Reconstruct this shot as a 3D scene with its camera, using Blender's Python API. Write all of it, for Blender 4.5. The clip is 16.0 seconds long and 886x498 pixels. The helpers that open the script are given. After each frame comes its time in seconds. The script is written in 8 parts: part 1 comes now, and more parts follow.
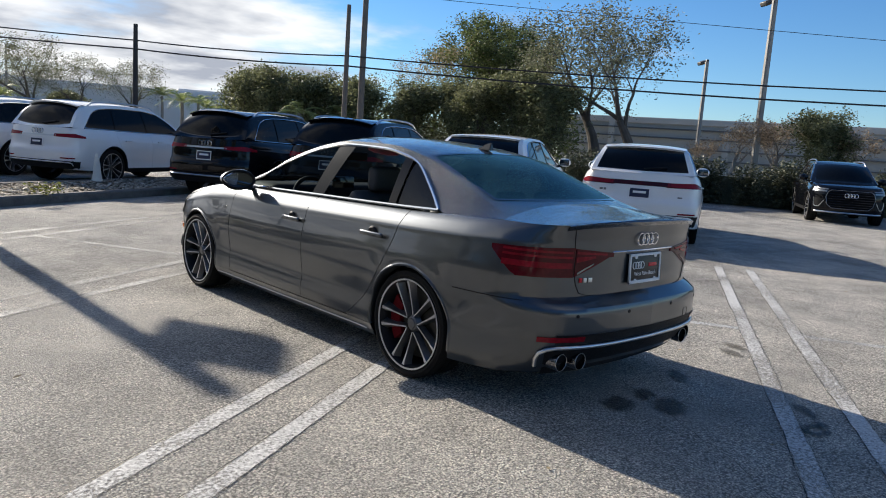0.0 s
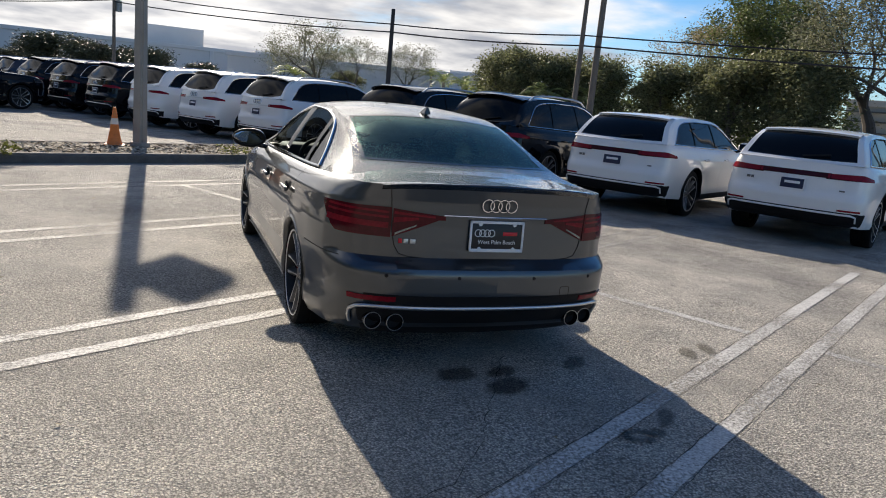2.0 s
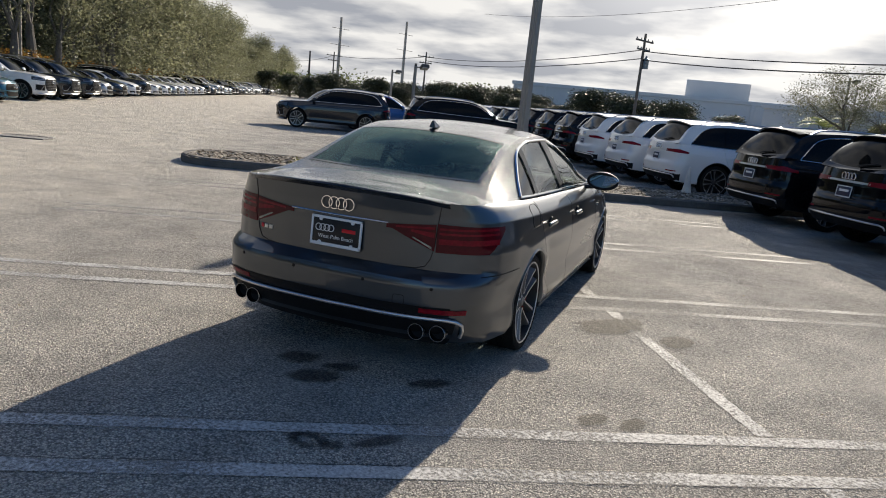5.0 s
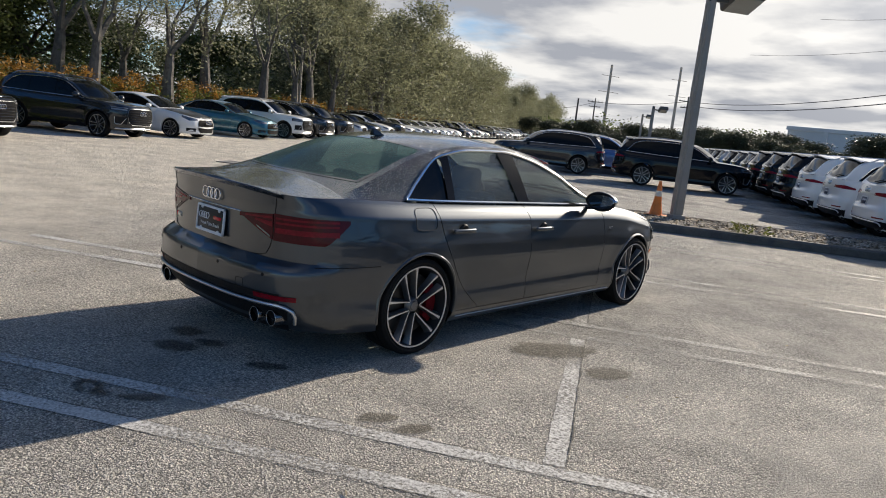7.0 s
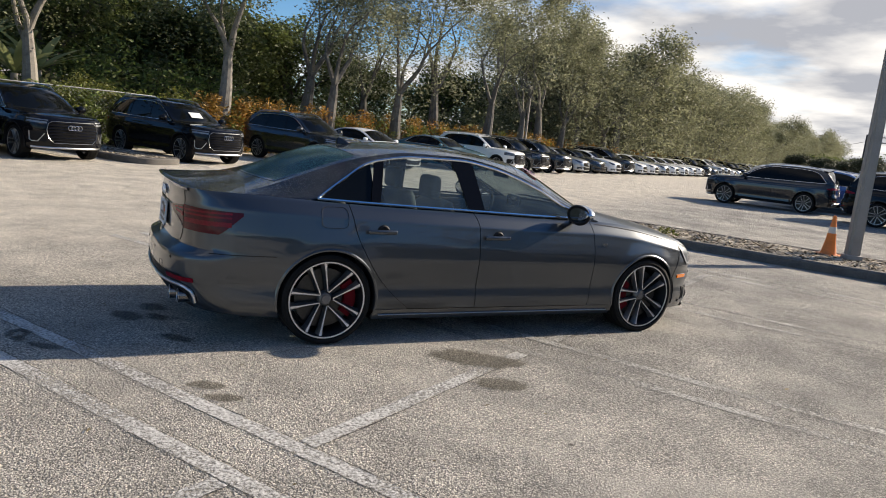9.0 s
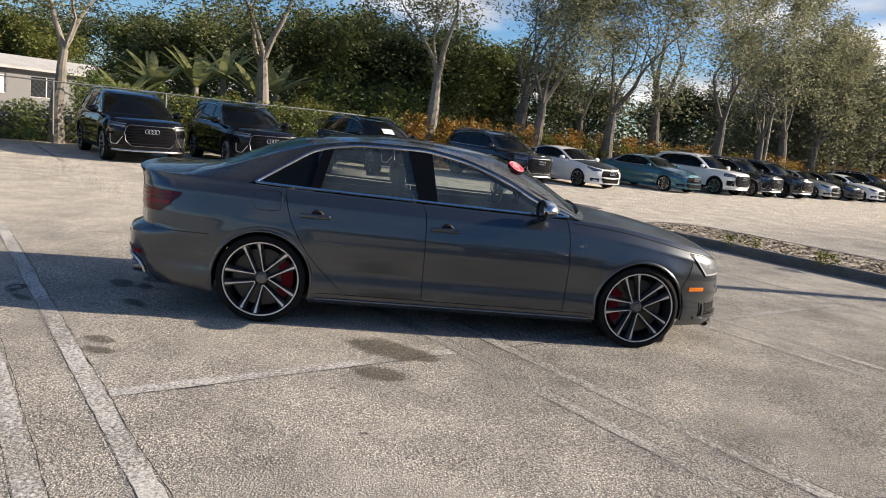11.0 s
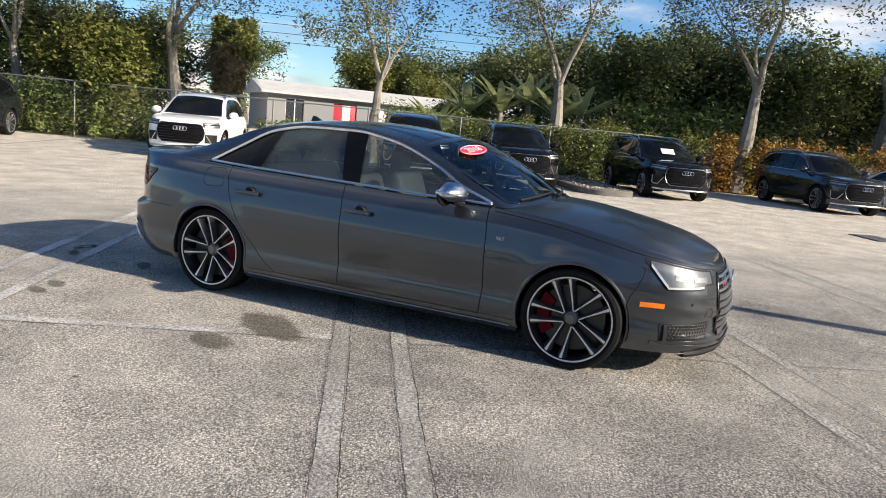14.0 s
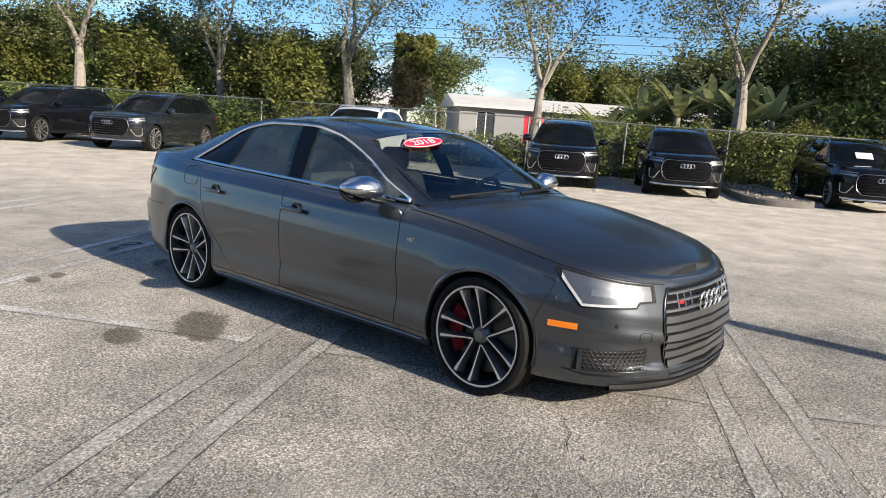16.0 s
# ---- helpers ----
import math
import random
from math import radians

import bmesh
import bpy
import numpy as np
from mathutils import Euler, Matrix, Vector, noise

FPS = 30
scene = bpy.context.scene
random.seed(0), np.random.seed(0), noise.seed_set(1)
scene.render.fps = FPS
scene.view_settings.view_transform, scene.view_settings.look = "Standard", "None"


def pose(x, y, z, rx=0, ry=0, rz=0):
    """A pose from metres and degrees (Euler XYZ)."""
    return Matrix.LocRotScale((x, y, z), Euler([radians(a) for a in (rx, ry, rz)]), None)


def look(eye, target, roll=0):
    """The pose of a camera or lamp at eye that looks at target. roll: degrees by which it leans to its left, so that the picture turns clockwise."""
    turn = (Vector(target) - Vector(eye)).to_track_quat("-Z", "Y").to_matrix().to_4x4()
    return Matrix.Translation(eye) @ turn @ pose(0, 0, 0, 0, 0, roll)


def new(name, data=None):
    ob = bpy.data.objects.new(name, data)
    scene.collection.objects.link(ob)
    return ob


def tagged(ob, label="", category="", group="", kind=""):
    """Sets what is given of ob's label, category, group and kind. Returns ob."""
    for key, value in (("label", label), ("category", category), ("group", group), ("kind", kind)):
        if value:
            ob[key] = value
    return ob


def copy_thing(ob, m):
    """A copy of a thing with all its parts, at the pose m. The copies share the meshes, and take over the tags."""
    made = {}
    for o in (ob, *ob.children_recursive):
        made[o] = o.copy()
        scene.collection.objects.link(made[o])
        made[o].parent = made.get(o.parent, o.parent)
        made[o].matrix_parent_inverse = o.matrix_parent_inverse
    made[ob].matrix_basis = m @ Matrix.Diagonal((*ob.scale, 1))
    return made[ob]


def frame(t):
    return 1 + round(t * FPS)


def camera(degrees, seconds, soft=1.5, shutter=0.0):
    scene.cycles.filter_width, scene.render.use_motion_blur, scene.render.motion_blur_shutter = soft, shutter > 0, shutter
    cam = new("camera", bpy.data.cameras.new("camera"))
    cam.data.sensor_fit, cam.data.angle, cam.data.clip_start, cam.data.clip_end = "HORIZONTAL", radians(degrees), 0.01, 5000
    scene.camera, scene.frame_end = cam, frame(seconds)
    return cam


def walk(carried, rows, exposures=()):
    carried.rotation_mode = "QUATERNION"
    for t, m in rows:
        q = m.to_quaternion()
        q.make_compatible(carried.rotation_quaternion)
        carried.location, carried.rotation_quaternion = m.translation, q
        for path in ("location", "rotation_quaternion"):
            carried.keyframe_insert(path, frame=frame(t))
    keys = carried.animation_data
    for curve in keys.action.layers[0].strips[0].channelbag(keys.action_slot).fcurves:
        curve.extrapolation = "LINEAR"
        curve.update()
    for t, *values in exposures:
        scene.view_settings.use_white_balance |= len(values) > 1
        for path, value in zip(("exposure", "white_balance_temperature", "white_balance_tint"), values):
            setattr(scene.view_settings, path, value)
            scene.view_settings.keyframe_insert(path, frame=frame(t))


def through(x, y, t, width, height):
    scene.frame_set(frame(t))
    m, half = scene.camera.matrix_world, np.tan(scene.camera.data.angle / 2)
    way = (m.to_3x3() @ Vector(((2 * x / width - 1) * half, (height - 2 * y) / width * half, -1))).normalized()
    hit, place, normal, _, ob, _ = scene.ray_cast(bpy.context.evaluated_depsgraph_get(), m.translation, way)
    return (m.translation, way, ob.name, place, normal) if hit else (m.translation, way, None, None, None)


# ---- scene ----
cam = camera(63.6, 16.0, soft=1.0)
PATH = [
    (0, (-3.573, -4.489, 1.374), (-2.209, -3.055, 1.084), 4.0),
    (0.5, (-3.256, -4.923, 1.41), (-1.981, -3.417, 1.084), 5.0),
    (1, (-2.763, -5.192, 1.432), (-1.625, -3.586, 1.076), 5.6),
    (1.5, (-2.231, -5.504, 1.438), (-1.276, -3.788, 1.059), 5.6),
    (2, (-1.678, -5.766, 1.429), (-0.938, -3.951, 1.034), 5.5),
    (2.5, (-1.093, -5.971, 1.437), (-0.588, -4.079, 1.031), 5.4),
    (3, (-0.506, -6.133, 1.446), (-0.247, -4.192, 1.038), 5.3),
    (3.5, (0.096, -6.151, 1.487), (0.108, -4.194, 1.074), 5.5),
    (4, (0.731, -6.165, 1.524), (0.501, -4.222, 1.111), 5.7),
    (4.5, (1.333, -6.002, 1.529), (0.867, -4.101, 1.118), 5.8),
    (4.7, (1.571, -5.94, 1.528), (1.014, -4.063, 1.122), 5.8),
    (6.8, (3.785, -4.776, 1.466), (2.522, -3.265, 1.116), 6.5),
    (7, (3.963, -4.653, 1.501), (2.648, -3.186, 1.153), 6.2),
    (7.5, (4.448, -4.304, 1.512), (3.009, -2.957, 1.172), 6.2),
    (8, (4.832, -3.881, 1.504), (3.275, -2.67, 1.171), 6.0),
    (8.5, (5.172, -3.428, 1.513), (3.511, -2.363, 1.186), 5.9),
    (9, (5.446, -2.938, 1.518), (3.694, -2.026, 1.2), 6.0),
    (9.2, (5.521, -2.725, 1.524), (3.739, -1.874, 1.209), 6.0),
    (11.3, (6.002, -0.449, 1.471), (4.035, -0.307, 1.14), 5.9),
    (11.5, (5.978, -0.228, 1.43), (4.007, -0.158, 1.094), 5.8),
    (12, (5.904, 0.313, 1.437), (3.937, 0.209, 1.091), 5.7),
    (12.5, (5.825, 0.851, 1.449), (3.875, 0.579, 1.1), 5.7),
    (13, (5.647, 1.361, 1.463), (3.727, 0.923, 1.115), 5.7),
    (13.5, (5.427, 1.881, 1.451), (3.552, 1.277, 1.108), 5.6),
    (14, (5.161, 2.317, 1.422), (3.343, 1.555, 1.083), 5.4),
    (14.5, (4.85, 2.718, 1.414), (3.102, 1.806, 1.077), 5.2),
    (15, (4.541, 3.089, 1.428), (2.873, 2.04, 1.086), 4.9),
    (15.5, (4.163, 3.347, 1.435), (2.577, 2.179, 1.088), 4.6),
    (16, (3.79, 3.573, 1.413), (2.279, 2.309, 1.062), 4.0),
]
EXPOSURES = [(0.0, 0.66, 6300, 11), (0.5, 0.65, 6350, 11), (1.0, 0.64, 6500, 12), (1.5, 0.62, 6600, 12), (2.0, 0.58, 6650, 12), (3.5, 0.46, 6650, 12), (4.7, 0.38, 6650, 11), (7.0, 0.45, 6650, 11),
             (9.0, 0.69, 6850, 12), (11.5, 0.82, 7100, 14), (12.5, 0.90, 7150, 14), (14.0, 0.96, 6750, 12), (16.0, 1.0, 6700, 12)]
walk(cam, [(t, look(eye, target, roll)) for t, eye, target, roll in PATH], EXPOSURES)

# ---- world, sun and sky ----
SUN_AZ = radians(-0.8)          # from +y towards +x
SUN_EL = radians(24.4)
world = bpy.data.worlds.new("world")
scene.world = world
world.use_nodes = True


def sky_nodes():
    nt = world.node_tree
    N, L = nt.nodes, nt.links
    N.clear()
    out = N.new("ShaderNodeOutputWorld")
    bg = N.new("ShaderNodeBackground")
    bg.inputs["Strength"].default_value = 1.0
    sky = N.new("ShaderNodeTexSky")
    sky.sky_type, sky.sun_disc = "NISHITA", False
    sky.sun_elevation, sky.sun_rotation = SUN_EL, SUN_AZ
    sky.air_density, sky.dust_density, sky.ozone_density = 1.0, 0.05, 4.0
    gain = N.new("ShaderNodeVectorMath")
    gain.operation = "SCALE"
    gain.inputs["Scale"].default_value = 0.080
    hue = N.new("ShaderNodeHueSaturation")
    hue.inputs["Saturation"].default_value = 1.14
    L.new(sky.outputs[0], hue.inputs["Color"])
    clear = N.new("ShaderNodeMixRGB")
    clear.blend_type = "MULTIPLY"
    clear.inputs[0].default_value, clear.inputs[2].default_value = 1.0, (0.80, 0.93, 1.05, 1)
    L.new(hue.outputs[0], clear.inputs[1])
    L.new(clear.outputs[0], gain.inputs[0])
    co = N.new("ShaderNodeTexCoord")
    sep = N.new("ShaderNodeSeparateXYZ")
    L.new(co.outputs["Generated"], sep.inputs[0])

    def math_node(op, a, b=None, c=None):
        m = N.new("ShaderNodeMath")
        m.operation = op
        for k, v in enumerate((a, b, c)):
            if v is None:
                continue
            if isinstance(v, (int, float)):
                m.inputs[k].default_value = v
            else:
                L.new(v, m.inputs[k])
        return m.outputs[0]

    z = math_node("MAXIMUM", sep.outputs[2], 0.0)
    flat = math_node("ADD", z, 0.14)
    px, py = math_node("DIVIDE", sep.outputs[0], flat), math_node("DIVIDE", sep.outputs[1], flat)
    comb = N.new("ShaderNodeCombineXYZ")
    L.new(px, comb.inputs[0])
    L.new(py, comb.inputs[1])
    big = N.new("ShaderNodeTexNoise")
    big.inputs["Scale"].default_value, big.inputs["Detail"].default_value, big.inputs["Roughness"].default_value = 0.75, 9.0, 0.55
    L.new(comb.outputs[0], big.inputs["Vector"])
    shade = N.new("ShaderNodeTexNoise")
    shade.inputs["Scale"].default_value, shade.inputs["Detail"].default_value = 1.25, 9.0
    off = N.new("ShaderNodeVectorMath")
    off.operation = "ADD"
    off.inputs[1].default_value = (7.3, 2.1, 0)
    L.new(comb.outputs[0], off.inputs[0])
    L.new(off.outputs[0], shade.inputs["Vector"])
    # more cloud towards the sun, clear sky away from it
    toward = math_node("MAXIMUM", math_node("MULTIPLY_ADD", sep.outputs[1], 0.85, -0.55), -0.05)
    west = math_node("MULTIPLY", math_node("MULTIPLY", sep.outputs[0], math_node("MAXIMUM", sep.outputs[1], 0.0)), -0.24)
    cover = math_node("ADD", math_node("ADD", big.outputs[0], toward), west)
    ramp = N.new("ShaderNodeMapRange")
    ramp.interpolation_type = "SMOOTHSTEP"
    ramp.inputs["From Min"].default_value, ramp.inputs["From Max"].default_value = 0.47, 0.68
    L.new(cover, ramp.inputs["Value"])
    tone = N.new("ShaderNodeValToRGB")
    tone.color_ramp.elements[0].position, tone.color_ramp.elements[0].color = 0.41, (0.29, 0.31, 0.35, 1)
    tone.color_ramp.elements[1].position, tone.color_ramp.elements[1].color = 0.58, (0.68, 0.68, 0.665, 1)
    L.new(shade.outputs[0], tone.inputs[0])
    mix = N.new("ShaderNodeMixRGB")
    L.new(ramp.outputs[0], mix.inputs[0])
    L.new(gain.outputs[0], mix.inputs[1])
    L.new(tone.outputs[0], mix.inputs[2])
    near = N.new("ShaderNodeVectorMath")
    near.operation = "DOT_PRODUCT"
    L.new(co.outputs["Generated"], near.inputs[0])
    near.inputs[1].default_value = (math.sin(SUN_AZ) * math.cos(SUN_EL), math.cos(SUN_AZ) * math.cos(SUN_EL), math.sin(SUN_EL))
    glare = math_node("MULTIPLY", math_node("POWER", math_node("MAXIMUM", near.outputs["Value"], 0.0), 38.0), 1.3)
    bright = N.new("ShaderNodeVectorMath")
    bright.operation = "MULTIPLY_ADD"
    L.new(glare, bright.inputs[0])
    bright.inputs[1].default_value = (1.0, 0.97, 0.90)
    L.new(mix.outputs[0], bright.inputs[2])
    L.new(bright.outputs[0], bg.inputs[0])
    L.new(bg.outputs[0], out.inputs[0])


sky_nodes()
sun = new("sun", bpy.data.lights.new("sun", "SUN"))
sun.data.energy, sun.data.angle, sun.data.color = 5.0, radians(0.6), (1.0, 0.905, 0.76)
sun.matrix_world = look((60 * math.sin(SUN_AZ) * math.cos(SUN_EL), 60 * math.cos(SUN_AZ) * math.cos(SUN_EL), 60 * math.sin(SUN_EL)), (0, 0, 0))

# ---- materials ----
MATS = {}


def mat(name, color, rough=0.6, metal=0.0, vary=0.15, scale=3.0, fine=60.0, bump=0.0, bump_scale=80.0, coat=0.0, coat_rough=0.03,
        transmission=0.0, ior=1.45, second=None, second_at=0.55, emission=None, glow=1.0, island=False, alpha=1.0, spec=0.5, per_object=0.0):
    """A procedural surface: base colour varied at a coarse and a fine scale, optional second tone, bump and clear coat."""
    m = bpy.data.materials.new(name)
    m.use_nodes = True
    nt = m.node_tree
    N, L = nt.nodes, nt.links
    p = N["Principled BSDF"]
    p.inputs["Roughness"].default_value, p.inputs["Metallic"].default_value = rough, metal
    p.inputs["Coat Weight"].default_value, p.inputs["Coat Roughness"].default_value = coat, coat_rough
    p.inputs["Transmission Weight"].default_value, p.inputs["IOR"].default_value = transmission, ior
    p.inputs["Specular IOR Level"].default_value = spec
    p.inputs["Alpha"].default_value = alpha
    if emission:
        p.inputs["Emission Color"].default_value, p.inputs["Emission Strength"].default_value = (*emission, 1), glow
    co = N.new("ShaderNodeTexCoord")

    def noise_node(s, detail=4.0, r=0.6):
        n = N.new("ShaderNodeTexNoise")
        n.inputs["Scale"].default_value, n.inputs["Detail"].default_value, n.inputs["Roughness"].default_value = s, detail, r
        L.new(co.outputs["Object"], n.inputs["Vector"])
        return n.outputs[0]

    if vary or second:
        coarse, small = noise_node(scale), noise_node(fine, 2.0)
        rgb = N.new("ShaderNodeMixRGB")
        rgb.inputs[1].default_value = (*color, 1)
        rgb.inputs[2].default_value = (*(second or color), 1)
        if second:
            r = N.new("ShaderNodeMapRange")
            r.interpolation_type = "SMOOTHSTEP"
            r.inputs["From Min"].default_value, r.inputs["From Max"].default_value = second_at - 0.09, second_at + 0.09
            L.new(coarse, r.inputs["Value"])
            L.new(r.outputs[0], rgb.inputs[0])
        else:
            rgb.inputs[0].default_value = 0
        add = N.new("ShaderNodeMath")
        add.operation = "ADD"
        L.new(coarse, add.inputs[0])
        L.new(small, add.inputs[1])
        last = add.outputs[0]
        if island:
            geo = N.new("ShaderNodeNewGeometry")
            more = N.new("ShaderNodeMath")
            more.operation = "MULTIPLY_ADD"
            L.new(geo.outputs["Random Per Island"], more.inputs[0])
            more.inputs[1].default_value = 1.1
            sub = N.new("ShaderNodeMath")
            sub.operation = "SUBTRACT"
            L.new(last, sub.inputs[0])
            sub.inputs[1].default_value = 0.55
            L.new(sub.outputs[0], more.inputs[2])
            last = more.outputs[0]
        if per_object:
            info = N.new("ShaderNodeObjectInfo")
            more = N.new("ShaderNodeMath")
            more.operation = "MULTIPLY_ADD"
            L.new(info.outputs["Random"], more.inputs[0])
            more.inputs[1].default_value = per_object
            L.new(last, more.inputs[2])
            last = more.outputs[0]
        k = N.new("ShaderNodeMapRange")
        k.inputs["From Min"].default_value, k.inputs["From Max"].default_value = 0.6, 1.4
        k.inputs["To Min"].default_value, k.inputs["To Max"].default_value = 1 - vary, 1 + vary
        L.new(last, k.inputs["Value"])
        mul = N.new("ShaderNodeVectorMath")
        mul.operation = "SCALE"
        L.new(rgb.outputs[0], mul.inputs[0])
        L.new(k.outputs[0], mul.inputs["Scale"])
        L.new(mul.outputs[0], p.inputs["Base Color"])
    else:
        p.inputs["Base Color"].default_value = (*color, 1)
    if bump:
        b = N.new("ShaderNodeBump")
        b.inputs["Strength"].default_value, b.inputs["Distance"].default_value = min(1.0, bump), 0.01
        L.new(noise_node(bump_scale, 3.0), b.inputs["Height"])
        L.new(b.outputs[0], p.inputs["Normal"])
    MATS[name] = m
    return m


def asphalt_material():
    """Old sun-bleached asphalt: pale aggregate in a grey binder, broad stains and paler worn patches."""
    m = bpy.data.materials.new("asphalt")
    m.use_nodes = True
    nt = m.node_tree
    N, L = nt.nodes, nt.links
    p = N["Principled BSDF"]
    p.inputs["Roughness"].default_value = 0.86
    p.inputs["Specular IOR Level"].default_value = 0.22
    co = N.new("ShaderNodeTexCoord")

    def tex(kind, s, **kw):
        n = N.new(kind)
        n.inputs["Scale"].default_value = s
        for k, v in kw.items():
            n.inputs[k].default_value = v
        L.new(co.outputs["Object"], n.inputs["Vector"])
        return n

    stone = tex("ShaderNodeTexVoronoi", 100.0)
    grain = tex("ShaderNodeTexNoise", 62.0, Detail=5.0, Roughness=0.72)
    patch = tex("ShaderNodeTexNoise", 0.55, Detail=6.0, Roughness=0.6)
    stain = tex("ShaderNodeTexNoise", 1.7, Detail=5.0, Roughness=0.65)
    far = tex("ShaderNodeTexNoise", 0.11, Detail=4.0)
    dust = tex("ShaderNodeTexNoise", 0.42, Detail=7.0, Roughness=0.68, Distortion=0.4)
    base = N.new("ShaderNodeValToRGB")
    e = base.color_ramp.elements
    e[0].position, e[0].color = 0.34, (0.295, 0.285, 0.266, 1)
    e[1].position, e[1].color = 0.66, (0.585, 0.552, 0.496, 1)
    L.new(patch.outputs[0], base.inputs[0])
    warm = N.new("ShaderNodeMixRGB")
    warm.inputs[2].default_value = (0.59, 0.552, 0.488, 1)
    fr = N.new("ShaderNodeMapRange")
    fr.inputs["From Min"].default_value, fr.inputs["From Max"].default_value = 0.45, 0.62
    fr.inputs["To Max"].default_value = 0.7
    L.new(far.outputs[0], fr.inputs["Value"])
    L.new(fr.outputs[0], warm.inputs[0])
    L.new(base.outputs[0], warm.inputs[1])
    # the paler, smoother drive aisle along the fence row
    place = N.new("ShaderNodeSeparateXYZ")
    L.new(co.outputs["Object"], place.inputs[0])
    ux = N.new("ShaderNodeMath")
    ux.operation = "MULTIPLY"
    ux.inputs[1].default_value = 0.870
    L.new(place.outputs[0], ux.inputs[0])
    uu = N.new("ShaderNodeMath")
    uu.operation = "MULTIPLY_ADD"
    uu.inputs[1].default_value = 0.492
    L.new(place.outputs[1], uu.inputs[0])
    L.new(ux.outputs[0], uu.inputs[2])
    un = N.new("ShaderNodeMath")
    un.operation = "MULTIPLY_ADD"
    un.inputs[1].default_value = 7.0
    L.new(patch.outputs[0], un.inputs[0])
    L.new(uu.outputs[0], un.inputs[2])
    aisle = N.new("ShaderNodeMapRange")
    aisle.interpolation_type = "SMOOTHSTEP"
    aisle.inputs["From Min"].default_value, aisle.inputs["From Max"].default_value = -3.0, 1.6
    aisle.inputs["To Min"].default_value, aisle.inputs["To Max"].default_value = 0.85, 0.0
    L.new(un.outputs[0], aisle.inputs["Value"])
    pale = N.new("ShaderNodeMixRGB")
    pale.inputs[2].default_value = (0.72, 0.66, 0.565, 1)
    L.new(aisle.outputs[0], pale.inputs[0])
    L.new(warm.outputs[0], pale.inputs[1])
    dark = N.new("ShaderNodeMapRange")
    dark.inputs["From Min"].default_value, dark.inputs["From Max"].default_value = 0.35, 0.65
    dark.inputs["To Min"].default_value, dark.inputs["To Max"].default_value = 0.74, 1.20
    L.new(stain.outputs[0], dark.inputs["Value"])
    sp = N.new("ShaderNodeMapRange")
    sp.inputs["From Min"].default_value, sp.inputs["From Max"].default_value = 0.32, 0.68
    sp.inputs["To Min"].default_value, sp.inputs["To Max"].default_value = 0.48, 1.62
    L.new(grain.outputs[0], sp.inputs["Value"])
    ss = N.new("ShaderNodeSeparateXYZ")
    L.new(stone.outputs["Color"], ss.inputs[0])
    st = N.new("ShaderNodeMapRange")
    st.inputs["To Min"].default_value, st.inputs["To Max"].default_value = 0.62, 1.50
    L.new(ss.outputs[0], st.inputs["Value"])
    # dark pits between the stones
    pit = N.new("ShaderNodeMapRange")
    pit.inputs["From Min"].default_value, pit.inputs["From Max"].default_value = 0.42, 0.72
    pit.inputs["To Min"].default_value, pit.inputs["To Max"].default_value = 1.06, 0.38
    L.new(stone.outputs["Distance"], pit.inputs["Value"])
    f0 = N.new("ShaderNodeMath")
    f0.operation = "MULTIPLY"
    L.new(dark.outputs[0], f0.inputs[0])
    L.new(pit.outputs[0], f0.inputs[1])
    f1 = N.new("ShaderNodeMath")
    f1.operation = "MULTIPLY"
    L.new(f0.outputs[0], f1.inputs[0])
    L.new(sp.outputs[0], f1.inputs[1])
    f2 = N.new("ShaderNodeMath")
    f2.operation = "MULTIPLY"
    L.new(f1.outputs[0], f2.inputs[0])
    L.new(st.outputs[0], f2.inputs[1])
    # the aisle is worn smoother: its speckle is weaker
    calm = N.new("ShaderNodeMapRange")
    calm.inputs["To Min"].default_value, calm.inputs["To Max"].default_value = 0.0, 0.62
    L.new(aisle.outputs[0], calm.inputs["Value"])
    # pale fines packed between the stones in drifting patches
    film = N.new("ShaderNodeMapRange")
    film.interpolation_type = "SMOOTHSTEP"
    film.inputs["From Min"].default_value, film.inputs["From Max"].default_value = 0.47, 0.66
    film.inputs["To Max"].default_value = 0.55
    L.new(dust.outputs[0], film.inputs["Value"])
    either = N.new("ShaderNodeMath")
    either.operation = "MAXIMUM"
    L.new(calm.outputs[0], either.inputs[0])
    L.new(film.outputs[0], either.inputs[1])
    even = N.new("ShaderNodeMixRGB")
    L.new(either.outputs[0], even.inputs[0])
    L.new(f2.outputs[0], even.inputs[1])
    L.new(dark.outputs[0], even.inputs[2])
    level = N.new("ShaderNodeRGBToBW")
    L.new(even.outputs[0], level.inputs[0])
    mul = N.new("ShaderNodeVectorMath")
    mul.operation = "SCALE"
    L.new(pale.outputs[0], mul.inputs[0])
    L.new(level.outputs[0], mul.inputs["Scale"])
    L.new(mul.outputs[0], p.inputs["Base Color"])
    bump = N.new("ShaderNodeBump")
    bump.inputs["Strength"].default_value, bump.inputs["Distance"].default_value = 0.9, 0.010
    L.new(f2.outputs[0], bump.inputs["Height"])
    L.new(bump.outputs[0], p.inputs["Normal"])
    MATS["asphalt"] = m
    return m


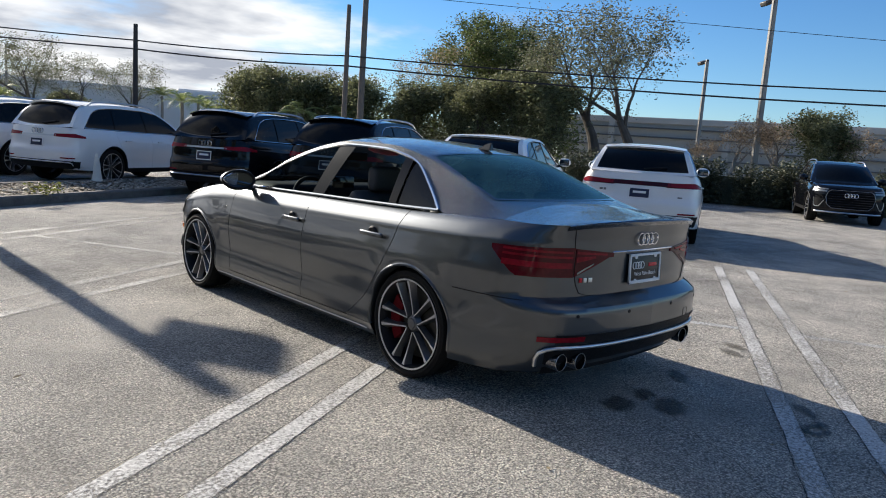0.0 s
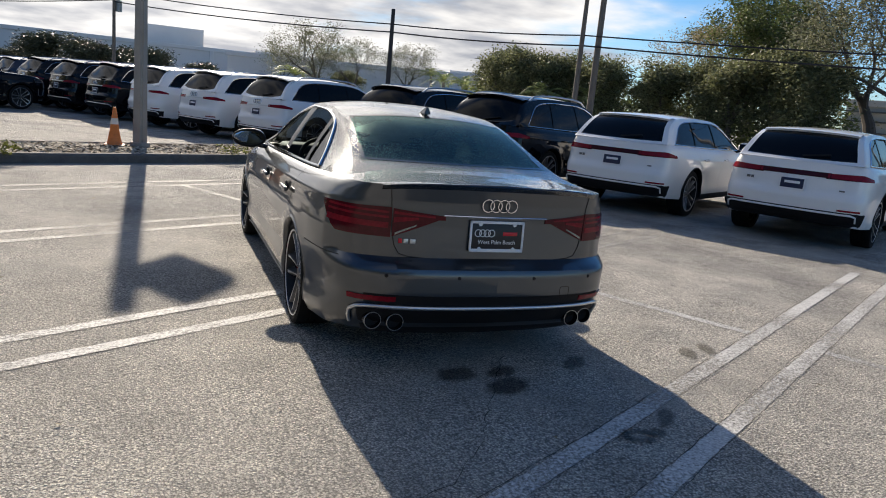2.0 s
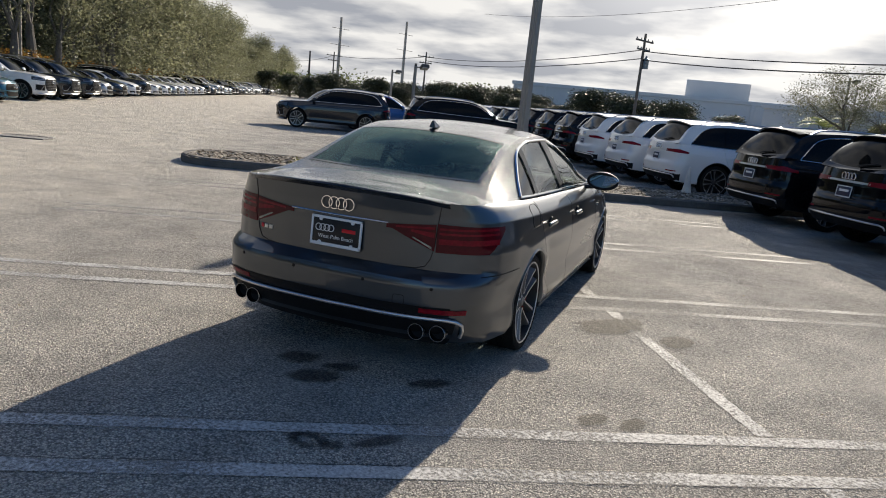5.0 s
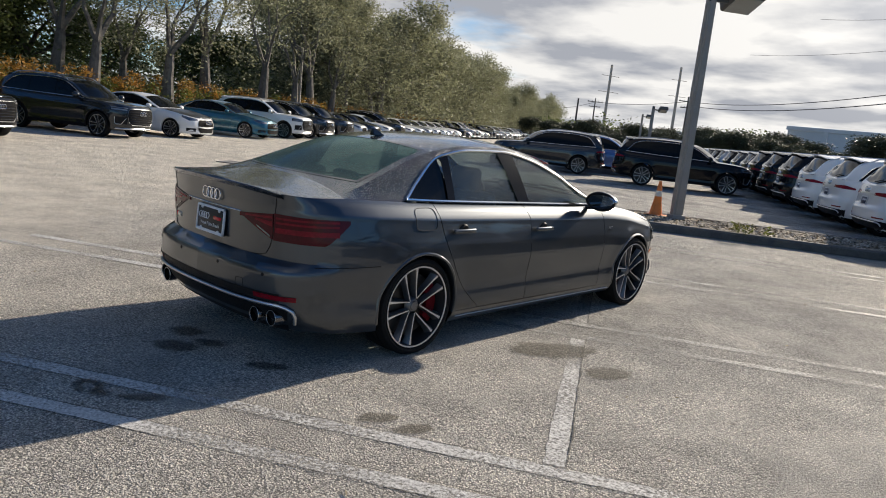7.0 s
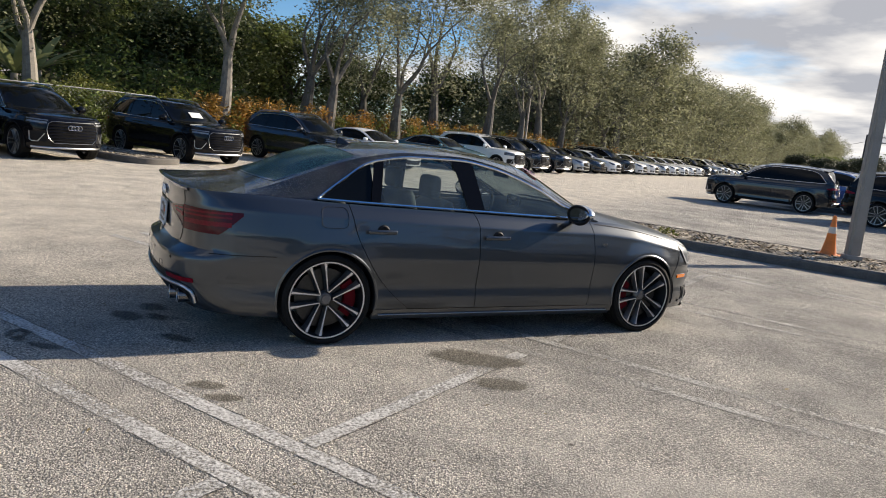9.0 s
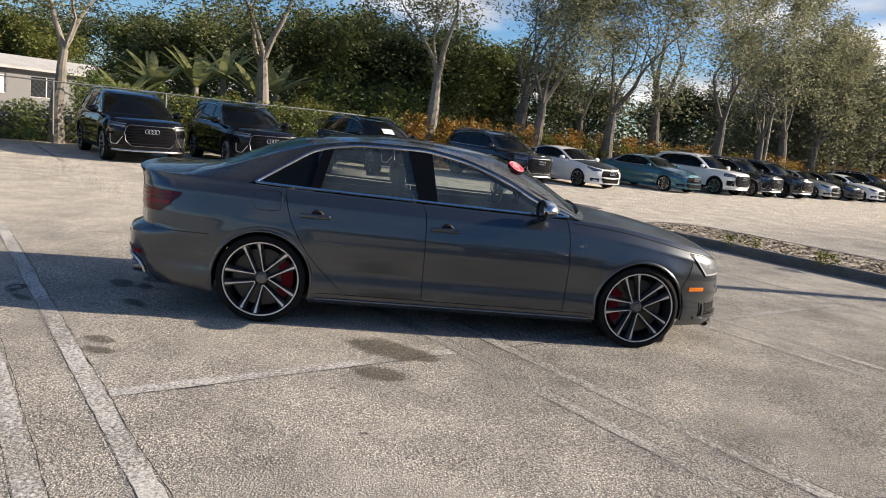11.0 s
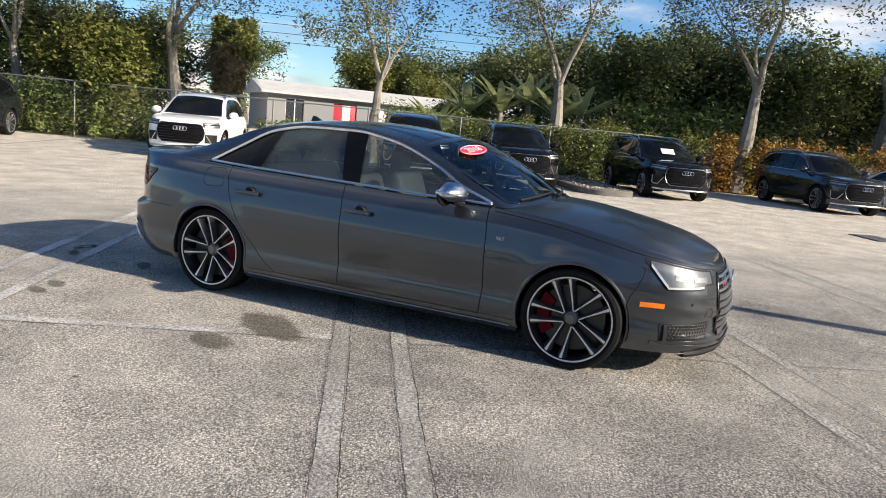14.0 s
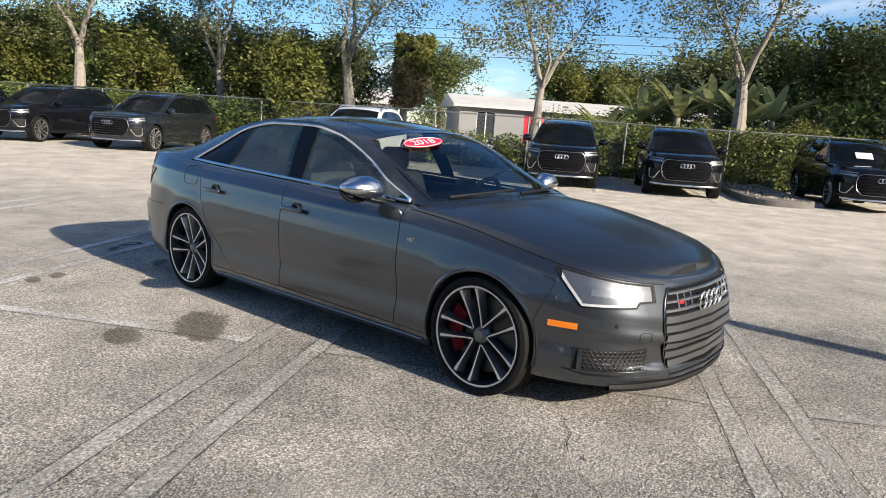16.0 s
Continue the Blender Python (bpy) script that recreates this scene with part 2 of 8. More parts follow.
def worn_material(name, color, under, scale=14.0, cut=0.5, rough=0.75, soft=0.1, through_wear=0.0):
    """Paint or a stain on asphalt, worn through to what lies under it in flecks."""
    m = bpy.data.materials.new(name)
    m.use_nodes = True
    nt = m.node_tree
    N, L = nt.nodes, nt.links
    p = N["Principled BSDF"]
    p.inputs["Roughness"].default_value = rough
    co = N.new("ShaderNodeTexCoord")
    n1, n2 = N.new("ShaderNodeTexNoise"), N.new("ShaderNodeTexNoise")
    n1.inputs["Scale"].default_value, n1.inputs["Detail"].default_value, n1.inputs["Roughness"].default_value = scale, 8.0, 0.75
    n2.inputs["Scale"].default_value, n2.inputs["Detail"].default_value = 0.9, 3.0
    n3 = N.new("ShaderNodeTexNoise")
    n3.inputs["Scale"].default_value, n3.inputs["Detail"].default_value = 70.0, 4.0
    for n in (n1, n2, n3):
        L.new(co.outputs["Object"], n.inputs["Vector"])
    add = N.new("ShaderNodeMath")
    add.operation = "MULTIPLY_ADD"
    L.new(n2.outputs[0], add.inputs[0])
    add.inputs[1].default_value = 0.6
    L.new(n1.outputs[0], add.inputs[2])
    r = N.new("ShaderNodeMapRange")
    r.inputs["From Min"].default_value, r.inputs["From Max"].default_value = cut + 0.3 - soft, cut + 0.3 + soft
    L.new(add.outputs[0], r.inputs["Value"])
    mix = N.new("ShaderNodeMixRGB")
    mix.inputs[1].default_value, mix.inputs[2].default_value = (*color, 1), (*under, 1)
    L.new(r.outputs[0], mix.inputs[0])
    if through_wear:
        al = N.new("ShaderNodeMath")
        al.operation = "MULTIPLY_ADD"
        L.new(r.outputs[0], al.inputs[0])
        al.inputs[1].default_value, al.inputs[2].default_value = -through_wear, 0.96
        L.new(al.outputs[0], p.inputs["Alpha"])
    k = N.new("ShaderNodeMapRange")
    k.inputs["From Min"].default_value, k.inputs["From Max"].default_value = 0.3, 0.7
    k.inputs["To Min"].default_value, k.inputs["To Max"].default_value = 0.6, 1.3
    L.new(n3.outputs[0], k.inputs["Value"])
    mul = N.new("ShaderNodeVectorMath")
    mul.operation = "SCALE"
    L.new(mix.outputs[0], mul.inputs[0])
    L.new(k.outputs[0], mul.inputs["Scale"])
    L.new(mul.outputs[0], p.inputs["Base Color"])
    b = N.new("ShaderNodeBump")
    b.inputs["Strength"].default_value, b.inputs["Distance"].default_value = 0.6, 0.004
    L.new(n3.outputs[0], b.inputs["Height"])
    L.new(b.outputs[0], p.inputs["Normal"])
    MATS[name] = m
    return m


def dew_material(name, color, metal, rough, glass=False):
    """A painted or glazed surface beaded with fine dew."""
    m = bpy.data.materials.new(name)
    m.use_nodes = True
    nt = m.node_tree
    N, L = nt.nodes, nt.links
    p = N["Principled BSDF"]
    p.inputs["Base Color"].default_value = (*color, 1)
    p.inputs["Metallic"].default_value, p.inputs["Roughness"].default_value = metal, rough
    co = N.new("ShaderNodeTexCoord")
    v = N.new("ShaderNodeTexVoronoi")
    v.inputs["Scale"].default_value = 105.0
    v.inputs["Randomness"].default_value = 1.0
    n = N.new("ShaderNodeTexNoise")
    n.inputs["Scale"].default_value, n.inputs["Detail"].default_value = 2.2, 4.0
    for x in (v, n):
        L.new(co.outputs["Object"], x.inputs["Vector"])
    drop = N.new("ShaderNodeMapRange")
    drop.interpolation_type = "SMOOTHSTEP"
    drop.inputs["From Min"].default_value, drop.inputs["From Max"].default_value = 0.15, 0.42
    drop.inputs["To Min"].default_value, drop.inputs["To Max"].default_value = 1.0, 0.0
    L.new(v.outputs["Distance"], drop.inputs["Value"])
    gate = N.new("ShaderNodeMapRange")
    gate.inputs["From Min"].default_value, gate.inputs["From Max"].default_value = 0.32, 0.50
    L.new(n.outputs[0], gate.inputs["Value"])
    mul = N.new("ShaderNodeMath")
    mul.operation = "MULTIPLY"
    L.new(drop.outputs[0], mul.inputs[0])
    L.new(gate.outputs[0], mul.inputs[1])
    b = N.new("ShaderNodeBump")
    b.inputs["Strength"].default_value, b.inputs["Distance"].default_value = 1.0, 0.0055
    L.new(mul.outputs[0], b.inputs["Height"])
    L.new(b.outputs[0], p.inputs["Normal"])
    if glass:
        p.inputs["Transmission Weight"].default_value, p.inputs["IOR"].default_value = 0.85, 1.45
    else:
        p.inputs["Coat Weight"].default_value, p.inputs["Coat Roughness"].default_value = 0.9, 0.03
        L.new(b.outputs[0], p.inputs["Coat Normal"])
    MATS[name] = m
    return m


asphalt_material()
worn_material("line_paint", (0.56, 0.55, 0.525), (0.38, 0.37, 0.345), 55.0, 0.55, soft=0.09, through_wear=0.85)
worn_material("faded_paint", (0.45, 0.44, 0.41), (0.34, 0.33, 0.305), 52.0, 0.488, soft=0.12, through_wear=0.9)
worn_material("crack_fill", (0.022, 0.021, 0.02), (0.13, 0.125, 0.115), 20.0, 0.62)


def stain_material(name, color, most, rough, rim=(1.30, 1.85)):
    """A spill soaked into the ground: dense in the middle, fading out unevenly towards its rim (a unit disc)."""
    m = bpy.data.materials.new(name)
    m.use_nodes = True
    nt = m.node_tree
    N, L = nt.nodes, nt.links
    p = N["Principled BSDF"]
    p.inputs["Roughness"].default_value = rough
    p.inputs["Base Color"].default_value = (*color, 1)
    co, info = N.new("ShaderNodeTexCoord"), N.new("ShaderNodeObjectInfo")
    far = N.new("ShaderNodeVectorMath")
    far.operation = "LENGTH"
    L.new(co.outputs["Object"], far.inputs[0])
    n, n2 = N.new("ShaderNodeTexNoise"), N.new("ShaderNodeTexNoise")
    for x, s, dt in ((n, 1.6, 5.0), (n2, 14.0, 3.0)):
        x.noise_dimensions = "4D"
        x.inputs["Scale"].default_value, x.inputs["Detail"].default_value = s, dt
        L.new(co.outputs["Object"], x.inputs["Vector"])
        w = N.new("ShaderNodeMath")
        w.operation = "MULTIPLY"
        w.inputs[1].default_value = 40.0
        L.new(info.outputs["Random"], w.inputs[0])
        L.new(w.outputs[0], x.inputs["W"])
    a = N.new("ShaderNodeMath")
    a.operation = "MULTIPLY_ADD"
    L.new(n.outputs[0], a.inputs[0])
    a.inputs[1].default_value = 1.1
    L.new(far.outputs["Value"], a.inputs[2])
    b = N.new("ShaderNodeMath")
    b.operation = "MULTIPLY_ADD"
    L.new(n2.outputs[0], b.inputs[0])
    b.inputs[1].default_value = 0.5
    L.new(a.outputs[0], b.inputs[2])
    r = N.new("ShaderNodeMapRange")
    r.interpolation_type = "SMOOTHSTEP"
    r.inputs["From Min"].default_value, r.inputs["From Max"].default_value = rim
    r.inputs["To Min"].default_value, r.inputs["To Max"].default_value = most, 0.0
    L.new(b.outputs[0], r.inputs["Value"])
    L.new(r.outputs[0], p.inputs["Alpha"])
    MATS[name] = m
    return m


stain_material("oil_stain", (0.030, 0.029, 0.028), 0.60, 0.6)
stain_material("damp_stain", (0.080, 0.068, 0.045), 0.50, 0.85, (1.56, 1.80))
mat("concrete", (0.36, 0.34, 0.31), 0.85, vary=0.25, scale=2.0, bump=0.5, bump_scale=60, second=(0.2, 0.19, 0.17), second_at=0.6)
mat("curb", (0.15, 0.138, 0.122), 0.9, vary=0.45, scale=2.5, bump=0.9, bump_scale=50, second=(0.09, 0.085, 0.08), second_at=0.55)
mat("mulch", (0.31, 0.265, 0.205), 0.95, vary=0.5, scale=5.0, fine=40, bump=1.0, bump_scale=45, second=(0.45, 0.40, 0.32), second_at=0.55, island=True)
mat("grass", (0.075, 0.11, 0.03), 0.9, vary=0.5, scale=3.0, fine=30, island=True, second=(0.15, 0.14, 0.06), second_at=0.58)
mat("post_paint", (0.30, 0.28, 0.25), 0.6, vary=0.2, scale=3.0, bump=0.2)
mat("lamp_housing", (0.09, 0.085, 0.078), 0.5, vary=0.15)
mat("lamp_lens", (0.55, 0.55, 0.5), 0.25, vary=0.1, transmission=0.3)
mat("wood_pole", (0.15, 0.13, 0.11), 0.9, vary=0.3, scale=1.5, bump=0.6, bump_scale=25)
mat("dark_pole", (0.03, 0.03, 0.032), 0.7, vary=0.2)
mat("galvanised", (0.26, 0.265, 0.26), 0.45, metal=0.7, vary=0.2)
mat("wire", (0.02, 0.02, 0.022), 0.7, vary=0.0)
mat("orange_plastic", (0.75, 0.22, 0.05), 0.55, vary=0.25, scale=6.0, second=(0.5, 0.16, 0.05), second_at=0.6)
mat("white_band", (0.7, 0.68, 0.63), 0.5, vary=0.15)
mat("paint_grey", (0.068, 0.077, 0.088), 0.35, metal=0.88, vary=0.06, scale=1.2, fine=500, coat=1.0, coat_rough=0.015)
# upper panels: dew or mist, plus a base colour darkened to offset glare
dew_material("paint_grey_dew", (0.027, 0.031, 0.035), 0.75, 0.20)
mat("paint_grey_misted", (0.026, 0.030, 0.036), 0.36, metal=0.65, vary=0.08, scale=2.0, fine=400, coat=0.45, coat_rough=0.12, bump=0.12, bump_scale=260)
mat("paint_white", (0.80, 0.80, 0.79), 0.35, vary=0.03, scale=1.0, coat=0.9)
mat("paint_black", (0.0045, 0.005, 0.007), 0.06, vary=0.1, coat=0.2, spec=0.25)
mat("paint_slate", (0.021, 0.025, 0.031), 0.22, metal=0.6, vary=0.05, coat=1.0)
mat("paint_navy", (0.012, 0.018, 0.035), 0.30, metal=0.3, vary=0.05, coat=1.0)
mat("paint_teal", (0.012, 0.105, 0.16), 0.30, metal=0.4, vary=0.05, coat=1.0)
mat("paint_silver", (0.42, 0.43, 0.44), 0.30, metal=0.7, vary=0.05, coat=1.0)
mat("paint_blue", (0.015, 0.11, 0.34), 0.30, metal=0.3, vary=0.05, coat=1.0)
mat("paint_red", (0.20, 0.022, 0.02), 0.30, metal=0.3, vary=0.05, coat=1.0)
mat("chrome", (0.80, 0.81, 0.82), 0.10, metal=1.0, vary=0.0)
mat("satin_silver", (0.62, 0.63, 0.64), 0.28, metal=1.0, vary=0.06)
mat("blade_alloy", (0.33, 0.335, 0.34), 0.30, metal=1.0, vary=0.06)
mat("mirror_cap", (0.58, 0.60, 0.63), 0.22, metal=1.0, vary=0.05)
mat("mirror_glass", (0.14, 0.15, 0.16), 0.02, metal=1.0, vary=0.0)
mat("black_plastic", (0.009, 0.009, 0.010), 0.55, spec=0.25, vary=0.15, bump=0.15, bump_scale=200)
mat("grille_black", (0.005, 0.005, 0.0055), 0.7, vary=0.0, spec=0.06)
mat("pillar_black", (0.005, 0.005, 0.006), 0.12, vary=0.0, spec=0.18)
mat("gloss_black", (0.008, 0.008, 0.009), 0.12, vary=0.0, coat=0.6)
mat("rubber", (0.009, 0.009, 0.009), 0.75, spec=0.2, vary=0.3, scale=8.0, bump=0.3, bump_scale=90)
mat("machined_alloy", (0.66, 0.66, 0.67), 0.33, metal=0.85, vary=0.08)
mat("dark_alloy", (0.17, 0.172, 0.177), 0.36, metal=0.8, vary=0.1)
mat("mesh_dark", (0.03, 0.03, 0.032), 0.45, vary=0.05, spec=0.3)
mat("dark_chrome", (0.17, 0.17, 0.178), 0.16, metal=1.0, vary=0.05)
mat("barrel_dark", (0.030, 0.030, 0.032), 0.5, metal=0.5, vary=0.1)
mat("brake_disc", (0.055, 0.054, 0.052), 0.4, metal=0.8, vary=0.2)
mat("caliper_red", (0.11, 0.004, 0.008), 0.6, vary=0.05, spec=0.1)
mat("red_lens", (0.20, 0.006, 0.015), 0.16, vary=0.35, scale=22.0, spec=0.25)
mat("red_lens_dark", (0.075, 0.003, 0.008), 0.10, vary=0.3, scale=22.0, spec=0.3)
mat("bar_lens", (0.045, 0.003, 0.006), 0.10, vary=0.15, spec=0.3)
mat("amber_lens", (0.85, 0.21, 0.01), 0.2, vary=0.08, coat=0.8)
mat("lamp_reflector", (0.23, 0.24, 0.25), 0.25, metal=0.8, vary=0.1)
mat("lamp_guide", (0.42, 0.43, 0.44), 0.4, vary=0.05)
mat("lamp_bowl", (0.15, 0.158, 0.168), 0.34, metal=0.75, vary=0.12, scale=14.0)
mat("lamp_silver", (0.24, 0.25, 0.265), 0.36, metal=0.8, vary=0.12, scale=30.0)
mat("window_tint", (0.004, 0.005, 0.006), 0.03, vary=0.0, ior=1.28)
mat("leather_grey", (0.085, 0.085, 0.087), 0.55, vary=0.15, bump=0.3, bump_scale=120)
mat("cabin_black", (0.014, 0.014, 0.015), 0.65, vary=0.15, spec=0.25)
mat("badge_red", (0.6, 0.02, 0.03), 0.25, vary=0.0)
mat("plate_black", (0.012, 0.012, 0.014), 0.35, vary=0.0)
mat("plate_white", (0.78, 0.78, 0.78), 0.4, vary=0.0)
mat("plate_navy", (0.015, 0.022, 0.06), 0.35, vary=0.0)
mat("sticker_red", (0.72, 0.015, 0.05), 0.4, vary=0.0)
mat("paper", (0.75, 0.76, 0.74), 0.7, vary=0.05)


def sheen(nt, ior):
    """How much a thin pane mirrors, the same from both of its sides: little face on, more at a grazing angle."""
    N, L = nt.nodes, nt.links
    f0 = ((ior - 1) / (ior + 1)) ** 2
    lw, pw, ad = N.new("ShaderNodeLayerWeight"), N.new("ShaderNodeMath"), N.new("ShaderNodeMath")
    lw.inputs["Blend"].default_value = 0.5
    pw.operation, ad.operation = "POWER", "MULTIPLY_ADD"
    L.new(lw.outputs["Facing"], pw.inputs[0])
    pw.inputs[1].default_value = 5.0
    L.new(pw.outputs[0], ad.inputs[0])
    ad.inputs[1].default_value, ad.inputs[2].default_value = min(0.9, 18 * f0), f0
    return ad.outputs[0]


def glass_material(name, tint, rough=0.0, ior=1.5):
    m = bpy.data.materials.new(name)
    m.use_nodes = True
    nt = m.node_tree
    N, L = nt.nodes, nt.links
    N.clear()
    out = N.new("ShaderNodeOutputMaterial")
    t, g, mx = (N.new(k) for k in ("ShaderNodeBsdfTransparent", "ShaderNodeBsdfGlossy", "ShaderNodeMixShader"))
    t.inputs[0].default_value = (*tint, 1)
    g.inputs["Roughness"].default_value = rough
    L.new(sheen(nt, ior), mx.inputs[0])
    L.new(t.outputs[0], mx.inputs[1])
    L.new(g.outputs[0], mx.inputs[2])
    L.new(mx.outputs[0], out.inputs[0])
    MATS[name] = m
    return m


def hazy_glass(name, tint, haze):
    """A tinted side window with a thin film of moisture that glows when the light comes from behind it."""
    m = bpy.data.materials.new(name)
    m.use_nodes = True
    nt = m.node_tree
    N, L = nt.nodes, nt.links
    N.clear()
    out = N.new("ShaderNodeOutputMaterial")
    t, d, g, film, mx = (N.new("ShaderNode" + k) for k in ("BsdfTransparent", "BsdfTranslucent", "BsdfGlossy", "MixShader", "MixShader"))
    t.inputs[0].default_value, d.inputs[0].default_value = (*tint, 1), (0.60, 0.72, 0.70, 1)
    g.inputs["Roughness"].default_value = 0.0
    co, n, k = N.new("ShaderNodeTexCoord"), N.new("ShaderNodeTexNoise"), N.new("ShaderNodeMapRange")
    n.inputs["Scale"].default_value, n.inputs["Detail"].default_value = 5.0, 4.0
    L.new(co.outputs["Object"], n.inputs["Vector"])
    k.inputs["From Min"].default_value, k.inputs["From Max"].default_value = 0.3, 0.7
    k.inputs["To Min"].default_value, k.inputs["To Max"].default_value = haze * 0.5, haze * 1.5
    L.new(n.outputs[0], k.inputs["Value"])
    L.new(k.outputs[0], film.inputs[0])
    face, both = N.new("ShaderNodeBsdfDiffuse"), N.new("ShaderNodeMixShader")
    both.inputs[0].default_value = 0.7
    face.inputs[0].default_value = (0.60, 0.72, 0.70, 1)
    L.new(face.outputs[0], both.inputs[1])
    L.new(d.outputs[0], both.inputs[2])
    L.new(t.outputs[0], film.inputs[1])
    L.new(both.outputs[0], film.inputs[2])
    L.new(sheen(nt, 1.75), mx.inputs[0])
    L.new(film.outputs[0], mx.inputs[1])
    L.new(g.outputs[0], mx.inputs[2])
    L.new(mx.outputs[0], out.inputs[0])
    MATS[name] = m
    return m


def misted_glass(name):
    """Green tinted rear window under a film of condensation and drops."""
    m = bpy.data.materials.new(name)
    m.use_nodes = True
    nt = m.node_tree
    N, L = nt.nodes, nt.links
    N.clear()
    out = N.new("ShaderNodeOutputMaterial")
    t, g, mx = (N.new(k) for k in ("ShaderNodeBsdfTransparent", "ShaderNodeBsdfGlossy", "ShaderNodeMixShader"))
    t.inputs[0].default_value = (0.085, 0.145, 0.13, 1)
    g.inputs["Roughness"].default_value = 0.16
    g.inputs[0].default_value = (0.50, 0.68, 0.64, 1)
    co = N.new("ShaderNodeTexCoord")
    v, n = N.new("ShaderNodeTexVoronoi"), N.new("ShaderNodeTexNoise")
    v.inputs["Scale"].default_value = 110.0
    n.inputs["Scale"].default_value, n.inputs["Detail"].default_value = 3.0, 5.0
    for x in (v, n):
        L.new(co.outputs["Object"], x.inputs["Vector"])
    drop = N.new("ShaderNodeMapRange")
    drop.interpolation_type = "SMOOTHSTEP"
    drop.inputs["From Min"].default_value, drop.inputs["From Max"].default_value = 0.12, 0.45
    drop.inputs["To Min"].default_value, drop.inputs["To Max"].default_value = 1.0, 0.0
    L.new(v.outputs["Distance"], drop.inputs["Value"])
    b = N.new("ShaderNodeBump")
    b.inputs["Strength"].default_value, b.inputs["Distance"].default_value = 0.40, 0.003
    L.new(drop.outputs[0], b.inputs["Height"])
    L.new(b.outputs[0], g.inputs["Normal"])
    # more condensation towards the top of the pane
    sep = N.new("ShaderNodeSeparateXYZ")
    L.new(co.outputs["Object"], sep.inputs[0])
    up = N.new("ShaderNodeMapRange")
    up.inputs["From Min"].default_value, up.inputs["From Max"].default_value = 1.10, 1.32
    up.inputs["To Min"].default_value, up.inputs["To Max"].default_value = 0.42, 0.85
    L.new(sep.outputs[2], up.inputs["Value"])
    k = N.new("ShaderNodeMath")
    k.operation = "MULTIPLY"
    L.new(up.outputs[0], k.inputs[0])
    L.new(n.outputs[0], k.inputs[1])
    fog = N.new("ShaderNodeMath")
    fog.operation = "MULTIPLY_ADD"
    L.new(drop.outputs[0], fog.inputs[0])
    fog.inputs[1].default_value = 0.30
    L.new(k.outputs[0], fog.inputs[2])
    face, back = N.new("ShaderNodeBsdfDiffuse"), N.new("ShaderNodeBsdfTranslucent")
    face.inputs[0].default_value = (0.085, 0.20, 0.175, 1)
    back.inputs[0].default_value = (0.09, 0.27, 0.225, 1)
    d = N.new("ShaderNodeMixShader")
    d.inputs[0].default_value = 0.5
    L.new(face.outputs[0], d.inputs[1])
    L.new(back.outputs[0], d.inputs[2])
    film = N.new("ShaderNodeMixShader")
    L.new(fog.outputs[0], film.inputs[0])
    L.new(t.outputs[0], film.inputs[1])
    L.new(d.outputs[0], film.inputs[2])
    L.new(sheen(nt, 1.80), mx.inputs[0])
    L.new(film.outputs[0], mx.inputs[1])
    L.new(g.outputs[0], mx.inputs[2])
    L.new(mx.outputs[0], out.inputs[0])
    MATS[name] = m
    return m


glass_material("car_glass", (0.35, 0.41, 0.41), ior=1.95)
hazy_glass("side_glass", (0.56, 0.64, 0.63), 0.16)
misted_glass("rear_glass")
glass_material("lens_clear", (0.95, 0.96, 0.97), ior=1.14)


# ---- building helpers ----
LOT = radians(29.5)     # the bays run this far from the saloon's cross direction
LU, LN = Vector((math.cos(LOT), math.sin(LOT), 0)), Vector((-math.sin(LOT), math.cos(LOT), 0))


def lot(u, n, z=0.0):
    """A place given along (u) and across (n) the parking rows."""
    return LU * u + LN * n + Vector((0, 0, z))


def lot_pose(u, n, z=0.0, turn=0.0):
    """A pose on the lot; turn 0 points a thing's +y along +u."""
    p = lot(u, n, z)
    return pose(p.x, p.y, p.z, 0, 0, math.degrees(LOT) - 90 + turn)


def mesh(name, verts, faces, smooth=True, sharp=32.0):
    me = bpy.data.meshes.new(name)
    me.from_pydata([tuple(v) for v in verts], [], [tuple(f) for f in faces])
    me.update()
    if smooth:
        me.polygons.foreach_set("use_smooth", [True] * len(me.polygons))
        me.set_sharp_from_angle(angle=radians(sharp))
    return me


def bm_mesh(name, bm, smooth=True, sharp=32.0):
    me = bpy.data.meshes.new(name)
    bm.normal_update()
    bm.to_mesh(me)
    bm.free()
    if smooth:
        me.polygons.foreach_set("use_smooth", [True] * len(me.polygons))
        me.set_sharp_from_angle(angle=radians(sharp))
    return me


def part(name, me, material, parent=None, label="", at=None):
    """Links a mesh as one object under a thing or a part."""
    for m in (material if isinstance(material, (list, tuple)) else [material]):
        me.materials.append(MATS[m])
    ob = new(name, me)
    if parent:
        ob.parent = parent
    if at is not None:
        ob.matrix_local = at
    if label:
        tagged(ob, label)
    return ob


def again(ob, parent, at, name=None):
    """A further part on the same mesh."""
    o = new(name or ob.name.split(".")[0], ob.data)
    o.parent = parent
    o.matrix_local = at
    for key in ("label",):
        if key in ob:
            o[key] = ob[key]
    for c in ob.children:
        again(c, o, c.matrix_local.copy())
    return o


def box_mesh(name, sx, sy, sz, bevel=0.0, segs=2, centre=(0, 0, 0)):
    bm = bmesh.new()
    bmesh.ops.create_cube(bm, size=1.0)
    bmesh.ops.scale(bm, vec=(sx, sy, sz), verts=bm.verts)
    if bevel:
        bmesh.ops.bevel(bm, geom=bm.edges[:], offset=bevel, segments=segs, affect="EDGES", profile=0.5)
    bmesh.ops.translate(bm, vec=centre, verts=bm.verts)
    return bm_mesh(name, bm)


